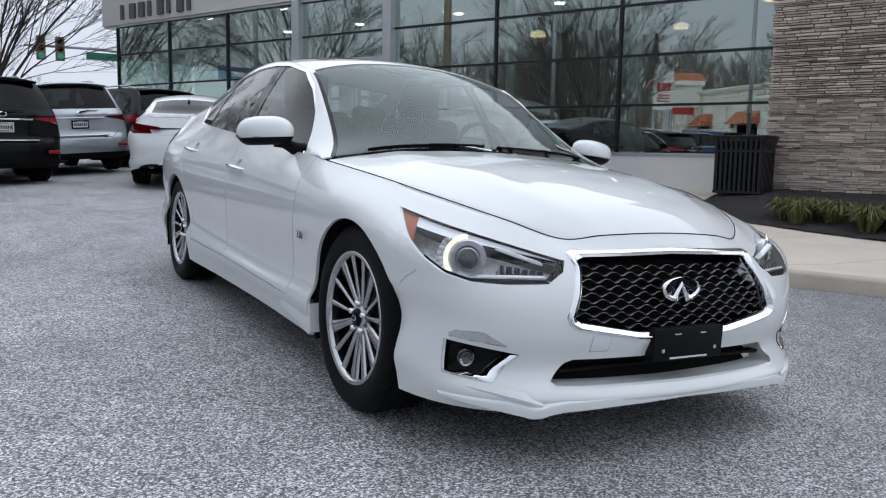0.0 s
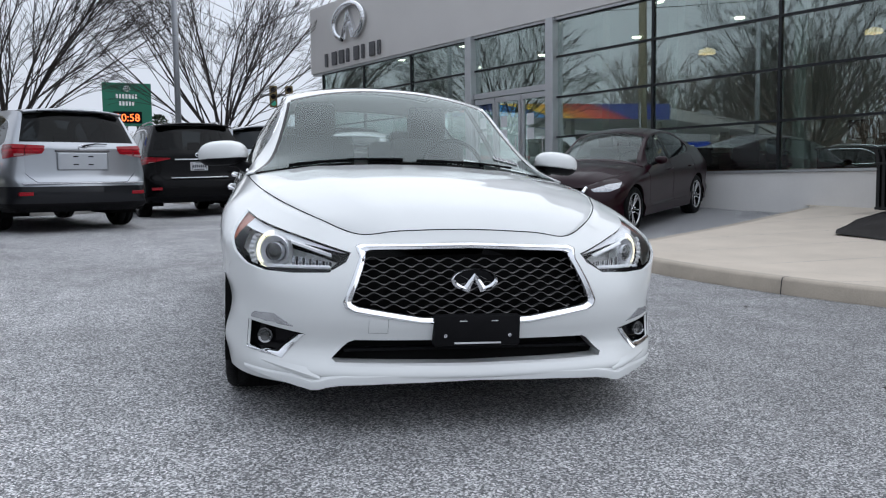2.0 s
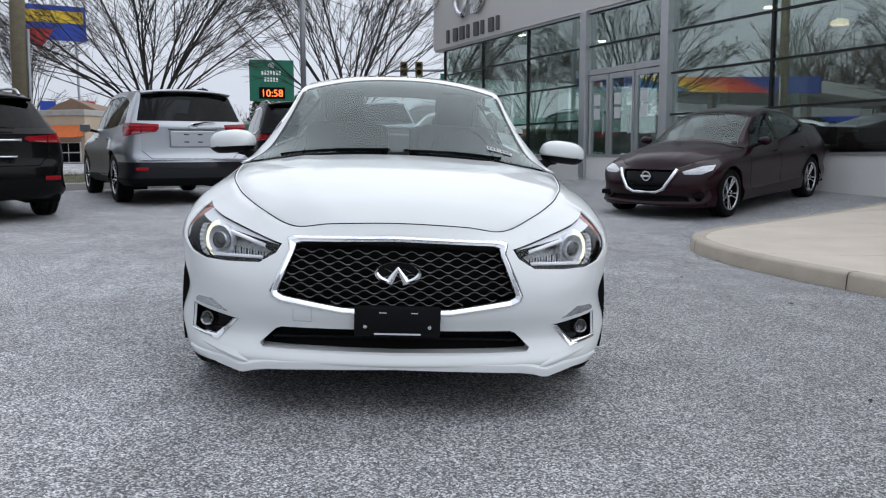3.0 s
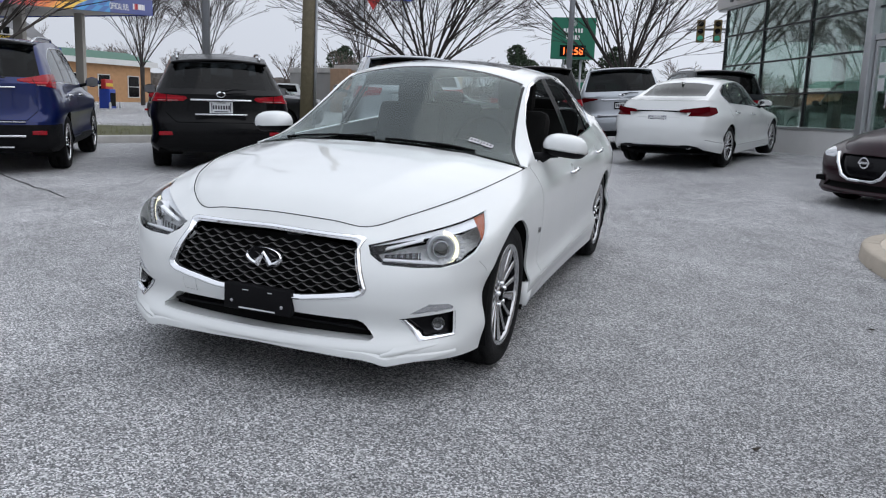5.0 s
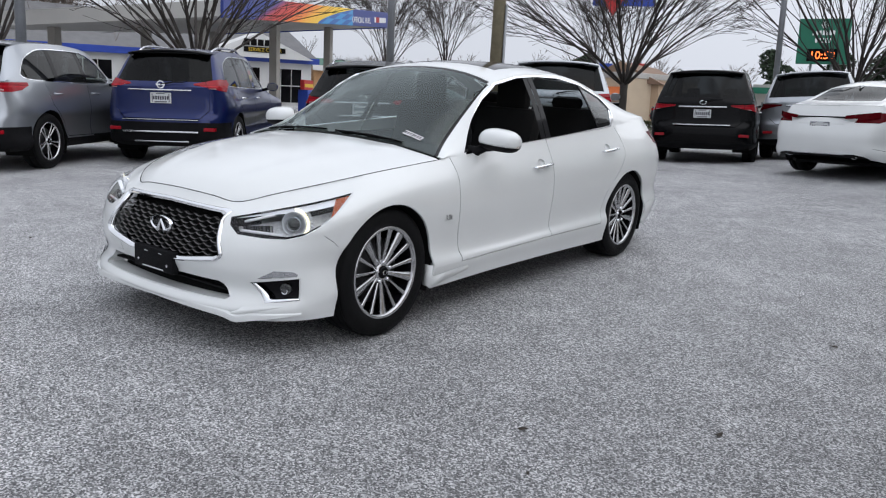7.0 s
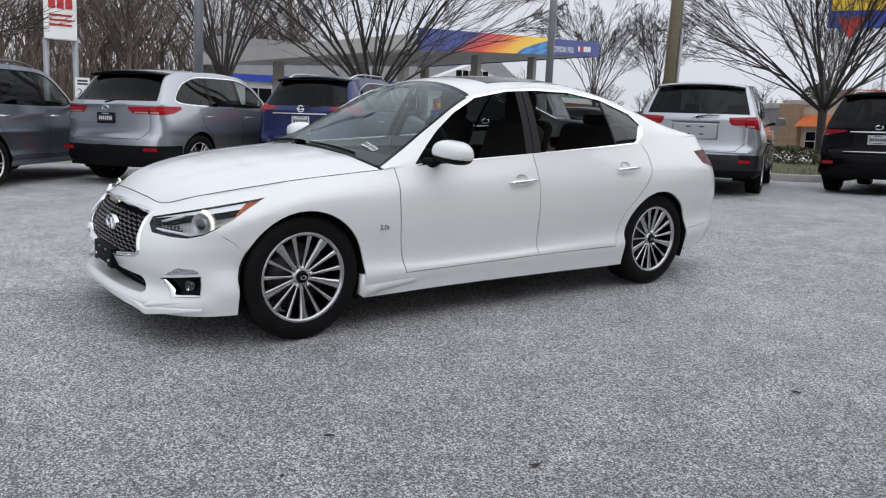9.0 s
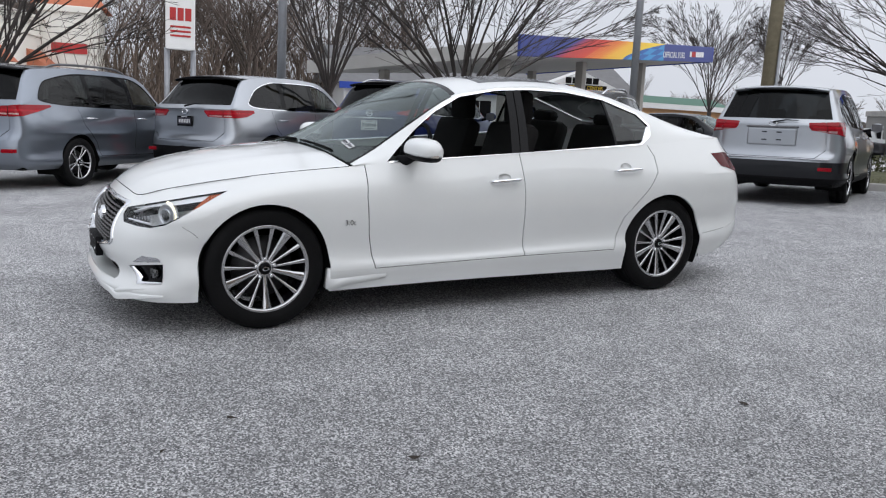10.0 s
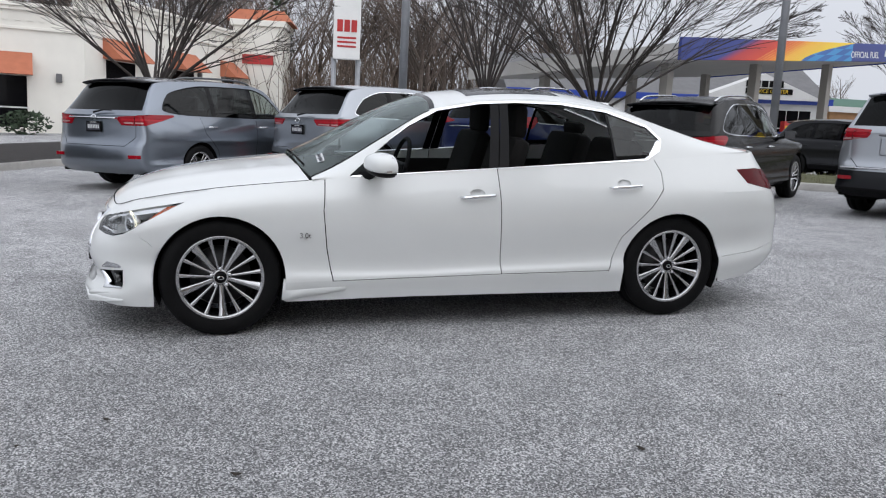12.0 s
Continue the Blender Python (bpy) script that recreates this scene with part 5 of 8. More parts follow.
    deep = carve(piece, [(a_in + 0.02, strip_z(0.55, 0)), (a_out - 0.02, strip_z(0.55, 0)), (a_out - 0.02, strip_z(0.78, 0)), (a_in + 0.02, strip_z(0.78, 0))], REAR_DIAG, lambda f: True)
    deep_bm = lift_out(piece, deep, 0.004, 0) if deep else None
    lights = pair("tail_light", piece, lens, car, "red tail light lens")
    if split_bm:
        pair("lamp_gap", split_bm, DEEP, lights)
    if pale_bm:
        pair("reversing_lens", pale_bm, PINK_LENS if lens is RED_LENS else lens, lights)
    if deep_bm:
        pair("brake_lens", deep_bm, BRIGHT_RED if lens is RED_LENS else DARK_RED, lights)
    DL = [(aF + 0.84, belt + 0.035), (aR + 0.25, belt + 0.075), (yR - 0.50, belt + 0.13), (yR - 0.56 - k, H - 0.25 - tail_drop), (aR - 0.2, H - 0.125), (aF + 1.5, H - 0.125), (aF + 1.2, H - 0.24)]
    band = lambda f: f[zone] == 4  # noqa: E731
    for cut_at in (0.16, 0.27):
        DL = [tuple(p[i] + (q[i] - p[i]) * f for i in (0, 1)) for p, q in zip(DL, DL[1:] + DL[:1]) for f in (cut_at, 1 - cut_at)]
    panes = lift_out(bm, carve(bm, DL, SIDE, band), 0.006, 0)
    gy, gz = sum(p[0] for p in DL) / len(DL), sum(p[1] for p in DL) / len(DL)
    ring = carve(bm, [(gy + (p[0] - gy) * 1.012, gz + (p[1] - gz) * 1.055) for p in DL], SIDE, band)
    pair("window_surround", lift_out(bm, ring, -0.003, 0.01), frame_trim or GLOSS_BLACK, car)
    for y0 in (aF + 1.62, aR - 0.42):
        strip = carve(panes, [(y0, belt - 0.1), (y0 + 0.09, belt - 0.1), (y0 + 0.06, H), (y0 - 0.03, H)], SIDE, lambda f: True)
        if strip:
            pair("window_pillar", lift_out(panes, strip, -0.002, 0.008), GLOSS_BLACK, car)
    back = carve(panes, [(aF + 1.7, belt - 0.1), (yR, belt - 0.1), (yR, H), (aF + 1.65, H)], SIDE, lambda f: True)
    if back:
        pair("rear_side_window", lift_out(panes, back, 0, 0), PRIVACY, car)
    pair("front_side_window", panes, SIDE_GLASS, car)
    area = lambda r0, r1, c1: [f for f in bm.faces if f[zone] == 3 and r0 * n <= f[row] < r1 * n and f[col] < c1]  # noqa: E731
    part("windscreen", whole(lift_out(bm, area(0.6, 2.9, 10), 0.002, 0)), WINDSCREEN, car)
    part("rear_window", whole(lift_out(bm, area(7.6, 9.6, 11), 0.004, 0.006)), PRIVACY_DARK, car, "dark tinted rear window", 40)
    sidewalls = [(SIDE, lambda f: f[zone] == 1 and mid(f).x > 0.6, 0.007, line) for line in ([(aF + 0.62, belt - 0.03), (aF + 0.58, 0.7), (aF + 0.62, 0.4), (aR - 0.45, 0.42)], [(aF + 1.66, belt + 0.02), (aF + 1.7, 0.42)], [(aR - 0.45, 0.42), (aR - 0.38, 0.62), (aR - 0.10, 0.86), (aR - 0.05, belt + 0.05)])]
    rear_face = lambda f: f[zone] in (1, 3) and mid(f).y > yR - 0.5 and abs(f.normal.y) > 0.4  # noqa: E731
    sidewalls.append((FRONT, rear_face, 0.008, [(0, 0.675), (w * 0.60, 0.675), (w * 0.74, 0.80), (w * 0.74, lamp[2])]))
    for basis, who, wide, line in sidewalls:
        for poly in strips(line, wide):
            hit = carve(bm, poly, basis, who)
            if hit:
                pair("shut_line", lift_out(bm, hit, 0.008, 0), DEEP, car)
    if cladding:
        clad = [f for f in bm.faces if f[zone] == 1 and mid(f).z < (clad_z if mid(f).y > aR + R else 0.40)]
        part("lower_cladding", whole(lift_out(bm, clad, 0, 0.01)), PLASTIC, car, "black plastic lower cladding", 40)
    bumper = [f for f in bm.faces if f[zone] == 1 and mid(f).y > aR + R and mid(f).z < bump_z]
    part("rear_bumper", whole(lift_out(bm, bumper, 0, 0.01)), bumper_mat or paint_mat, car, smooth=40)
    for name, y0, y1 in (("front_door", aF + 0.6, aF + 1.68), ("rear_door", aF + 1.68, aR - 0.1)):
        doors = [f for f in bm.faces if f[zone] == 1 and y0 < mid(f).y < y1 and mid(f).x > 0.6]
        pair(name, lift_out(bm, doors, 0, 0), paint_mat, car, smooth=40)
    hatch = [f for f in bm.faces if f[zone] in (1, 3) and mid(f).y > yR - 0.5 and mid(f).x < w * 0.74 and mid(f).z < belt + 0.06 and abs(f.normal.y) > 0.5]
    part("tailgate", whole(lift_out(bm, hatch, 0, 0)), paint_mat, car, smooth=40)
    part("hood", whole(lift_out(bm, [f for f in bm.faces if f[zone] == 2], 0, 0.01)), paint_mat, car, smooth=40)
    part("body_shell", whole(lift_out(bm, list(bm.faces), 0, 0.012)), paint_mat, car, smooth=40)
    bm.free()
    part("underbody", boxed(-w * 0.86, w * 0.86, yF + 0.25, yR - 0.2, 0.27, 0.31), DEEP, car)
    if spoiler:
        sp = bmesh.new()
        ys, zs = yR - 0.40 - k, H - 0.055 - tail_drop
        add_grid(sp, [[(x * w * 0.66, ys + dy - 0.06 * abs(x) ** 3, zs + dz - 0.045 * abs(x) ** 2.3) for x in np.linspace(-1, 1, 15)] for dy, dz in ((-0.10, 0.004), (0.05, 0.006), (0.20, -0.012), (0.21, -0.03), (0.12, -0.05))])
        part("roof_spoiler", sp, spoiler_mat or paint_mat, car, smooth=35)
        part("spoiler_lip", boxed(-w * 0.5, w * 0.5, ys + 0.10, ys + 0.185, zs - 0.062, zs - 0.044, 0.004), GLOSS_BLACK, car)
    if rails:
        for s in (1, -1):
            pts = [(s * 0.60 * w, aF + 1.45, H - 0.055), (s * 0.61 * w, aF + 1.62, H - 0.012), (s * 0.61 * w, 0.4, H + 0.012), (s * 0.605 * w, aR - 0.1, H - 0.002 - tail_drop * 0.4), (s * 0.59 * w, aR + 0.22, H - 0.075 - tail_drop * 0.5)]
            part("roof_rail", tube(spline(pts, 4), 0.017, 8), rails, car, smooth=50)
    for x0, x1, z0, z1, off, mt in bars:
        part("trim_bar", boxed(x0, x1, yR - 0.06 + off, yR + 0.008 + off, z0, z1, 0.006), mt, car, smooth=30)
    zb = badge_z or belt
    if badge == "oval":
        em = bmesh.new()
        for q in range(20):
            a, b = 2 * math.pi * q / 20, 2 * math.pi * (q + 1) / 20
            add_tube(em, [(0.055 * math.cos(t), yR - 0.045, zb + 0.034 * math.sin(t)) for t in (a, b)], 0.008, 5, False)
        part("rear_emblem", em, CHROME, car)
    elif badge == "ring":
        em = add_lathe(bmesh.new(), [(0, 0.055), (0.012, 0.058), (0.012, 0.042), (0, 0.04)], 24, "z")
        em.transform(pose(0, yR - 0.055, zb, -90))
        add_box(em, -0.065, 0.065, yR - 0.05, yR - 0.035, zb - 0.012, zb + 0.012)
        part("rear_emblem", em, CHROME, car)
    if bare_plate:
        recess = part("plate_recess", boxed(-0.34, 0.34, yR - 0.07, yR - 0.032, plate_z - 0.13, plate_z + 0.12, 0.02), paint_mat, car, "pale recess without a plate")
        for x in (-0.10, 0.10):
            for z in (plate_z - 0.05, plate_z + 0.06):
                part("plate_screw", boxed(x - 0.035, x + 0.035, yR - 0.033, yR - 0.030, z - 0.008, z + 0.008), PLASTIC, recess)
        part("handle_strip", boxed(-0.36, 0.36, yR - 0.065, yR - 0.022, plate_z + 0.125, plate_z + 0.15, 0.008), SATIN_DARK, car)
    else:
        add_plate(car, yR - 0.045, plate_z, frame_mat=plate_frame, dark=dark_plate)
    part("rear_wiper", tube([(0.0, yR - 0.045, belt + 0.085), (-0.18, yR - 0.05 - k * 0.1, belt + 0.12), (-0.34, yR - 0.06 - k * 0.1, belt + 0.115)], [0.016, 0.010, 0.006], 6), PLASTIC, car, smooth=50)
    for s in (1, -1):
        part("bumper_reflector", boxed(min(s * w * 0.66, s * w * 0.84), max(s * w * 0.66, s * w * 0.84), yR - 0.14, yR - 0.045, 0.50, 0.55, 0.006), RED_LENS, car)
        mir = bmesh.new()
        bmesh.ops.create_uvsphere(mir, u_segments=14, v_segments=8, radius=1.0)
        for v in mir.verts:
            v.co = Vector((0.10 * v.co.x, min(0.02, 0.07 * v.co.y), 0.075 * v.co.z))
        mir.transform(pose(s * (w + 0.10), aF + 0.98, belt + 0.08))
        mirror = part("side_mirror", mir, paint_mat, car, smooth=50)
        part("mirror_stalk", tube([(s * w * 0.9, aF + 0.95, belt + 0.02), (s * (w + 0.03), aF + 0.97, belt + 0.05)], 0.025, 8), PLASTIC, mirror)
        part("mirror_glass", boxed(s * (w + 0.10) - 0.08, s * (w + 0.10) + 0.08, aF + 1.001, aF + 1.004, belt + 0.02, belt + 0.14, 0.001), SATIN_DARK, mirror)
        for y0 in (aF + 1.45, aR - 0.35):
            part("door_handle", tube([(s * w * 0.975, y0, belt - 0.11), (s * (w + 0.012), y0 + 0.03, belt - 0.105), (s * (w + 0.012), y0 + 0.17, belt - 0.10), (s * w * 0.975, y0 + 0.2, belt - 0.10)], 0.012, 6), CHROME if rails else paint_mat, car, smooth=50)
    add_interior(car, aF + 0.7, yR - 0.4, 0.5, belt, w * 0.8, [(0.1, "front"), (1.0, "rear")])
    return car


PRIVACY_DARK = glassy("dark_rear_glass", (0.03, 0.032, 0.035), 0.0, 1.3)
suv("steel grey minivan parked nose-in at the planted island", 5.16, 1.99, 1.70, 3.0, 0.98, 0.345, 1.06, 1.05, STEEL_BLUE, (0.46, 0.44, 0.985, 1.09, 1.045, 1.125), set_down(-7.28, -3.08, 137, 2.68), name="minivan_car", cladding=False,
    rails=SATIN_DARK, wheel="five", badge="oval", badge_z=1.07, plate_z=0.94, plate_frame=PLASTIC, dark_plate=True, spoiler_mat=GLOSS_BLACK, bars=((-0.46, 0.46, 1.055, 1.080, 0.0, CHROME),), kick=0.16)
suv("silver mid-size sport utility car with black lower bumper", 4.70, 1.91, 1.71, 2.79, 0.96, 0.37, 1.10, 1.08, SILVER, (0.36, 0.34, 1.03, 1.125, 1.04, 1.14), set_down(-7.60, -0.13, 122, 2.345), rails=None, wheel="five",
    badge="oval", badge_z=1.10, plate_z=0.96, plate_frame=PLASTIC, dark_plate=True, spoiler_mat=GLOSS_BLACK, clad_z=0.58, bump_z=0.70, kick=0.20, frame_trim=CHROME)
suv("metallic blue compact sport utility car with chrome strip", 4.56, 1.84, 1.73, 2.7, 0.93, 0.36, 1.08, 1.05, BLUE, (0.50, 0.34, 1.13, 1.18, 1.06, 1.25), set_down(-6.89, 2.588, 125.3, 2.28), rails=SATIN, wheel="five", badge="ring", badge_z=1.16,
    plate_z=0.97, spoiler_mat=GLOSS_BLACK, clad_z=0.62, bars=((-0.46, 0.46, 1.075, 1.095, 0.0, CHROME), (-0.55, 0.55, 0.655, 0.668, 0.02, SATIN), (-0.55, 0.55, 0.475, 0.50, 0.03, CHROME), (-0.4, 0.4, 0.335, 0.355, -0.02, SATIN)), kick=0.16, frame_trim=SATIN)
suv("black crossover with chrome tailgate strip", 4.80, 1.93, 1.64, 2.88, 0.87, 0.37, 1.00, 1.0, BLACK_PAINT, (0.46, 0.32, 0.965, 1.02, 0.93, 1.06), set_down(-4.694, 4.513, 125.6, 2.45), rails=SATIN, wheel="multi", badge="oval", badge_z=1.05, plate_z=0.88,
    bars=((-0.40, 0.40, 0.965, 0.99, 0.0, CHROME), (-0.34, 0.34, 0.775, 0.795, 0.0, CHROME)), kick=0.26, tail_drop=0.05, cladding=False, frame_trim=CHROME)
suv("silver large sport utility car with a grey lower bumper", 4.94, 1.99, 1.765, 2.82, 0.98, 0.38, 1.09, 1.09, PALE_SILVER, (0.50, 0.30, 1.05, 1.175, 0.985, 1.20), set_down(-2.98, 7.22, 118, 2.55), wheel="five", badge="oval", badge_z=1.155, plate_z=0.97,
    bars=((-0.80, 0.80, 0.655, 0.675, 0.005, SATIN),), kick=0.10, bumper_mat=GREY_PAINT, bump_z=0.63, bare_plate=True, frame_trim=CHROME)
suv("black large sport utility car with roof rails", 5.0, 1.96, 1.76, 2.9, 0.98, 0.385, 1.05, 1.08, BLACK_PAINT, (0.48, 0.36, 1.00, 1.065, 0.93, 1.09), set_down(-1.60, 10.20, 105, 2.57), rails=SATIN, wheel="multi", badge="oval", badge_z=1.11, plate_z=0.91,
    bars=((-0.42, 0.42, 1.02, 1.045, 0.0, CHROME), (-0.5, 0.5, 0.70, 0.72, 0.01, CHROME)), kick=0.16, frame_trim=CHROME)
suv("pale silver large sport utility car with roof rails", 5.0, 1.96, 1.76, 2.9, 0.98, 0.385, 1.05, 1.08, PALE_SILVER, (0.48, 0.36, 1.00, 1.065, 0.93, 1.09), set_down(-0.25, 12.4, 100, 2.57), rails=SATIN, wheel="multi", badge="oval", badge_z=1.11, plate_z=0.91, plate_frame=PLASTIC,
    bars=((-0.42, 0.42, 1.02, 1.045, 0.0, CHROME), (-0.5, 0.5, 0.70, 0.72, 0.01, CHROME)), lens=DARK_RED, kick=0.16, frame_trim=CHROME)
suv("dark grey sport utility car beside the showroom", 4.9, 1.95, 1.76, 2.9, 0.95, 0.38, 1.05, 1.08, GREY_PAINT, (0.48, 0.36, 1.00, 1.065, 0.93, 1.09), set_down(1.8, 14.1, 108, 2.50), rails=SATIN, wheel="multi", badge="oval", plate_z=0.90, plate_frame=PLASTIC, kick=0.16)

twin = copy_thing(CAR, set_down(0.75, 8.6, 74, 2.41))
tagged(twin, "white sports sedan parked tail-on with dark red lamps", "car", "parked cars")
add_plate(twin, 2.437, 0.77, frame_mat=SATIN)
for o in twin.children:
    if o.name.startswith("rear_window"):
        o.data = o.data.copy()
        o.data.materials[0] = PRIVACY
part("diffuser_trim", boxed(-0.40, 0.40, 2.425, 2.455, 0.372, 0.388, 0.006), SATIN, twin)
rear_trim = part("boot_strip", boxed(-0.46, 0.46, 2.33, 2.40, 0.905, 0.925, 0.006), GLOSS_BLACK, twin)
for s in (1, -1):
    bm = bmesh.new()
    add_grid(bm, [[(s * (0.36 + 0.40 * t), 2.418 - 0.02 * t - 0.20 * t**3, 0.895 + 0.008 * t + h * (0.045 + 0.045 * t)) for t in np.linspace(0, 1, 8)] for h in (0, 0.5, 1)])
    part("tail_light", bm, DARK_RED, twin, "smoked red tail light lens", 50)


def small_sedan(label, m, coat):
    """A dark compact sedan."""
    car = holder("sedan_car", m, label, "car", "parked cars")
    lv = LEVELS * np.array([0.985, 0.965, 1.0])
    rail, cen = [(x * 0.985, y * 0.965, z) for x, y, z in RAIL], [(y * 0.965, z) for y, z in CENTRE]
    bm, zone, row, col, top = half_shell(lv, rail, cen, 0.11, 5, 4)
    mid = lambda f: f.calc_center_median()  # noqa: E731
    front = lambda f: f[zone] == 1 and mid(f).y < -1.4  # noqa: E731
    for yc in (-1.37, 1.375):
        bmesh.ops.delete(bm, geom=carve(bm, arch(yc, 0.32, 0.36, 16), SIDE, lambda f: f[zone] == 1 and mid(f).x > 0.5), context="FACES")
        tub = bmesh.new()
        ring = [radians(-25 + 230 * q / 20) for q in range(21)]
        add_grid(tub, [[(x, yc + 0.364 * math.cos(a), 0.32 + 0.364 * math.sin(a)) for a in ring] for x in (0.86, 0.5)])
        tub.faces.new([tub.verts.new((0.5, yc + 0.364 * math.cos(a), 0.32 + 0.364 * math.sin(a))) for a in ring])
        pair("wheel_well", tub, DEEP, car)
        for side in (1, -1):
            add_wheel(car, 0.86, yc, 0.32, 0.225, 0.21, "five", side)
    part("grille", whole(lift_out(bm, carve(bm, [(0, 0.66), (0.40, 0.655), (0.30, 0.42), (0.18, 0.36), (0, 0.36)], FRONT, front), 0.03, -0.03)), GLOSS_BLACK, car, "black mesh grille")
    lamps = carve(bm, [(-0.62, 0.715), (-0.80, 0.70), (-1.06, 0.635), (-1.04, 0.60), (-0.85, 0.60), (-0.70, 0.65)], DIAG, front)
    ls = pair("headlight", lift_out(bm, lamps, -0.002, 0.02), LENS_GREY, car, "clear slanted headlight")
    part("lower_intake", whole(lift_out(bm, carve(bm, [(0, 0.32), (0.55, 0.32), (0.62, 0.25), (0, 0.24)], FRONT, front), 0.03, -0.03)), DEEP, car)
    for s in (1, -1):
        vee = tube([(s * 0.42, -2.0, 0.665), (s * 0.36, -2.075, 0.55), (s * 0.27, -2.11, 0.41), (s * 0.17, -2.115, 0.365), (0, -2.12, 0.365)], [0.03, 0.026, 0.024, 0.02, 0.02], 8)
        part("grille_trim", vee, CHROME, car, "broad chrome grille edge", 50)
    em = add_lathe(bmesh.new(), [(0, 0.065), (0.015, 0.068), (0.015, 0.052), (0, 0.05)], 24, "z")
    em.transform(pose(0, -2.065, 0.575, 90))
    add_box(em, -0.078, 0.078, -2.085, -2.072, 0.562, 0.588)
    part("front_emblem", em, CHROME, car)
    dl = [(y * 0.965, z) for y, z in DLO]
    panes = lift_out(bm, carve(bm, dl, SIDE, lambda f: f[zone] == 4), 0.005, 0)
    pil = carve(panes, [(0.13, 1.4), (0.18, 0.9), (0.28, 0.9), (0.26, 1.4)], SIDE, lambda f: True)
    pair("pillar_trim", lift_out(panes, pil, -0.003, 0.01), GLOSS_BLACK, car)
    pair("side_window", panes, QUARTER, car)
    area = lambda r0, r1, c1: [f for f in bm.faces if f[zone] == 3 and r0 * 5 <= f[row] < r1 * 5 and f[col] < c1]  # noqa: E731
    part("windscreen", whole(lift_out(bm, area(0.4, 2.9, 10), 0.002, 0)), WINDSCREEN, car)
    part("rear_window", whole(lift_out(bm, area(7.3, 9.0, 9), 0.002, 0)), PRIVACY, car)
    flank = lambda f: f[zone] == 1 and mid(f).x > 0.6  # noqa: E731
    for line in ([(-0.80, 0.88), (-0.81, 0.6), (-0.76, 0.31), (0.93, 0.33)], [(0.2, 0.97), (0.23, 0.32)], [(0.93, 0.33), (1.2, 0.72), (1.28, 0.98)]):
        for poly in strips(line, 0.007):
            hit = carve(bm, poly, SIDE, flank)
            if hit:
                pair("shut_line", lift_out(bm, hit, 0.006, 0), DEEP, car)
    part("hood", whole(lift_out(bm, [f for f in bm.faces if f[zone] == 2], 0, 0.012)), coat, car, smooth=40)
    part("body_shell", whole(lift_out(bm, list(bm.faces), 0, 0.01)), coat, car, smooth=40)
    bm.free()
    part("underbody", boxed(-0.78, 0.78, -1.9, 2.1, 0.20, 0.24), DEEP, car)
    for s in (1, -1):
        mir = bmesh.new()
        bmesh.ops.create_uvsphere(mir, u_segments=14, v_segments=8, radius=1.0)
        for v in mir.verts:
            v.co = Vector((0.10 * v.co.x, min(0.02, 0.07 * v.co.y), 0.06 * v.co.z))
        mir.transform(pose(s * 0.93, -0.52, 0.97))
        mo = part("side_mirror", mir, coat, car, smooth=50)
        part("mirror_stalk", tube([(s * 0.8, -0.56, 0.91), (s * 0.88, -0.54, 0.94)], 0.025, 8), PLASTIC, mo)
        for y0 in (-0.05, 0.92):
            part("door_handle", tube([(s * 0.865, y0, 0.81), (s * 0.89, y0 + 0.03, 0.815), (s * 0.89, y0 + 0.17, 0.82), (s * 0.865, y0 + 0.2, 0.82)], 0.011, 6), coat, car, smooth=50)
        part("fog_recess", boxed(min(s * 0.62, s * 0.76), max(s * 0.62, s * 0.76), -1.99, -1.90, 0.30, 0.36, 0.008), DEEP, car)
    add_interior(car, -0.8, 1.45, 0.42, 0.90, 0.72, [(0.28, "front"), (1.12, "rear")])


LENS_GREY = mottled("headlight_glass", (0.34, 0.35, 0.37), 0.12, 0.75, 0.3, 30, 120, 0.05, 1.0)
small_sedan("dark maroon compact sedan parked at the showroom", set_down(6.62, 8.55, 222, 2.30), MAROON)
small_sedan("dark grey compact sedan with its nose at the lane", set_down(-9.55, -7.55, 37, 2.30), GREY_PAINT)

# ---- showroom ----
UP = Vector((-0.036, 0.024, 1)).normalized()
LEVEL = Vector((0, 0, 1)).rotation_difference(UP).to_matrix().to_4x4()
HALL = Matrix.Translation(CORNER) @ LEVEL @ Matrix.Rotation(math.atan2(ALONG.y, ALONG.x), 4, "Z")
PANEL = mottled("warm_grey_panel", (0.64, 0.62, 0.60), 0.5, 0.1, 0.04, 0.8, 40, 0.02)
ALU = mottled("brushed_aluminium", (0.55, 0.56, 0.57), 0.4, 0.7, 0.06, 6, 120, 0.05)
DARK_ALU = mottled("dark_mullion", (0.02, 0.022, 0.024), 0.35, 0.4, 0.15, 6, 120, 0.05)
SILL = mottled("pale_render", (0.72, 0.71, 0.69), 0.75, 0, 0.06, 1.5, 90, 0.1)
STONE = mottled("tan_ledger_stone", (0.54, 0.455, 0.395), 0.9, 0, 0.28, 5, 70, 0.6)
PLASTER = mottled("interior_plaster", (0.80, 0.79, 0.76), 0.8, 0, 0.05, 2, 60, 0.05)
TILE = mottled("showroom_tile", (0.22, 0.21, 0.20), 0.25, 0, 0.1, 2, 60, 0.0)
PANE = glassy("facade_glass", (0.70, 0.78, 0.75), 0.0, 3.6, (0.92, 1.0, 0.97))


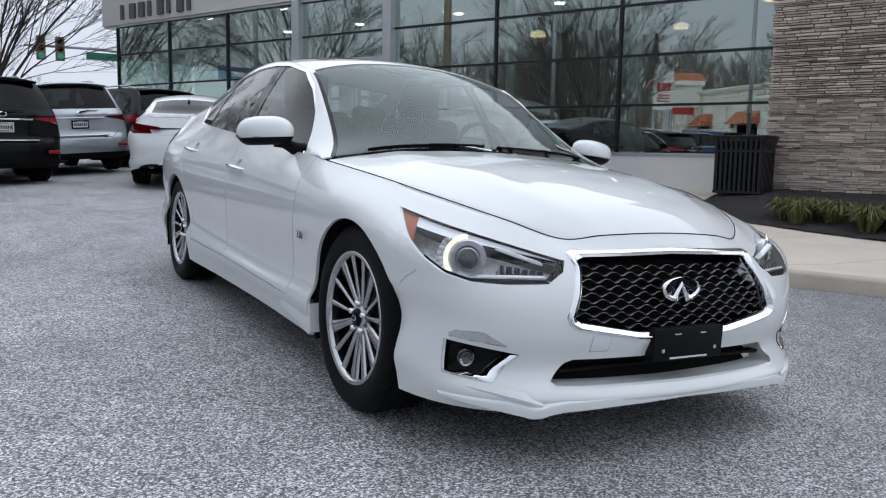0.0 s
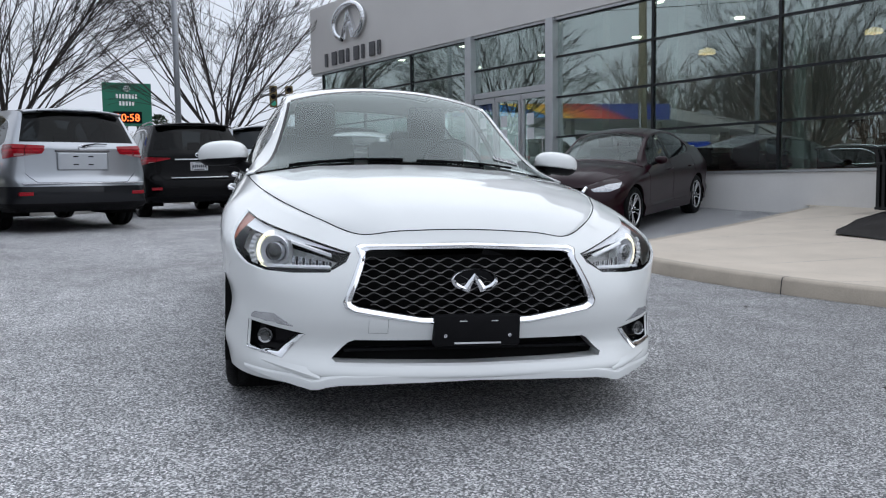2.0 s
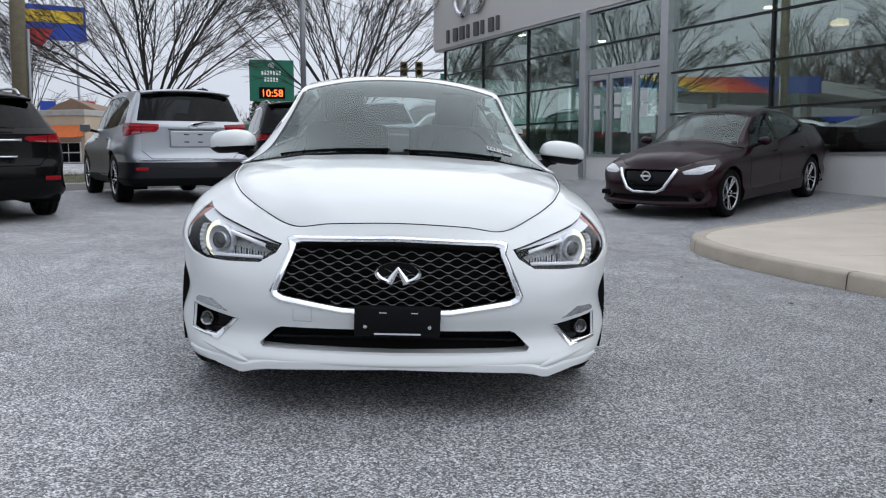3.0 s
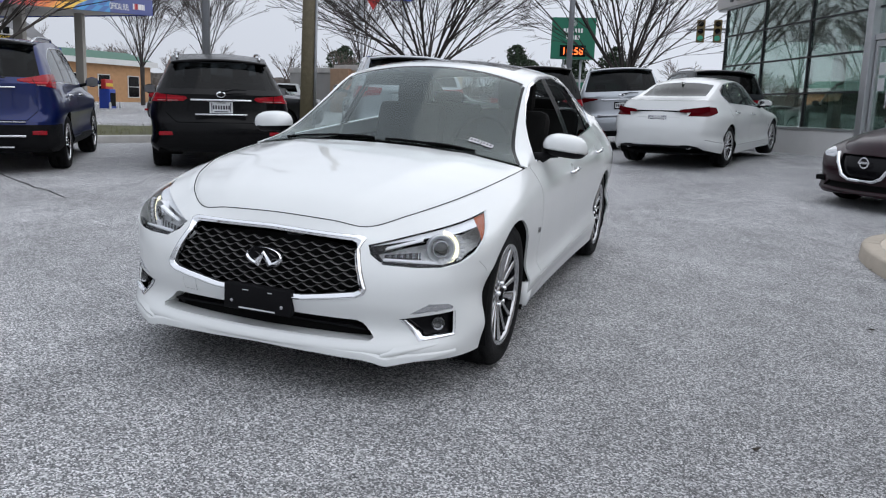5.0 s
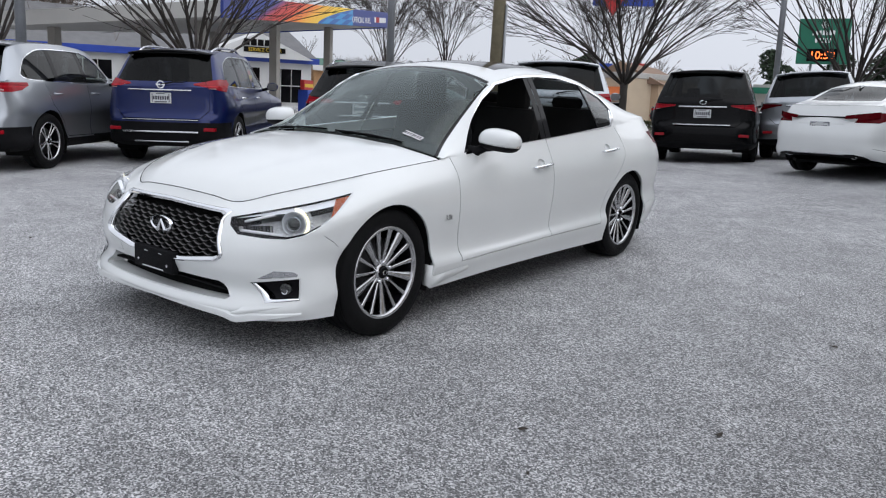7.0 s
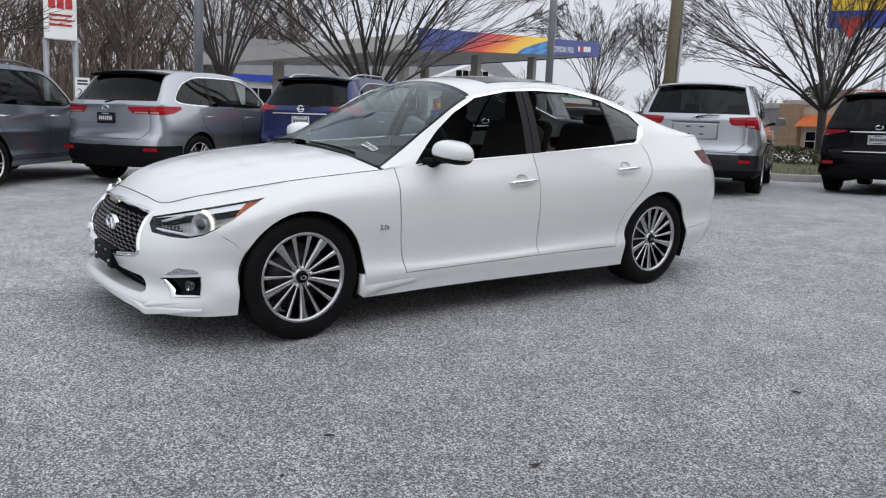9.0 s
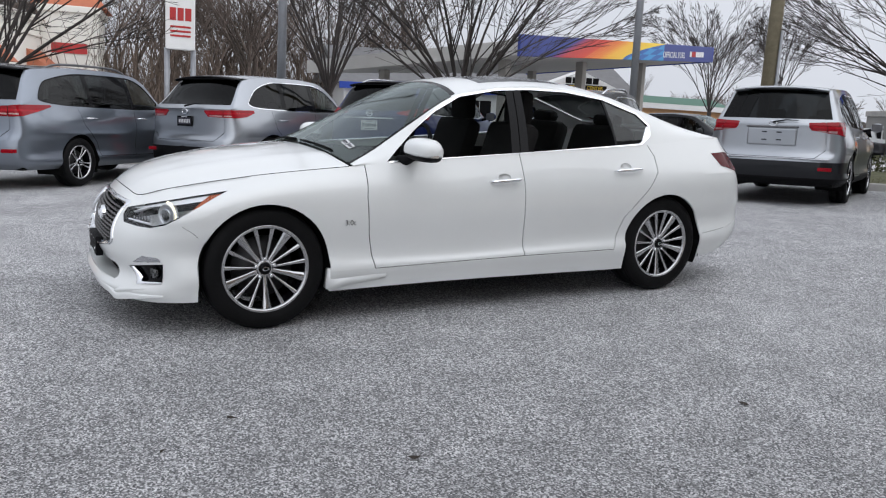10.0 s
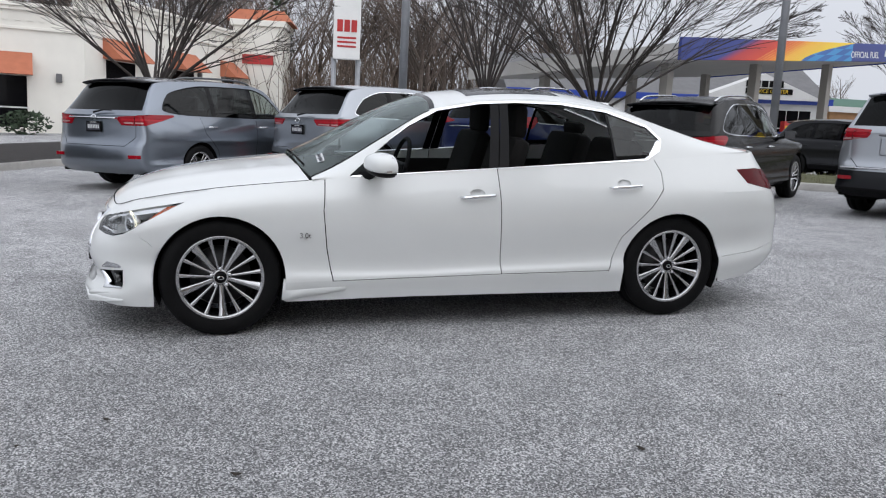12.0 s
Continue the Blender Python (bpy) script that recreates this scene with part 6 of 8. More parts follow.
def vary_islands(m, lo=0.75, hi=1.3, per_object=False):
    """Shifts a material's tone from piece to piece."""
    n, l = m.node_tree.nodes, m.node_tree.links
    b = n["Principled BSDF"]
    src = b.inputs["Base Color"].links[0].from_socket
    rnd = n.new("ShaderNodeObjectInfo" if per_object else "ShaderNodeNewGeometry")
    mr, sc = n.new("ShaderNodeMapRange"), n.new("ShaderNodeVectorMath")
    mr.inputs["To Min"].default_value, mr.inputs["To Max"].default_value = lo, hi
    sc.operation = "SCALE"
    l.new(rnd.outputs["Random" if per_object else "Random Per Island"], mr.inputs["Value"])
    l.new(src, sc.inputs[0])
    l.new(mr.outputs[0], sc.inputs["Scale"])
    l.new(sc.outputs[0], b.inputs["Base Color"])
    return m


def wall_part(name, x0, x1, y0, y1, z0, z1, material, parent=None, bevel=0.0, label="", kind="structure"):
    ob = part(name, boxed(x0, x1, y0, y1, z0, z1, bevel), material, parent, label)
    if parent is None:
        ob.matrix_basis = HALL
        tagged(ob, kind=kind)
    return ob


wall_part("wall_fascia", -0.53, 18.4, -0.10, 0.3, 3.86, 5.85, PANEL, label="warm grey metal fascia panel")
wall_part("wall_soffit", -0.5, 17.8, -0.06, 0.3, 3.80, 3.857, ALU)
wall_part("wall_sill", 0.0, 18.0, -0.06, 0.2, -1.0, 0.50, SILL, label="pale rendered sill wall")
wall_part("window_ledge", 0.0, 18.0, -0.09, 0.2, 0.503, 0.545, ALU)
wall_part("wall_back", -0.3, 26.0, 9.0, 9.3, -1, 5.8, PLASTER)
wall_part("wall_west", -0.3, -0.02, 0.32, 9.0, 3.0, 5.8, PANEL)
wall_part("wall_east", 25.7, 26.0, 0.3, 9.0, -1, 5.8, PLASTER)
wall_part("roof", -0.3, 26.0, 0.3, 9.3, 5.6, 5.8, PANEL)
wall_part("ceiling", 0.0, 25.7, 0.3, 9.0, 4.15, 4.25, PLASTER)
wall_part("floor", 0.0, 25.7, 0.2, 9.0, 0.05, 0.18, TILE)
wall_part("wall_inner", 17.5, 17.7, 2.2, 9.0, 0.18, 4.15, PLASTER)
wall_part("wall_inner", 9.0, 9.2, 5.2, 9.0, 0.18, 4.15, PLASTER)
BAYS = [0.035, 2.411, 4.772, 7.30, 10.023, 12.644, 15.198, 17.82]
RAILS_Z = [0.545, 1.35, 2.19, 3.04, 3.80]
for k, s in enumerate(BAYS[:-1]):
    if s in (7.30, 10.023):
        wall_part("column", s - 0.11, s + 0.11, -0.14, 0.12, 0.0, 3.86, ALU, bevel=0.01)
    else:
        wall_part("mullion", s - 0.024, s + 0.024, -0.02, 0.07, 0.55, 3.79, DARK_ALU)
for k, (a, b2) in enumerate(zip(BAYS, BAYS[1:])):
    win = holder(f"window_{k + 1}", HALL, "tall glazed bay with dark mullions", kind="structure")
    for z0, z1 in zip(RAILS_Z, RAILS_Z[1:]):
        if k == 3 and z1 < 2.6:
            continue
        part("pane", boxed(a + 0.04, b2 - 0.04, 0.02, 0.032, z0 + 0.02, z1 - 0.02), PANE, win)
        part("transom", boxed(a + 0.026, b2 - 0.026, -0.018, 0.06, z1 - 0.020, z1 + 0.020), DARK_ALU, win)
west = holder("window_8", HALL, "glazed end wall", kind="structure")
for y0 in (0.3, 2.6, 4.9):
    part("pane", boxed(-0.03, -0.018, y0, y0 + 2.2, 0.3, 3.0), PANE, west)
# entrance: a pair of glazed aluminium doors with a side light
for name, x0, x1 in (("door_1", 7.44, 8.14), ("door_2", 8.17, 9.02), ("door_3", 9.05, 9.89)):
    d = holder(name, HALL, "glazed aluminium entrance door", kind="structure")
    for a in ((x0, x0 + 0.07, 0.12, 2.36), (x1 - 0.07, x1, 0.12, 2.36), (x0 + 0.07, x1 - 0.07, 2.24, 2.36), (x0 + 0.07, x1 - 0.07, 0.12, 0.34)):
        part("door_frame", boxed(a[0], a[1], -0.03, 0.05, a[2], a[3], 0.004), ALU, d)
    part("pane", boxed(x0 + 0.07, x1 - 0.07, 0.0, 0.012, 0.34, 2.24), PANE, d)
    part("door_handle", tube([(x1 - 0.12, -0.07, 1.0), (x1 - 0.12, -0.07, 1.4)], 0.014, 8), SATIN, d)
    for q in range(2):
        part("notice", boxed(x0 + 0.16, x0 + 0.38, -0.008, -0.004, 1.35 + 0.32 * q, 1.6 + 0.32 * q), PLATE, d, "white paper notice")
wall_part("door_header", 7.42, 9.90, -0.05, 0.07, 2.38, 2.50, ALU)
# raised sign on the fascia: bars for letters, an oval for the emblem
sign = holder("wall_sign", HALL, "raised dark metal sign with oval emblem", "sign")
for k in range(8):
    part("sign_bar", boxed(0.45 + 0.42 * k, 0.45 + 0.42 * k + (0.11 if k in (0, 3, 5, 7) else 0.24), -0.17, -0.099, 3.97, 4.36, 0.008), SATIN_DARK, sign)
bm = bmesh.new()
for k in range(36):
    a, b2 = radians(-62 + 304 * k / 36), radians(-62 + 304 * (k + 1) / 36)
    add_tube(bm, [(1.9 + 0.82 * math.cos(t), -0.18, 5.10 + 0.50 * math.sin(t)) for t in (a, b2)], 0.09, 7, False)
part("emblem_ring", bm, CHROME, sign, "chrome oval emblem", 60)
bm = bmesh.new()
for s in (1, -1):
    add_prism(bm, [(1.9 + 0.03 * s, 5.46), (1.9 + 0.46 * s, 4.62), (1.9 + 0.17 * s, 4.62), (1.9, 5.06)], 0.1, lambda a, b, d: Vector((a, -0.21 + d, b)))
part("emblem_wedge", bm, CHROME, sign)

# stone wall: single ledger stones on a backing
backing = wall_part("wall_stone", 17.84, 26.0, -0.26, 0.3, -1.0, 7.2, mottled("mortar", (0.12, 0.10, 0.085), 0.95, 0, 0.2, 6, 60, 0.3), label="stacked tan ledger stone wall")
vary_islands(STONE, 0.66, 1.3)
STONE_PART = vary_islands(mottled("tan_ledger_stone_single", (0.54, 0.455, 0.395), 0.9, 0, 0.28, 5, 70, 0.6), 0.66, 1.3, True)
rng = random.Random(3)
kinds = []
for k in range(10):
    bm = boxed(0, 1, -1, 0.05, 0, 1)
    bmesh.ops.bevel(bm, geom=bm.edges[:], offset=0.05, segments=1, affect="EDGES")
    for v in bm.verts:
        if v.co.y < -0.5:
            v.co += Vector((0, rng.uniform(-0.25, 0.2), rng.uniform(-0.05, 0.05)))
    me = bpy.data.meshes.new("ledger_stone")
    bm.to_mesh(me)
    bm.free()
    me.materials.append(STONE_PART)
    kinds.append(me)
z, singles = 0.0, 0
stone_verts, stone_faces = [], []
while z < 6.9:
    h = rng.choice((0.024, 0.03, 0.038, 0.05))
    x = 17.80 + rng.uniform(-0.04, 0.03)
    while x < 23.5:
        wd = rng.uniform(0.10, 0.36)
        dep = rng.uniform(0.012, 0.05)
        if x < 19.57 and 0.0 < z < 2.05 and singles < 300:
            ob = new("ledger_stone", kinds[rng.randrange(10)])
            ob.parent = backing
            ob.matrix_basis = Matrix.Translation((x, -0.262, z)) @ Matrix.Diagonal((wd - 0.006, dep, h - 0.005, 1))
            singles += 1
        else:
            o = len(stone_verts)
            x1, z1, y1 = x + wd - 0.006, z + h - 0.005, -0.262 - dep
            j = [rng.uniform(-0.008, 0.008) for _ in range(4)]
            stone_verts += [(x, -0.25, z), (x1, -0.25, z), (x1, -0.25, z1), (x, -0.25, z1), (x + 0.006, y1 + j[0], z + 0.006), (x1 - 0.006, y1 + j[1], z + 0.006), (x1 - 0.006, y1 + j[2], z1 - 0.006), (x + 0.006, y1 + j[3], z1 - 0.006)]
            stone_faces += [tuple(o + q for q in f) for f in ((4, 5, 6, 7), (0, 1, 5, 4), (1, 2, 6, 5), (2, 3, 7, 6), (3, 0, 4, 7))]
        x += wd
    z += h
me = bpy.data.meshes.new("ledger_stones")
me.from_pydata(stone_verts, [], stone_faces)
me.materials.append(STONE)
ob = new("ledger_stones", me)
ob.parent = backing
tagged(ob, kind="stuff")
# side return of the stone wall
wall_part("trim", 17.805, 17.838, -0.25, 0.0, -0.5, 6.0, STONE)

# things in the showroom
LAMP_WARM = glow("pendant_glow", (1.0, 0.72, 0.40), 1.1)
LAMP_COOL = glow("downlight_glow", (1.0, 0.90, 0.74), 9.0)
for x, y, z in ((12.3, 2.2, 3.0), (16.9, 3.0, 3.45), (14.6, 4.5, 3.3)):
    lamp = holder("pendant_lamp", HALL @ Matrix.Translation((x, y, z)), "warm glowing pendant lamp under the ceiling", "lamp", "pendant lamps")
    part("shade", add_lathe(bmesh.new(), [(0, 0.17), (0.08, 0.16), (0.12, 0.05), (0.13, 0.01)], 20, "z"), LAMP_WARM, lamp, smooth=50)
    part("cord", tube([(0, 0, 0.12), (0, 0, 4.15 - z)], 0.008, 6), PLASTIC, lamp)
for x in (2, 5, 8.5, 11.5, 14, 16.5):
    for y in (1.6, 4.6):
        lamp = part("ceiling_light", add_lathe(bmesh.new(), [(0, 0.0005), (0, 0.11), (0.02, 0.12), (0.03, 0.12)], 20, "z"), LAMP_COOL, None, at=HALL @ Matrix.Translation((x, y, 4.118)))
        tagged(lamp, "round recessed ceiling light in showroom", "lamp", "ceiling lights")
for x, y in ((15.1, 0.9), (12.5, 0.9), (4.6, 0.9), (10.5, 1.0)):
    ob = part("column", boxed(x - 0.11, x + 0.11, y - 0.11, y + 0.11, 0.18, 4.15, 0.01), PLASTER, None)
    ob.matrix_basis = HALL
    tagged(ob, "white square column inside", kind="structure")
WOOD = mottled("desk_walnut", (0.075, 0.045, 0.03), 0.4, 0, 0.25, 6, 80, 0.1)
for x, y in ((15.9, 1.6), (13.4, 1.9), (16.6, 3.8)):
    desk = holder("office_desk", HALL @ Matrix.Translation((x, y, 0.18)), "dark wood office desk behind the glass", "desk", "showroom desks")
    part("desktop", boxed(-0.75, 0.75, -0.38, 0.38, 0.70, 0.745, 0.008), WOOD, desk)
    part("modesty_panel", boxed(-0.70, 0.70, -0.30, -0.27, 0.1, 0.70), WOOD, desk)
    for sx in (-0.70, 0.68):
        part("side_panel", boxed(sx, sx + 0.03, -0.34, 0.34, 0.0, 0.70), WOOD, desk)
    mon = holder("computer_monitor", HALL @ Matrix.Translation((x - 0.1, y + 0.05, 0.18 + 0.746)), "black computer monitor on a stand", "monitor", "showroom monitors")
    part("screen", boxed(-0.26, 0.26, -0.02, 0.02, 0.14, 0.47, 0.008), GLOSS_BLACK, mon)
    part("stand", boxed(-0.03, 0.03, 0.0, 0.03, 0.0, 0.16, 0.004), PLASTIC, mon)
    part("base", boxed(-0.12, 0.12, -0.09, 0.09, 0.0, 0.014, 0.004), PLASTIC, mon)


def office_chair(x, y, turn):
    ch = holder("office_chair", HALL @ pose(x, y, 0.18, 0, 0, turn), "black cantilever chair with bright tube frame", "chair", "showroom chairs")
    part("seat", boxed(-0.24, 0.24, -0.23, 0.23, 0.43, 0.49, 0.02), CLOTH, ch)
    part("backrest", boxed(-0.23, 0.23, 0.22, 0.27, 0.52, 0.92, 0.02), CLOTH, ch)
    for s in (-0.25, 0.25):
        part("frame_tube", tube([(s, 0.26, 0.85), (s, 0.25, 0.46), (s, -0.22, 0.44), (s, -0.26, 0.02), (s, 0.25, 0.015)], 0.013, 6), CHROME, ch, smooth=60)
        part("armrest", tube([(s, 0.24, 0.66), (s, -0.15, 0.66), (s, -0.2, 0.45)], 0.013, 6), CHROME, ch, smooth=60)


for x, y, t in ((14.1, 0.9, 200), (14.8, 1.0, 160), (16.6, 1.0, 190), (17.1, 1.4, 150), (12.2, 1.5, 170), (13.0, 1.1, 200)):
    office_chair(x, y, t)

# slatted litter bin on the bed
bin_at = CORNER + ALONG * 17.62 - INTO * 0.78
can = holder("litter_bin", Matrix.Translation((bin_at.x, bin_at.y, walk_z(bin_at.x, bin_at.y) + 0.06)) @ LEVEL @ Matrix.Rotation(math.atan2(ALONG.y, ALONG.x), 4, "Z"), "dark square slatted steel litter bin on mulch", "litter bin")
SLAT = mottled("black_powder_coat", (0.012, 0.013, 0.014), 0.45, 0.2, 0.2, 8, 160, 0.1)
for face in range(4):
    turn = Matrix.Rotation(math.pi / 2 * face, 4, "Z")
    for k in range(10):
        x = -0.315 + 0.07 * k
        bm = bmesh.new()
        add_grid(bm, [[(x * f - 0.019, -y, z), (x * f - 0.019, -y - 0.010, z), (x * f + 0.019, -y - 0.010, z), (x * f + 0.019, -y, z)] for f, y, z in ((1.0, 0.335, 0.03), (1.0, 0.335, 0.66), (1.02, 0.345, 0.74), (1.09, 0.375, 0.86))])
        part("slat", bm, SLAT, can, at=turn)
    for z, y in ((0.05, 0.348), (0.655, 0.348)):
        part("band", boxed(-0.35, 0.35, -y - 0.006, -y, z - 0.018, z + 0.018, 0.003), SLAT, can, at=turn)
    part("rim", boxed(-0.40, 0.40, -0.40, -0.355, 0.86, 0.885, 0.008), SLAT, can, at=turn)
part("liner", boxed(-0.315, 0.315, -0.315, 0.315, 0.02, 0.80, 0.02), DEEP, can)

# low evergreen tufts on the mulch
BLADE = vary_islands(mottled("liriope_blade", (0.12, 0.12, 0.035), 0.7, 0, 0.3, 20, 60, 0.0), 0.5, 1.5)
rng = random.Random(11)
vs, fs = [], []
for k in range(26):
    c = CORNER + ALONG * (18.75 + 0.17 * k + rng.uniform(-0.1, 0.1)) - INTO * (2.95 + 0.04 * k + rng.uniform(-0.28, 0.22))
    zb = walk_z(c.x, c.y) + 0.03
    for _ in range(190):
        a, le, lean = rng.uniform(0, 6.283), rng.uniform(0.24, 0.46), rng.uniform(0.2, 1.0)
        d, w2 = Vector((math.cos(a), math.sin(a), 0)), 0.007
        sd = Vector((-d.y, d.x, 0)) * w2
        p0 = Vector((c.x, c.y, zb)) + d * rng.uniform(0, 0.09)
        pts = [p0, p0 + d * le * 0.35 * lean + Vector((0, 0, le * 0.62)), p0 + d * le * 0.95 * lean + Vector((0, 0, le * (0.85 - 0.55 * lean)))]
        o = len(vs)
        vs += [pts[0] - sd, pts[0] + sd, pts[1] + sd, pts[1] - sd, pts[2]]
        fs += [(o, o + 1, o + 2, o + 3), (o + 3, o + 2, o + 4)]
me = bpy.data.meshes.new("grass_tufts")
me.from_pydata(vs, [], fs)
me.materials.append(BLADE)
tagged(new("grass_tufts", me), "yellow-green evergreen grass tufts on mulch", "grass", kind="stuff")

# ---- trees ----
BARK = mottled("grey_brown_bark", (0.036, 0.030, 0.027), 0.9, 0, 0.35, 6, 60, 0.6)
TWIG = vary_islands(mottled("bare_twigs", (0.034, 0.028, 0.026), 0.9, 0, 0.3, 6, 60, 0.0), 0.7, 1.5)


def limbs(rng, start, aim, length, radius, depth, out, split=3, spread=0.55, lift=0.25):
    """Grows one arching limb and those on it, as bars with their radii."""
    p, d = start.copy(), aim.normalized()
    steps = (3, 4, 5, 6)[depth]
    level = Vector((d.x, d.y, 0))
    level = level.normalized() if level.length > 0.05 else Vector((1, 0, 0))
    for k in range(steps):
        d = (d + Vector((rng.uniform(-1, 1), rng.uniform(-1, 1), rng.uniform(-1, 1))) * 0.085 + level * 0.05 + Vector((0, 0, lift * 0.10))).normalized()
        q = p + d * length / steps
        r0, r1 = radius * (1 - 0.72 * k / steps), radius * (1 - 0.72 * (k + 1) / steps)
        out.append((p, q, r0, r1, depth))
        if depth > 0 and k > 0:
            for _ in range(1 if rng.random() < 0.48 else split - 1):
                side = Vector((rng.uniform(-1, 1), rng.uniform(-1, 1), rng.uniform(-0.4, 0.6)))
                side = (side - d * side.dot(d)).normalized()
                limbs(rng, p.lerp(q, rng.random()), d + side * rng.uniform(0.55, 1.0) * spread, length * (1.05 - k / steps) * rng.uniform(0.55, 0.9), max(0.005, r1 * 0.66), depth - 1, out, split, spread, lift)
        p = q


def bars_mesh(name, bars, thin=3, thick=6, least=0.0):
    vs, fs = [], []
    for p, q, r0, r1, depth in bars:
        n = thick if r0 > 0.03 else thin
        d = (q - p).normalized()
        s = d.cross(Vector((0, 0, 1)) if abs(d.z) < 0.9 else Vector((0, 1, 0))).normalized()
        u = s.cross(d)
        o = len(vs)
        for c, r in ((p, max(r0, least)), (q, max(r1, least))):
            for k in range(n):
                a = 2 * math.pi * k / n
                vs.append(c + (s * math.cos(a) + u * math.sin(a)) * r)
        fs += [(o + k, o + (k + 1) % n, o + n + (k + 1) % n, o + n + k) for k in range(n)]
    me = bpy.data.meshes.new(name)
    me.from_pydata(vs, [], fs)
    return me


def bare_tree(seed, x, y, height, stems, fork, label, reach=0.62, depth=3, split=3, least=0.0055):
    """A leafless tree: a short trunk that opens into many rising limbs."""
    rng = random.Random(seed)
    tree = holder("bare_tree", Matrix.Translation((x, y, ground_z(x, y))) @ LEVEL, label, "tree", "bare trees")
    r = 0.013 * height + 0.03
    bm = bmesh.new()
    add_tube(bm, [(0, 0, -0.15), (0, 0, 0.05), (0.02, 0.01, fork * 0.5), (0, 0.03, fork)], [r * 1.5, r * 1.15, r * 0.95, r * 1.05], 14)
    for v in bm.verts:
        v.co += Vector((math.sin(v.co.z * 7), math.cos(v.co.z * 5), 0)) * 0.015
    part("trunk", bm, BARK, tree, smooth=60)
    out = []
    for k in range(stems):
        a = 2 * math.pi * k / stems + rng.uniform(-0.25, 0.25)
        lean = (0.18 + 0.82 * ((k * 0.618) % 1.0)) * reach
        limbs(rng, Vector((0, 0.02, fork - 0.12)), Vector((math.cos(a) * lean, math.sin(a) * lean, 1)), (height - fork) * rng.uniform(0.95, 1.25), r * rng.uniform(0.29, 0.44), depth, out, split)
    me = bars_mesh("crown", out, least=least)
    me.materials.append(TWIG)
    crown = new("crown", me)
    crown.parent = tree
    return tree


bare_tree(1, -13.1, 7.8, 6.4, 17, 1.5, "spreading leafless tree behind the parked cars", 1.5)
bare_tree(2, -15.5, -2.7, 6.2, 15, 1.6, "leafless tree with fine upright twigs", 1.15)
bare_tree(3, -28.0, 10.0, 9.5, 14, 2.0, "tall leafless tree by the road", 0.6)
bare_tree(4, -1.6, 23.6, 7.2, 15, 1.7, "leafless vase-shaped tree near the bank sign", 1.15)
bare_tree(5, -6.9, 18.4, 6.4, 16, 1.7, "leafless vase-shaped tree on the grass island", 1.45)
bare_tree(6, -35.8, 41.1, 8.6, 9, 2.6, "leafless rounded tree beyond the filling station", 0.75, 3, 3, 0.010)
bare_tree(7, -33.7, 45.5, 8.8, 8, 3.0, "leafless narrow tree beyond the filling station", 0.5, 3, 3, 0.010)
bare_tree(8, -29.0, 62.0, 10.0, 8, 3.0, "leafless thin tree beyond the road", 0.5, 3, 3, 0.012)

# far woods, one sheet of many leafless trees with evergreens among them
rng = random.Random(21)
out = []
spots = [(rng.uniform(-75, -52), rng.uniform(-34, 30), rng.uniform(9, 15)) for _ in range(130)] + [(rng.uniform(-90, -60), rng.uniform(40, 90), rng.uniform(5, 9)) for _ in range(18)]
spots += [(rng.uniform(-40, 6), rng.uniform(84, 112), rng.uniform(5, 9)) for _ in range(18)]
spots += [(rng.uniform(-80, -34), rng.uniform(72, 104), rng.uniform(5.5, 8.5)) for _ in range(26)]
# unseen trees behind the camera, added to be mirrored in glass and chrome
spots += [(x, y, rng.uniform(8, 13)) for x, y in ((-34, -40), (-24, -58), (-9, -62), (6, -60), (21, -62), (34, -50), (44, -42), (-42, -30))]
for x, y, h in spots:
    tree_bars = []
    base = Vector((x, y, ground_z(x, y) - 0.3))
    tree_bars.append((base, base + Vector((rng.uniform(-0.3, 0.3), rng.uniform(-0.3, 0.3), h * 0.45)), 0.17, 0.12, 3))
    for k in range(5):
        a = rng.uniform(0, 6.283)
        limbs(rng, base + Vector((0, 0, h * rng.uniform(0.25, 0.45))), Vector((math.cos(a) * 0.5, math.sin(a) * 0.5, 1)), h * rng.uniform(0.4, 0.6), 0.08, 2, tree_bars, 3, 0.6)
    out += tree_bars
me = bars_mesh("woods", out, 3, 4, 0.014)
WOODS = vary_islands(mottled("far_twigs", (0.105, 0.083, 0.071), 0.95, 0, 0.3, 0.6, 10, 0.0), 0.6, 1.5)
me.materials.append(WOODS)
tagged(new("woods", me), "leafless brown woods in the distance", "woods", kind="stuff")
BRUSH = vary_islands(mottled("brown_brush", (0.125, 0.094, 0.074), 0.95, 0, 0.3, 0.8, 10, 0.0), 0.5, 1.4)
NEEDLES = vary_islands(mottled("evergreen_needles", (0.030, 0.048, 0.026), 0.9, 0, 0.3, 1, 10, 0.0), 0.5, 1.6)


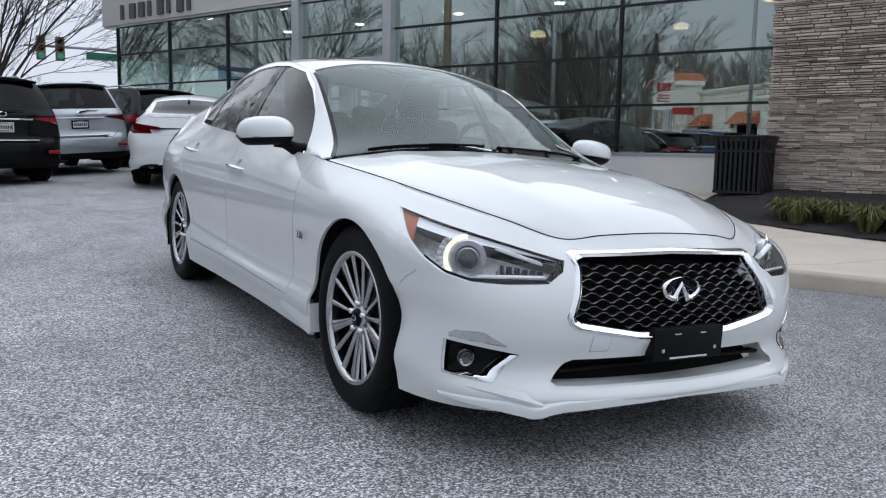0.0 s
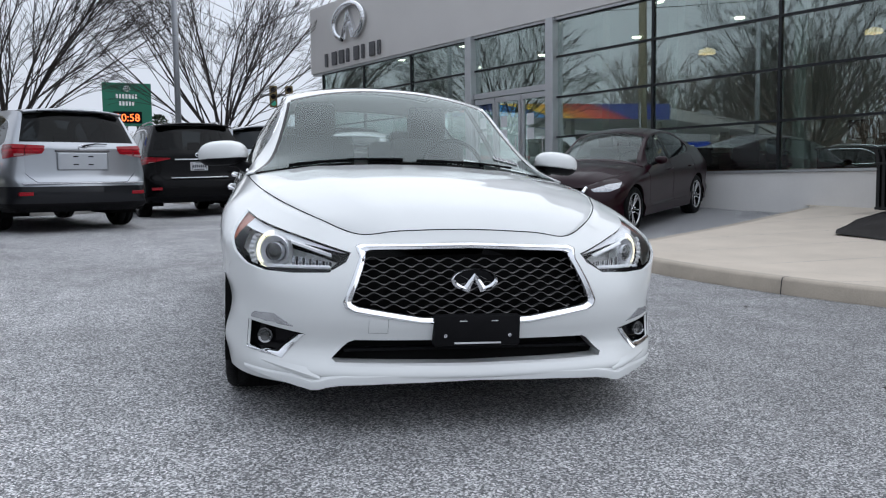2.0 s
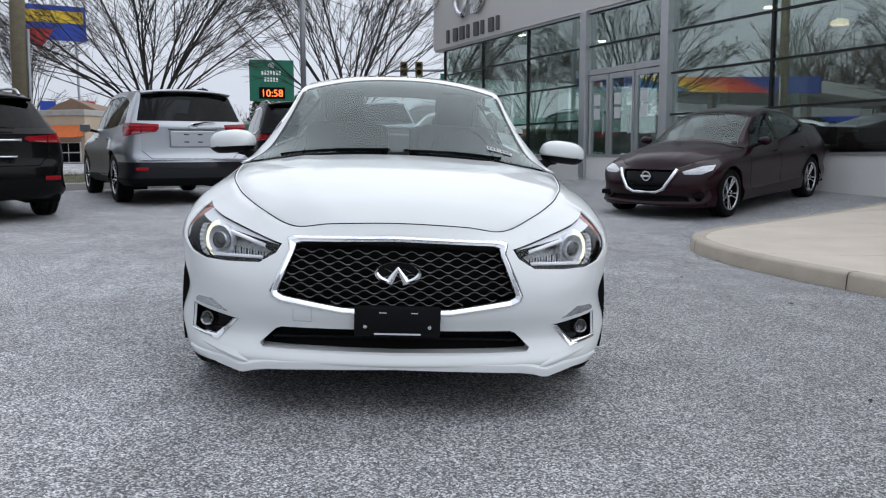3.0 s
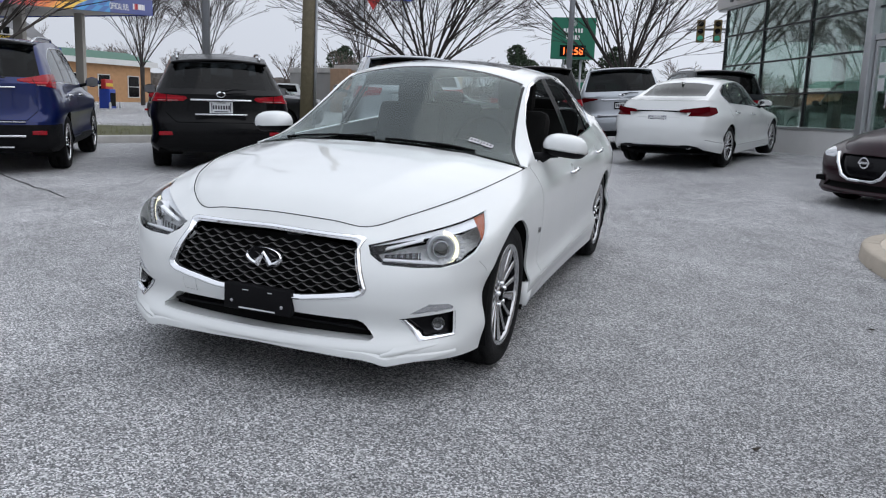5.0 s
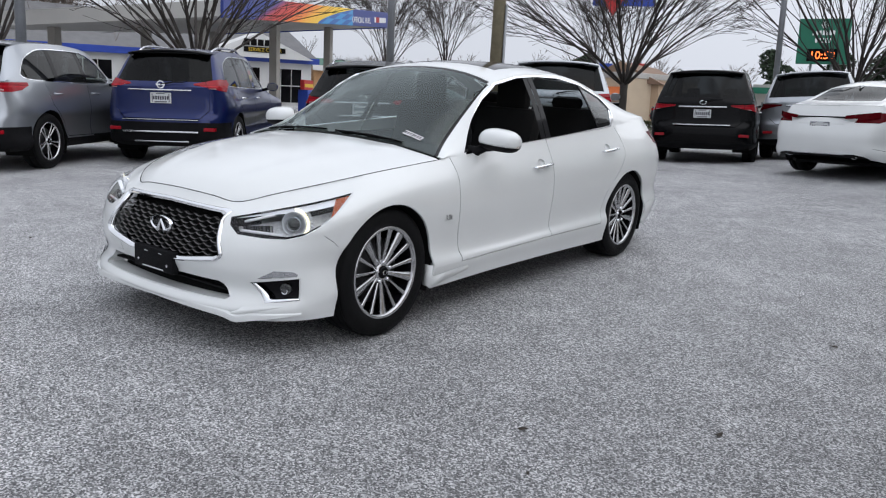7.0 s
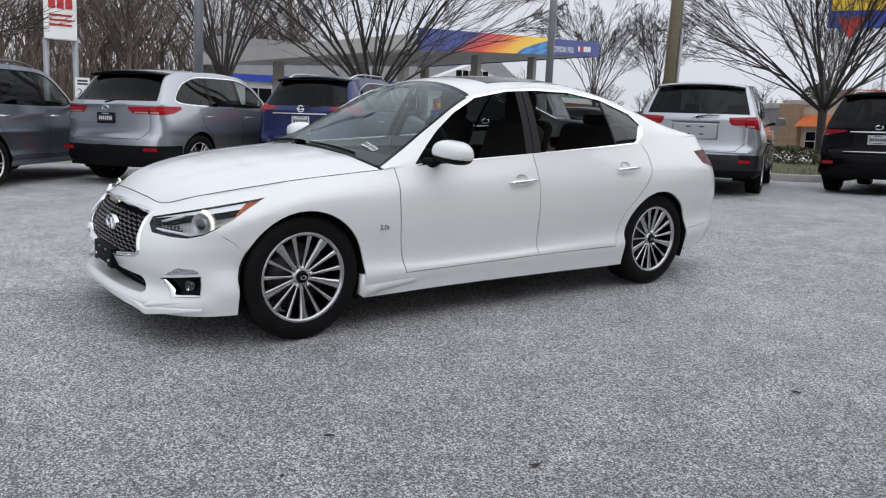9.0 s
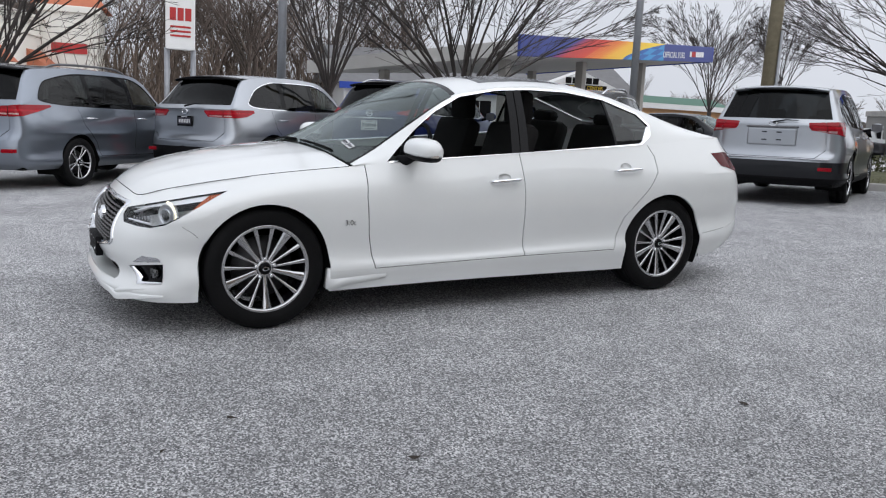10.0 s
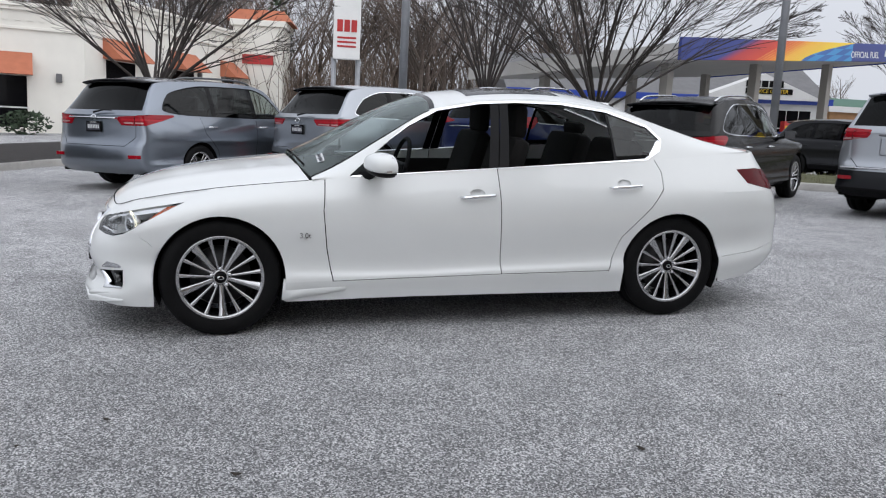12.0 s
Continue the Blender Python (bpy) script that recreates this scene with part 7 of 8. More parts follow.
def clumps(name, spots, material, label, category, flake=0.22, per=260):
    vs, fs = [], []
    rng2 = random.Random(len(name) * 7)
    for x, y, z, rx, rz, cone in spots:
        for _ in range(per):
            t = rng2.random() ** 0.7
            a, rad = rng2.uniform(0, 6.283), rng2.random() ** 0.5
            k = (1 - t) if cone else math.sqrt(max(0.05, 1 - (2 * t - 1) ** 2))
            c = Vector((x + math.cos(a) * rad * rx * k, y + math.sin(a) * rad * rx * k, z + t * rz))
            u = Vector((rng2.uniform(-1, 1), rng2.uniform(-1, 1), rng2.uniform(-0.7, 0.7))).normalized() * flake * rng2.uniform(0.5, 1.4)
            v = u.cross(Vector((rng2.uniform(-1, 1), rng2.uniform(-1, 1), rng2.uniform(-1, 1)))).normalized() * flake * 0.5
            o = len(vs)
            vs += [c - u, c + v, c + u, c - v]
            fs.append((o, o + 1, o + 2, o + 3))
    me = bpy.data.meshes.new(name)
    me.from_pydata(vs, [], fs)
    me.materials.append(material)
    return tagged(new(name, me), label, category, kind="stuff")


def low(x, y):
    return ground_z(x, y)


def thicket(name, spots, material, label, per=70):
    """A tangle of thin upright stems with a few side shoots."""
    stems, rng2 = [], random.Random(51)
    for x, y, wide, tall in spots:
        for _ in range(per):
            p = Vector((x + rng2.gauss(0, wide), y + rng2.gauss(0, wide), 0))
            p.z = low(p.x, p.y) - 0.4
            h = tall * rng2.uniform(0.35, 1.0)
            q = p + Vector((rng2.uniform(-0.35, 0.35) * h, rng2.uniform(-0.35, 0.35) * h, h))
            stems.append((p, q, 0.030, 0.012, 0))
            for _ in range(2):
                a = p.lerp(q, rng2.uniform(0.3, 0.9))
                stems.append((a, a + Vector((rng2.uniform(-0.4, 0.4), rng2.uniform(-0.4, 0.4), rng2.uniform(0.1, 0.5))) * h * 0.6, 0.016, 0.008, 0))
    me = bars_mesh(name, stems, 3, 3, 0.010)
    me.materials.append(material)
    tagged(new(name, me), label, "brush", kind="stuff")


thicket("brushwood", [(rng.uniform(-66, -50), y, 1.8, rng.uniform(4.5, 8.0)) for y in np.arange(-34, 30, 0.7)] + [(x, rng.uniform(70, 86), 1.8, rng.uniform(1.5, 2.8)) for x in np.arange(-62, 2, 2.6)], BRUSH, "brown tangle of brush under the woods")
firs = [(-60, 4, 2.4, 12, True), (-62, -8, 2.0, 11, True), (-5, -64, 3, 7, True)]
for x, y in ((-20, 84), (-15, 88), (-10, 84), (-44, 86)):
    for k in range(7):
        t = k / 6
        firs.append((x + rng.uniform(-2.2, 2.2) * (1.3 - t), y + rng.uniform(-2, 2), 2.0 * (1.25 - 0.7 * t), 2.2, False, 0.4 + 4.6 * t))
clumps("evergreens", [(f[0], f[1], low(f[0], f[1]) + (f[5] if len(f) > 5 else 0.5), f[2], f[3], f[4]) for f in firs], NEEDLES, "dark evergreen trees far off", "evergreens", 0.22, 420)

# a plain far tree line that closes the view behind the woods
rng = random.Random(77)
ring = [(-70, -75), (-84, -45), (-88, -10), (-86, 25), (-80, 60), (-62, 92), (-30, 116), (10, 128), (45, 125)]
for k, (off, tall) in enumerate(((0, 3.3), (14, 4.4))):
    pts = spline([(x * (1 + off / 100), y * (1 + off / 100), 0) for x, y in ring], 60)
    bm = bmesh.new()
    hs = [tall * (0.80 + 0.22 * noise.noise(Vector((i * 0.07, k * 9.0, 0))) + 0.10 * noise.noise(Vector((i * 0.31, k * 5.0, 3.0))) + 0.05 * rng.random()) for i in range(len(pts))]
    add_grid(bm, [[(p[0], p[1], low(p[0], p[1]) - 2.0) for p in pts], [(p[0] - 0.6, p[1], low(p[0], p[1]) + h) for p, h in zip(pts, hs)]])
    # the farther strip is painted paler and greyer: haze put into its colour
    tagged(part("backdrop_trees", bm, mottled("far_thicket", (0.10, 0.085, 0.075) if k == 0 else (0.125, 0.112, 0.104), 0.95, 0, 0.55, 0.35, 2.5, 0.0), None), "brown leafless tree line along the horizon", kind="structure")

# ---- planted island behind the parked row ----
STRIP = [(-9.6, -5.95), (-11.3, -5.1), (-12.9, -4.3), (-13.0, -2.2), (-12.3, 0.6), (-11.4, 3.6), (-10.2, 6.6), (-8.2, 9.2), (-6.2, 11.4), (-4.0, 12.9), (-4.6, 16.2), (-4.6, 21.5)]
line = spline([(x, y, 0) for x, y in STRIP], 6)
bm = bmesh.new()
add_grid(bm, [[(p[0] - o, p[1] + o * 0.25, ground_z(p[0], p[1]) + h) for p in line] for o, h in ((0, -0.03), (0.01, 0.12), (0.03, 0.14), (0.16, 0.14), (0.17, 0.10))])
tagged(part("kerb_island", bm, GREY_KERB, None, smooth=50), "grey concrete kerb of the planted island", kind="structure")
bm = bmesh.new()
rng = random.Random(33)
add_grid(bm, [[(p[0] - o, p[1] + o * 0.25, ground_z(p[0] - o, p[1]) + 0.11 + 0.10 * math.sin(math.pi * min(1, o / 4.2)) + rng.uniform(0, 0.02)) for p in line[16:]] for o in (0.165, 0.8, 1.6, 2.4, 3.2, 4.2)])
tagged(part("verge", bm, TURF, None, smooth=60), "thin winter turf strip behind the kerb", kind="structure")
bm = bmesh.new()
add_grid(bm, [[(x - 0.17 - 9.0 * w2, y - 0.08 - 1.6 * w2, ground_z(x - 9.0 * w2, y) + 0.125 + 0.10 * math.sin(math.pi * w2) + rng.uniform(0, 0.02)) for x, y in zip(np.linspace(-9.4, -13.05, 14), np.linspace(-6.05, -4.22, 14))] for w2 in np.linspace(0, 1, 12)])
tagged(part("mulch_island", bm, MULCH, None, smooth=60), "dark mulch on the island's end", kind="structure")
line = line[16:]
blades_v, blades_f = [], []
for _ in range(9000):
    i = rng.randrange(len(line))
    o = rng.uniform(0.25, 4.1)
    x, y = line[i][0] - o + rng.uniform(-0.3, 0.3), line[i][1] + o * 0.25 + rng.uniform(-0.4, 0.4)
    z = ground_z(x, y) + 0.10
    a, h = rng.uniform(0, 6.283), rng.uniform(0.05, 0.13)
    k = len(blades_v)
    blades_v += [(x, y, z), (x + 0.012 * math.cos(a), y + 0.012 * math.sin(a), z), (x + rng.uniform(-0.05, 0.05), y + rng.uniform(-0.05, 0.05), z + 0.06 + h)]
    blades_f.append((k, k + 1, k + 2))
me = bpy.data.meshes.new("turf_blades")
me.from_pydata(blades_v, [], blades_f)
me.materials.append(vary_islands(mottled("turf_blade", (0.12, 0.12, 0.05), 0.9, 0, 0.3, 5, 30, 0.0), 0.5, 1.5))
tagged(new("turf_blades", me), "dull green winter turf blades", "grass", kind="stuff")
clumps("shrub", [(-6.9, 17.0, ground_z(-6.9, 17) + 0.1, 1.1, 0.55, False), (-5.8, 18.0, ground_z(-5.8, 18) + 0.1, 1.0, 0.5, False)], vary_islands(mottled("low_shrub", (0.07, 0.075, 0.035), 0.9, 0, 0.3, 5, 30, 0.0), 0.5, 1.5), "low grey-green shrub on the island", "shrub", 0.06, 900)

# ---- poles and signs ----
GALV = mottled("galvanised_steel", (0.30, 0.31, 0.33), 0.5, 0.6, 0.12, 4, 60, 0.1)
POLE_WOOD = mottled("weathered_pole_wood", (0.22, 0.19, 0.13), 0.9, 0, 0.2, 8, 60, 0.4)
for x, y in ((-2.6, 18.5), (-8.3, 9.3), (-9.9, 2.1)):
    pl = holder("light_pole", Matrix.Translation((x, y, ground_z(x, y))) @ LEVEL, "grey steel lot light pole", "light pole", "light poles")
    part("shaft", tube([(0, 0, -0.2), (0, 0, 8.2)], [0.085, 0.07], 10), GALV, pl, smooth=50)
    part("footing", add_lathe(bmesh.new(), [(-0.2, 0.24), (0.45, 0.23), (0.47, 0.21), (0.47, 0.0005)], 20, "z"), GREY_KERB, pl, smooth=40)
    part("lamp_head", boxed(-0.2, 0.5, -0.17, 0.17, 8.15, 8.32, 0.03), SATIN_DARK, pl)
pl = holder("utility_pole", Matrix.Translation((-8.2, 13.3, ground_z(-8.2, 13.3))) @ LEVEL @ Matrix.Rotation(radians(1.2), 4, "Y"), "weathered wooden utility pole with a conduit", "utility pole")
part("shaft", tube([(0, 0, -0.3), (0, 0, 5), (0, 0, 10)], [0.17, 0.15, 0.13], 14), POLE_WOOD, pl, smooth=50)
part("conduit", tube([(0.2, 0.04, 0), (0.19, 0.04, 3.4)], 0.035, 8), GALV, pl, smooth=50)


def post_sign(name, x, y, width, z0, z1, face, label, turn, category="sign", posts=(-0.35, 0.35), thick=0.25, post_r=0.07):
    s = holder(name, Matrix.Translation((x, y, 0)) @ LEVEL @ Matrix.Rotation(radians(turn), 4, "Z"), label, category)
    part("cabinet", boxed(-width / 2, width / 2, -thick / 2, thick / 2, z0, z1, 0.03), face, s)
    for p in posts:
        part("post", tube([(p * width, 0, ground_z(x, y) - 0.3), (p * width, 0, z0 + 0.05)], post_r, 8), GALV, s, smooth=50)
    return s


GREEN_SIGN = mottled("green_sign_face", (0.008, 0.13, 0.075), 0.4, 0, 0.1, 2, 30, 0.0)
WHITE_SIGN = mottled("white_sign_face", (0.75, 0.75, 0.74), 0.5, 0, 0.05, 2, 30, 0.0)
RED_SIGN = mottled("red_sign_face", (0.42, 0.02, 0.02), 0.45, 0, 0.1, 2, 30, 0.0)
ORANGE_LED = glow("orange_led", (1.0, 0.16, 0.03), 2.2)
bank = post_sign("bank_sign", -7.8, 47.3, 2.75, 3.1, 5.65, GREEN_SIGN, "green bank sign with an orange clock display", 10, posts=(-0.2, 0.2), thick=0.4)
part("clock_panel", boxed(-0.80, 0.80, -0.24, -0.20, 3.25, 3.95), DEEP, bank)
lettering("clock_display", "10:58", 0.62, ORANGE_LED, bank, pose(0.0, -0.26, 3.38, 90), 0.01)
for z, w2 in ((4.72, 0.62), (4.30, 0.45)):
    for k in range(5 if z < 4.5 else 7):
        n2 = 5 if z < 4.5 else 7
        part("sign_bar", boxed(-w2 + 2 * w2 * k / n2, -w2 + 2 * w2 * (k + 0.65) / n2, -0.225, -0.2, z, z + 0.26), WHITE_SIGN, bank)
part("sign_emblem", add_lathe(bmesh.new(), [(0, 0.0005), (0, 0.22), (0.02, 0.22)], 6, "z"), WHITE_SIGN, bank, at=pose(0, -0.2, 5.3, 90))
cvs = post_sign("drugstore_sign", -30.1, 4.3, 1.15, 2.6, 5.4, WHITE_SIGN, "tall white drugstore sign with red bars", 82, posts=(-0.45, 0.45), thick=0.35, post_r=0.11)
for k in range(3):
    part("sign_bar", boxed(-0.42 + 0.3 * k, -0.18 + 0.3 * k, -0.20, -0.175, 3.75, 4.25), RED_SIGN, cvs)
for k in range(3):
    part("sign_line", boxed(-0.4, 0.4, -0.195, -0.175, 3.1 + 0.18 * k, 3.18 + 0.18 * k), RED_SIGN, cvs)
sp = post_sign("speed_sign", -24.5, 3.7, 0.46, 0.55, 1.22, WHITE_SIGN, "white speed limit sign on a wooden post", 85, posts=(0.0,), thick=0.02, post_r=0.05)
lettering("sign_number", "25", 0.34, INK, sp, pose(0, -0.016, 0.62, 90), 0.002)
for z in (0.98, 1.08):
    part("sign_line", boxed(-0.16, 0.16, -0.014, -0.011, z, z + 0.06), INK, sp)
pylon = post_sign("price_sign", -21.0, 51.1, 1.5, 1.0, 2.8, RED_SIGN, "red fuel price sign with pale digits", 23, posts=(-0.4, 0.4), thick=0.2)
for k, txt in enumerate(("279", "327")):
    lettering("price_digits", txt, 0.6, WHITE_SIGN, pylon, pose(0.0, -0.115, 2.05 - 0.75 * k, 90), 0.004)
BLUE_SIGN = mottled("blue_sign_face", (0.015, 0.05, 0.33), 0.45, 0, 0.1, 2, 30, 0.0)
YELLOW_SIGN = mottled("yellow_sign_face", (0.62, 0.42, 0.02), 0.45, 0, 0.1, 2, 30, 0.0)
svc = post_sign("service_sign", -22.9, 50.3, 0.95, 1.0, 2.7, BLUE_SIGN, "blue roadside service sign", 23, posts=(0.0,), thick=0.06)
part("sign_emblem", boxed(-0.24, 0.24, -0.045, -0.03, 1.3, 1.8), WHITE_SIGN, svc)
tall = post_sign("pylon_sign", -26.3, 59.8, 5.0, 7.6, 10.2, BLUE_SIGN, "tall fuel pylon sign in blue, yellow and red", 25, posts=(-0.35, 0.35), thick=0.3, post_r=0.10)
part("sign_band", boxed(-2.3, 2.3, -0.18, -0.15, 8.9, 9.8), YELLOW_SIGN, tall)
bm = bmesh.new()
add_prism(bm, [(-1.9, 8.4), (0.2, 8.4), (-0.85, 6.7)], 0.1, lambda a, b, d: Vector((a, -0.2 + d, b)))
part("sign_arrow", bm, RED_SIGN, tall)

# traffic signal on a mast arm
mast = holder("traffic_signal", Matrix.Translation((5.0, 33.2, ground_z(5, 33))) @ LEVEL, "yellow traffic signal heads on a mast arm", "traffic signal")
SIGNAL_YELLOW = mottled("signal_yellow", (0.11, 0.075, 0.018), 0.5, 0, 0.15, 4, 40, 0.05)
part("mast", tube([(0, 0, -0.3), (0, 0, 4.5)], [0.14, 0.10], 10), GALV, mast, smooth=50)
part("mast_arm", tube([(0, 0, 4.2), (-2.5, -0.1, 4.35), (-5.2, -0.3, 4.3)], [0.08, 0.06, 0.045], 8), GALV, mast, smooth=50)
for x in (-4.6, -3.9):
    head = part("signal_head", boxed(x - 0.17, x + 0.17, -0.5, -0.2, 3.75, 4.70, 0.03), SIGNAL_YELLOW, mast)
    for k in range(3):
        part("signal_lens", add_lathe(bmesh.new(), [(0, 0.0005), (0.01, 0.10), (0, 0.12)], 14, "z"), glow("green_signal", (0.03, 0.22, 0.14), 0.25) if k == 0 else DEEP, head, at=pose(x, -0.505, 3.92 + 0.30 * k, 90))
part("street_sign", boxed(-2.9, -1.4, -0.16, -0.13, 3.9, 4.2), GREEN_SIGN, mast, "green street name plate")

# ---- filling station ----
CAN_A, CAN_B = Vector((-21.9, 15.5, 0)), Vector((-28.9, 33.4, 0))
run = (CAN_B - CAN_A).normalized()
STATION = Matrix.Translation(CAN_A) @ LEVEL @ Matrix.Rotation(math.atan2(run.y, run.x), 4, "Z")
ln = (CAN_B - CAN_A).length
WHITE_PAINT = mottled("white_painted_steel", (0.62, 0.62, 0.61), 0.6, 0, 0.06, 1, 40, 0.05)


def canopy_skin():
    """Blue fascia with slanted red, orange and yellow bands and a chequered wave."""
    m, n, l, b = nodes_of("canopy_stripes")

    def calc(op, a, c=None, d=None):
        k = n.new("ShaderNodeMath")
        k.operation = op
        for i, v in enumerate((a, c, d)):
            if v is None:
                continue
            if isinstance(v, (int, float)):
                k.inputs[i].default_value = v
            else:
                l.new(v, k.inputs[i])
        return k.outputs[0]

    def blend(fac, a, c):
        k = n.new("ShaderNodeMix")
        k.data_type = "RGBA"
        l.new(fac, k.inputs["Factor"])
        for name, v in (("A", a), ("B", c)):
            if isinstance(v, tuple):
                k.inputs[name].default_value = (*v, 1)
            else:
                l.new(v, k.inputs[name])
        return k.outputs["Result"]

    tc, sep = n.new("ShaderNodeTexCoord"), n.new("ShaderNodeSeparateXYZ")
    l.new(tc.outputs["Object"], sep.inputs[0])
    u = calc("DIVIDE", sep.outputs["X"], ln)
    v = calc("DIVIDE", calc("SUBTRACT", calc("MULTIPLY_ADD", sep.outputs["X"], -RISE, sep.outputs["Z"]), 2.90), 0.84)
    slant = calc("MULTIPLY_ADD", v, -0.13, u)
    ramp = n.new("ShaderNodeValToRGB")
    e = ramp.color_ramp.elements
    navy, sky_blue = (0.012, 0.03, 0.20), (0.03, 0.24, 0.52)
    e[0].position, e[0].color = 0.0, (*navy, 1)
    e[1].position, e[1].color = 0.11, (*navy, 1)
    for p, c in ((0.16, (0.42, 0.025, 0.03)), (0.25, (0.58, 0.045, 0.012)), (0.31, (0.70, 0.16, 0.012)), (0.36, (0.78, 0.40, 0.02)), (0.46, (0.80, 0.55, 0.03))):
        e.new(p).color = (*c, 1)
    l.new(slant, ramp.inputs["Fac"])
    # fine pale lines between the warm bands
    line = calc("GREATER_THAN", calc("FRACT", calc("MULTIPLY", slant, 62.0)), 0.78)
    fade = calc("MULTIPLY", line, calc("MULTIPLY", calc("GREATER_THAN", slant, 0.25), calc("LESS_THAN", slant, 0.42)))
    warm = blend(calc("MULTIPLY", fade, 0.55), ramp.outputs["Color"], (0.80, 0.50, 0.08))
    wave = calc("GREATER_THAN", calc("MULTIPLY_ADD", calc("POWER", calc("MAXIMUM", v, 0.0), 1.6), -0.24, u), 0.44)
    cells = n.new("ShaderNodeTexChecker")
    cells.inputs["Scale"].default_value = 1.0
    spot = n.new("ShaderNodeCombineXYZ")
    l.new(calc("MULTIPLY", slant, 24.0), spot.inputs[0])
    l.new(calc("MULTIPLY_ADD", v, 3.0, 0.001), spot.inputs[1])
    spot.inputs[2].default_value = 0.5
    l.new(spot.outputs[0], cells.inputs["Vector"])
    chequer = calc("MULTIPLY", cells.outputs["Fac"], calc("LESS_THAN", u, 0.67))
    edge = blend(calc("GREATER_THAN", u, 0.67), blend(chequer, (0.015, 0.10, 0.34), sky_blue), navy)
    l.new(blend(wave, warm, edge), b.inputs["Base Color"])
    b.inputs["Roughness"].default_value = 0.4
    return m


# the shade under the deck is put into this tan column colour
COLUMN_SHADED = mottled("column_shaded_paint", (0.30, 0.285, 0.26), 0.6, 0, 0.08, 1, 40, 0.05)
RISE = 0.082
LIFT = Matrix.Identity(4)
LIFT[2][0], LIFT[2][1] = RISE, -0.05


def raised(bm):
    bm.transform(LIFT)
    return bm


station = holder("fuel_canopy", STATION, "fuel station canopy with blue, red and yellow fascia", "canopy")
part("canopy_deck", raised(boxed(0.05, ln - 0.05, 0.05, 12.5, 2.96, 3.55)), mottled("canopy_grey", (0.42, 0.41, 0.39), 0.6, 0, 0.06, 1, 40, 0.05), station)
part("fascia", raised(boxed(-0.05, ln + 0.05, -0.10, 0.03, 2.90, 3.74, 0.01)), canopy_skin(), station, "striped canopy fascia")
part("end_fascia", raised(boxed(ln + 0.06, ln + 0.14, -0.10, 12.6, 2.90, 3.74)), BLUE_SIGN, station)
xl = ln * 0.655
lettering("fascia_text", "OFFICIAL FUEL", 0.42, WHITE_SIGN, station, pose(xl + 1.55, -0.112, 3.20 + RISE * xl, 90, math.degrees(-math.atan(RISE))), 0.004)
for k in range(7):
    x = xl + 3.5 + 0.27 * k
    part("fascia_bar", boxed(x, x + 0.19, -0.13, -0.101, 3.16 + RISE * x, 3.44 + RISE * x), RED_SIGN if k in (1, 2) else WHITE_SIGN, station)
for x in (2.5, 9.0, 15.5):
    for y in (2.4, 9.6):
        part("canopy_column", boxed(x - 0.2, x + 0.2, y - 0.2, y + 0.2, -1.9, 2.95 + RISE * x - 0.05 * y, 0.02), COLUMN_SHADED, station)
for x in (4.5, 11.0, 16.8):
    gx = STATION @ Vector((x, 1.6, 0))
    pump = holder("fuel_pump", STATION @ Matrix.Translation((x, 1.6, ground_z(gx.x, gx.y) + 0.0)), "fuel pump with coloured topper and dark hoses", "fuel pump", "fuel pumps")
    part("pump_body", boxed(-0.45, 0.45, -0.28, 0.28, 0.0, 1.65, 0.03), BLUE_SIGN, pump)
    part("pump_face", boxed(-0.38, 0.38, -0.30, -0.281, 0.75, 1.45), DEEP, pump)
    part("pump_topper", boxed(-0.55, 0.55, -0.12, 0.12, 1.652, 2.15, 0.03), RED_SIGN, pump)
    part("topper_band", boxed(-0.5, 0.5, -0.135, -0.121, 1.78, 1.95), YELLOW_SIGN, pump)
    part("hose", tube([(0.47, -0.1, 1.3), (0.62, -0.2, 0.9), (0.6, -0.25, 0.4), (0.5, -0.2, 0.9)], 0.02, 6), RUBBER, pump)
    for sx in (-0.75, 0.75):
        part("bollard", tube([(sx, -0.4, -0.1), (sx, -0.4, 0.95)], 0.06, 8), WHITE_PAINT, pump)
ROOF_GREY = mottled("grey_shingle", (0.15, 0.15, 0.155), 0.9, 0, 0.15, 2, 30, 0.3)
BRICK_TAN = mottled("tan_brick", (0.30, 0.20, 0.13), 0.9, 0, 0.2, 3, 40, 0.2)


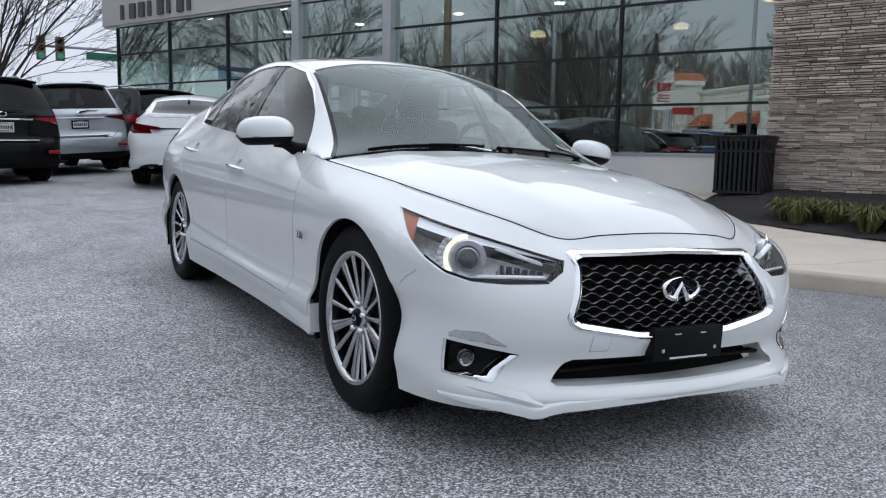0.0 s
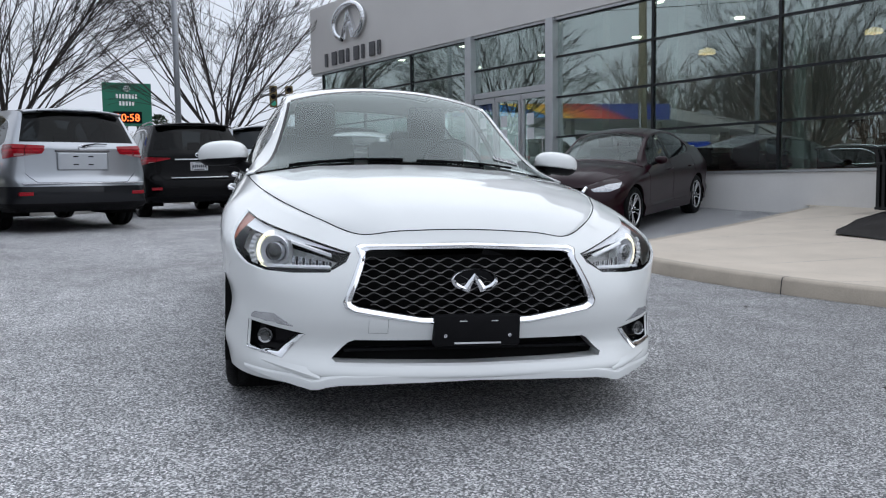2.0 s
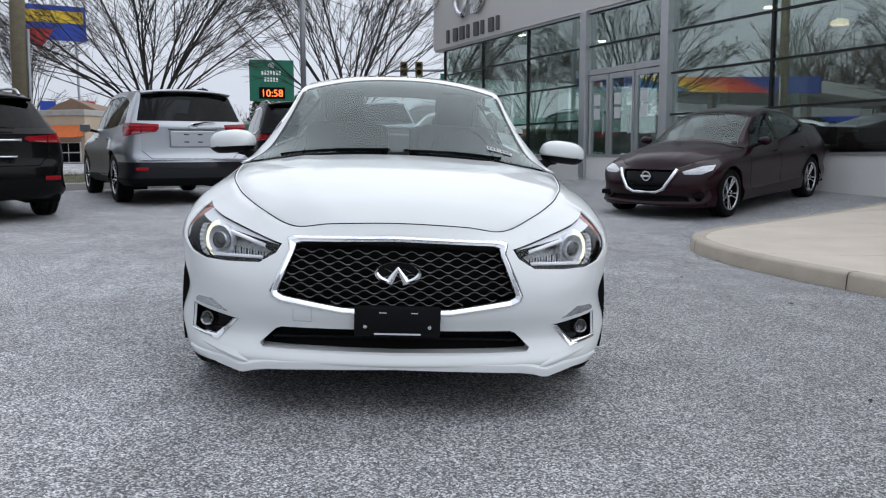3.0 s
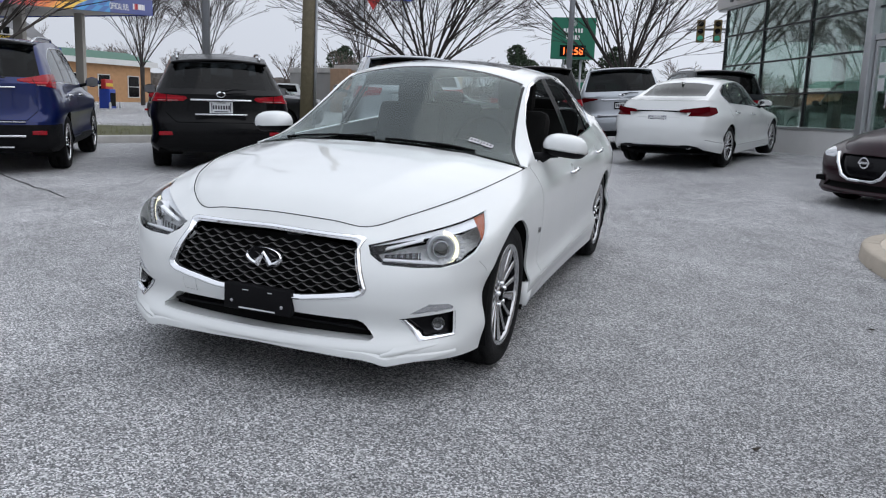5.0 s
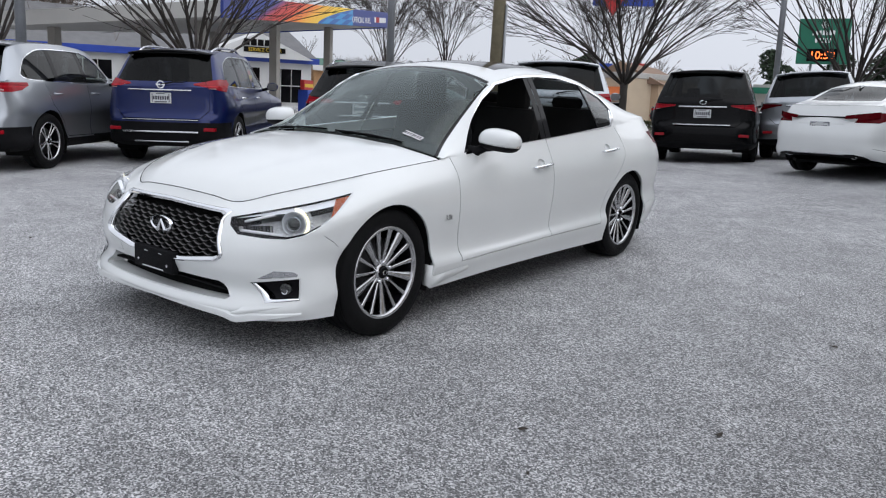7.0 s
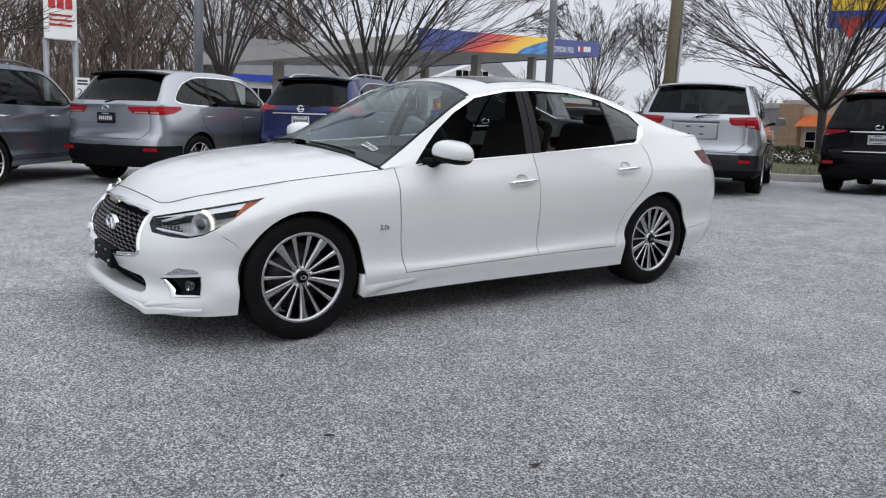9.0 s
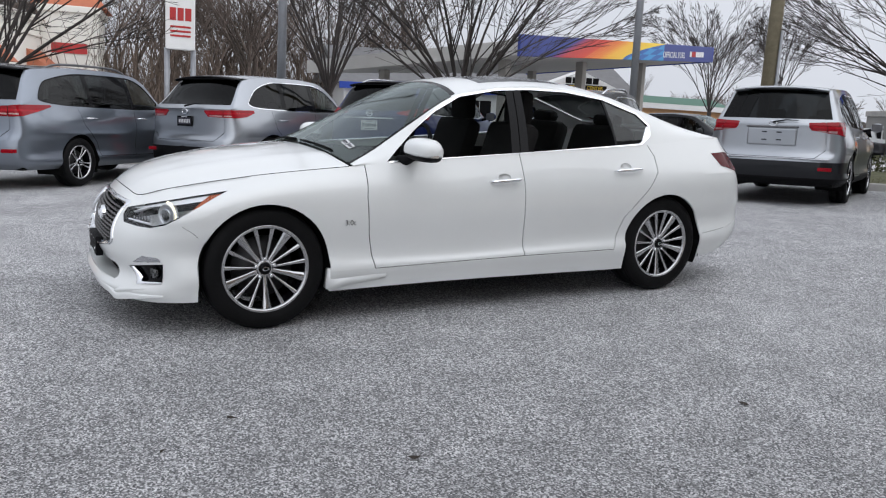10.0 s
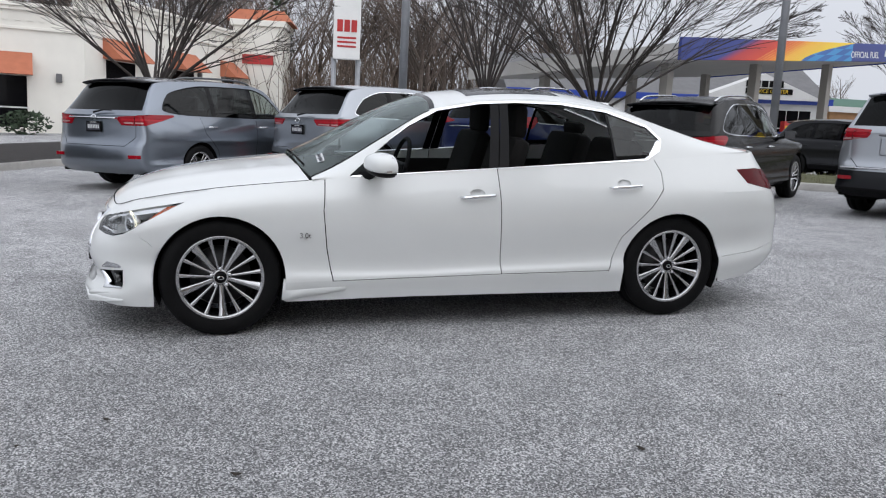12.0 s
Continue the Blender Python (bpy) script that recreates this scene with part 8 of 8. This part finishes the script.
def low_building(name, label, m, length, depth, wall_h, roof_h, wall_mat, roof_mat, band=None, bays=(), base=-2.0):
    """A low gabled building with a coloured eave band and glazed bays along the front."""
    b = holder(name, m, label, "building")
    part("wall", boxed(0, length, 0, depth, base, wall_h), wall_mat, b)
    if roof_h > 0:
        bm = bmesh.new()
        add_prism(bm, [(-0.4, wall_h), (depth + 0.4, wall_h), (depth / 2, wall_h + roof_h)], length + 0.8, lambda a, z, d: Vector((-0.4 + d, a, z + 0.003)))
        part("roof", bm, roof_mat, b)
    else:
        part("parapet", boxed(-0.08, length + 0.08, -0.08, depth + 0.08, wall_h + 0.002, wall_h + 0.35, 0.03), roof_mat, b)
    if band:
        part("eave_band", boxed(-0.42, length + 0.42, -0.46, -0.402, wall_h - 0.32, wall_h + 0.12), band, b)
    for x0, x1, z0, z1 in bays:
        w2 = part("window", boxed(x0, x1, -0.06, -0.002, z0, z1), WHITE_PAINT, b)
        n2 = max(1, round((x1 - x0) / 0.9))
        for k in range(n2):
            for zz in range(2):
                a, c = x0 + 0.06 + (x1 - x0 - 0.06) * k / n2, x0 + (x1 - x0 - 0.06) * (k + 1) / n2
                part("pane", boxed(a, c, -0.075, -0.061, z0 + 0.06 + (z1 - z0 - 0.06) * zz / 2, z0 + (z1 - z0 - 0.06) * (zz + 1) / 2), GLOSS_BLACK, w2)
    return b


S0 = Vector((-46.92, 18.42, -1.86))
store = low_building("service_store", "service station store with grey roof and blue band", Matrix.Translation(S0) @ Matrix.Rotation(radians(79.9), 4, "Z"), 22.5, 10, 3.6, 2.7, WHITE_PAINT, ROOF_GREY, BLUE_SIGN,
                     [(0.8 + 3.6 * k, 3.6 + 3.6 * k, 0.3, 2.9) for k in range(6)])
bm = bmesh.new()
add_prism(bm, [(12.8, 3.55), (22.0, 3.55), (17.4, 5.3)], 1.2, lambda a, b, d: Vector((a, -1.0 + d, b)))
part("gable", bm, WHITE_PAINT, store)
for k in range(5):
    part("sign_bar", boxed(16.1 + 0.56 * k, 16.54 + 0.56 * k, -1.06, -1.001, 4.38, 4.82), DEEP, store)
panel = part("sign_panel", boxed(16.1, 19.5, -1.05, -1.002, 3.92, 4.30), DEEP, store)
lettering("sign_text", "SERVICE CENTER", 0.36, YELLOW_SIGN, panel, pose(17.8, -1.06, 3.99, 90), 0.004)
low_building("roadside_shop", "low tan shop with a green roof", Matrix.Translation((-46.6, 44.4, -2.2)) @ LEVEL @ Matrix.Rotation(radians(82), 4, "Z"), 9.5, 6, 3.5, 0.9, mottled("orange_brick", (0.42, 0.24, 0.12), 0.9, 0, 0.15, 3, 40, 0.2), mottled("green_roofing", (0.03, 0.11, 0.07), 0.6, 0, 0.1, 2, 30, 0.1), WHITE_PAINT, [(1, 2.2, 0.6, 2.4), (4, 5.2, 0.6, 2.4), (7, 8.2, 0.6, 2.4)])
low_building("grey_shop", "long low grey shop with a flat roof", Matrix.Translation((-27.2, 45.9, -1.6)) @ LEVEL @ Matrix.Rotation(radians(-18), 4, "Z"), 4.2, 6, 2.75, 0, mottled("grey_render", (0.24, 0.235, 0.225), 0.9, 0, 0.1, 1, 30, 0.1), GREY_KERB, None, [(0.5, 1.6, 0.4, 1.9)])
diner = low_building("stone_restaurant", "low restaurant with stone pier and orange awning", Matrix.Translation((-22.9, 44.3, -1.5)) @ LEVEL @ Matrix.Rotation(radians(-17), 4, "Z"), 5.4, 7, 3.0, 0, mottled("tan_render", (0.46, 0.37, 0.27), 0.9, 0, 0.1, 1, 30, 0.1), GREY_KERB, None, [(1.9, 5.1, 0.3, 1.5)])
part("stone_pier", boxed(-0.15, 1.5, -0.35, 0.0, -0.4, 3.1, 0.03), BRICK_TAN, diner)
bm = bmesh.new()
add_prism(bm, [(-0.01, 2.45), (-0.01, 1.85), (-0.8, 1.75)], 3.6, lambda a, z, d: Vector((1.7 + d, a, z)))
part("awning", bm, mottled("orange_awning", (0.55, 0.13, 0.03), 0.8, 0, 0.1, 3, 60, 0.1), diner, "orange fabric awning")
low_building("gabled_restaurant", "small tan gabled restaurant beyond the road", Matrix.Translation((-16.6, 45.0, -1.2)) @ LEVEL @ Matrix.Rotation(radians(95), 4, "Z"), 7, 5, 2.6, 1.4, mottled("peach_render", (0.42, 0.30, 0.20), 0.9, 0, 0.1, 1, 30, 0.1), mottled("brown_shingle", (0.20, 0.13, 0.09), 0.9, 0, 0.15, 2, 30, 0.2), None, [(1, 3, 0.4, 1.8), (4, 6, 0.4, 1.8)])
low_building("flat_shop", "long low pale bank with a flat roof", Matrix.Translation((-14.5, 58, ground_z(-14, 58))) @ LEVEL @ Matrix.Rotation(radians(8), 4, "Z"), 20, 8, 2.6, 0, mottled("pale_render", (0.33, 0.31, 0.28), 0.9, 0, 0.1, 1, 30, 0.1), GREY_KERB, GREEN_SIGN, [(2, 6, 0.3, 2.0), (9, 12, 0.3, 2.0)])

# ---- drugstore ----
CREAM = mottled("cream_stucco", (0.73, 0.71, 0.655), 0.85, 0, 0.05, 1.2, 60, 0.1)
AWNING = mottled("terracotta_awning", (0.42, 0.14, 0.075), 0.8, 0, 0.12, 3, 60, 0.1)
C1 = Vector((-36.2, -6.9, 0))
far_end = Vector((-58.0, 4.2, 0))
left_end = Vector((-33.5, -22.0, 0))
zb = ground_z(-37, -7) - 0.4
shop = holder("drugstore", Matrix.Identity(4), "cream stucco drugstore with terracotta awnings", "building")


def facade(a, b, h0, h1, depth, name, mat, parent):
    d = (b - a).normalized()
    m = Matrix.Translation((a.x, a.y, 0)) @ LEVEL @ Matrix.Rotation(math.atan2(d.y, d.x), 4, "Z")
    return part(name, boxed(0, (b - a).length, -depth, 0.0, h0, h1), mat, parent, at=m), m


LE = (C1 - left_end).length
W1, M1 = facade(C1, left_end, zb, 4.3, 0.6, "wall", CREAM, shop)
W2, M2 = facade(far_end, C1, zb, 4.1, 0.6, "wall", CREAM, shop)
for w2, m, le, h in ((W1, M1, LE, 4.3), (W2, M2, (far_end - C1).length, 4.1)):
    for k, (o, z0, z1) in enumerate(((0.12, h - 0.95, h - 0.82), (0.18, h - 0.12, h + 0.05), (0.28, h + 0.05, h + 0.22))):
        part("cornice", boxed(-0.1, le + 0.1, 0.001, o, z0, z1, 0.02), CREAM, w2)
    for k in range(int(le / 0.5)):
        part("dentil", boxed(0.15 + 0.5 * k, 0.38 + 0.5 * k, 0.0, 0.08, h - 0.55, h - 0.35), CREAM, w2)
    for k in range(int(le / 6.2)):
        x = 2.2 + 6.2 * k if w2 is W1 else 1.4 + 6.2 * k
        x = x if w2 is W1 else le - x - 3.0
        bm = bmesh.new()
        add_prism(bm, [(0.0, 2.35), (0.0, 1.35), (1.1, 1.35)], 3.0, lambda a, z, d: Vector((x + d, a + 0.003, z)))
        part("awning", bm, AWNING, w2, "terracotta fabric awning")
        win = part("window", boxed(x + 0.25, x + 2.75, 0.002, 0.03, -1.0, 1.3), GLOSS_BLACK, w2)
        part("window_frame", boxed(x + 0.2, x + 2.8, 0.031, 0.06, -0.15, -0.08), WHITE_PAINT, win)
    for k in range(int(le / 3.1)):
        part("wall_lamp", boxed(1.0 + 3.1 * k, 1.25 + 3.1 * k, 0.002, 0.22, 1.1, 1.5, 0.03), SATIN_DARK, w2)
tower = holder("drugstore_tower", Matrix.Translation((-52.0, 2.2, 0)) @ LEVEL @ Matrix.Rotation(radians(-12), 4, "Z"), "cream corner tower with red tiled cap", "building")
part("wall", boxed(-2, 2.2, -1.6, 1.6, zb, 5.0), CREAM, tower)
part("cornice", boxed(-2.2, 2.4, -1.8, 1.8, 5.002, 5.4, 0.05), CREAM, tower)
bm = bmesh.new()
bmesh.ops.create_cone(bm, cap_ends=True, segments=4, radius1=3.0, radius2=2.2, depth=0.7)
part("roof", bm, AWNING, tower, at=pose(0.1, 0, 5.76, 0, 0, 45))
part("sign_bar", boxed(2.21, 2.26, -1.0, 1.0, 2.6, 3.2), RED_SIGN, tower)
clumps("foundation_shrub", [(-33.2, -9.0, ground_z(-33, -9), 1.1, 1.0, False), (-34.0, -12.0, ground_z(-34, -12), 1.0, 0.9, False)], NEEDLES, "clipped dark shrub at the drugstore wall", "shrub", 0.12, 420)

# ---- small parked cars by the road ----
far_car = suv("small dark car at the filling station", 4.5, 1.8, 1.5, 2.7, 0.9, 0.33, 0.95, 0.95, GREY_PAINT, (0.5, 0.3, 0.85, 0.95, 0.88, 0.96), set_down(-23.5, 29.0, 60, 2.25), wheel="five", badge="", kick=0.2)
m2 = copy_thing(far_car, set_down(-27, 40, 20, 2.25))
tagged(m2, "small dark car beside the road")
m3 = copy_thing(far_car, set_down(-15.5, 41.5, 10, 2.25))
tagged(m3, "small car parked at the restaurant")
m4 = copy_thing(far_car, set_down(-12.6, 13.0, 20, 2.25))
tagged(m4, "dark car on the road behind the island")



def pickup(label, m, coat):
    """A small pickup far off: bed, cab, hood and wheels."""
    car = holder("pickup_truck", m, label, "car", "parked cars")
    bm = bmesh.new()
    side = [(-2.6, 0.45), (2.7, 0.45), (2.7, 1.10), (0.95, 1.15), (0.75, 1.80), (-0.65, 1.82), (-1.15, 1.20), (-2.55, 1.08)]
    add_prism(bm, side, 1.80, lambda a, z, d: Vector((-0.90 + d, a, z)))
    bmesh.ops.bevel(bm, geom=bm.edges[:], offset=0.05, segments=2, affect="EDGES")
    part("body", bm, coat, car, smooth=40)
    part("bed_hollow", boxed(-0.76, 0.76, 1.1, 2.6, 1.09, 1.16, 0.01), DEEP, car)
    for s in (1, -1):
        bm = bmesh.new()
        add_prism(bm, [(-0.95, 1.25), (0.72, 1.25), (0.58, 1.70), (-0.58, 1.72)], 0.01 * s, lambda a, z, d: Vector((0.902 * s + d, a, z)))
        part("side_window", bm, PRIVACY_DARK, car)
        for yc in (-1.75, 1.75):
            add_wheel(car, 0.90, yc, 0.37, 0.25, 0.22, "five", s)
        part("tail_light", boxed(min(s * 0.74, s * 0.88), max(s * 0.74, s * 0.88), 2.70, 2.72, 0.75, 1.05, 0.005), RED_LENS, car)
    return car


pickup("white pickup parked beside the far shops", set_down(-24.6, 46.6, 200, 2.7), WHITE)

# overhead wires
for z, y0 in ((8.6, 0), (8.1, 0.4), (7.6, 0.2)):
    bm = tube([(-8.2 + 60 * (t - 0.35) * 0.35, 13.3 + y0 + 60 * (t - 0.35), z - 1.2 * math.sin(math.pi * t)) for t in np.linspace(0, 1, 16)], 0.012, 4)
    tagged(part("power_line", bm, RUBBER, None), "thin black overhead wire", "wire", "overhead wires")
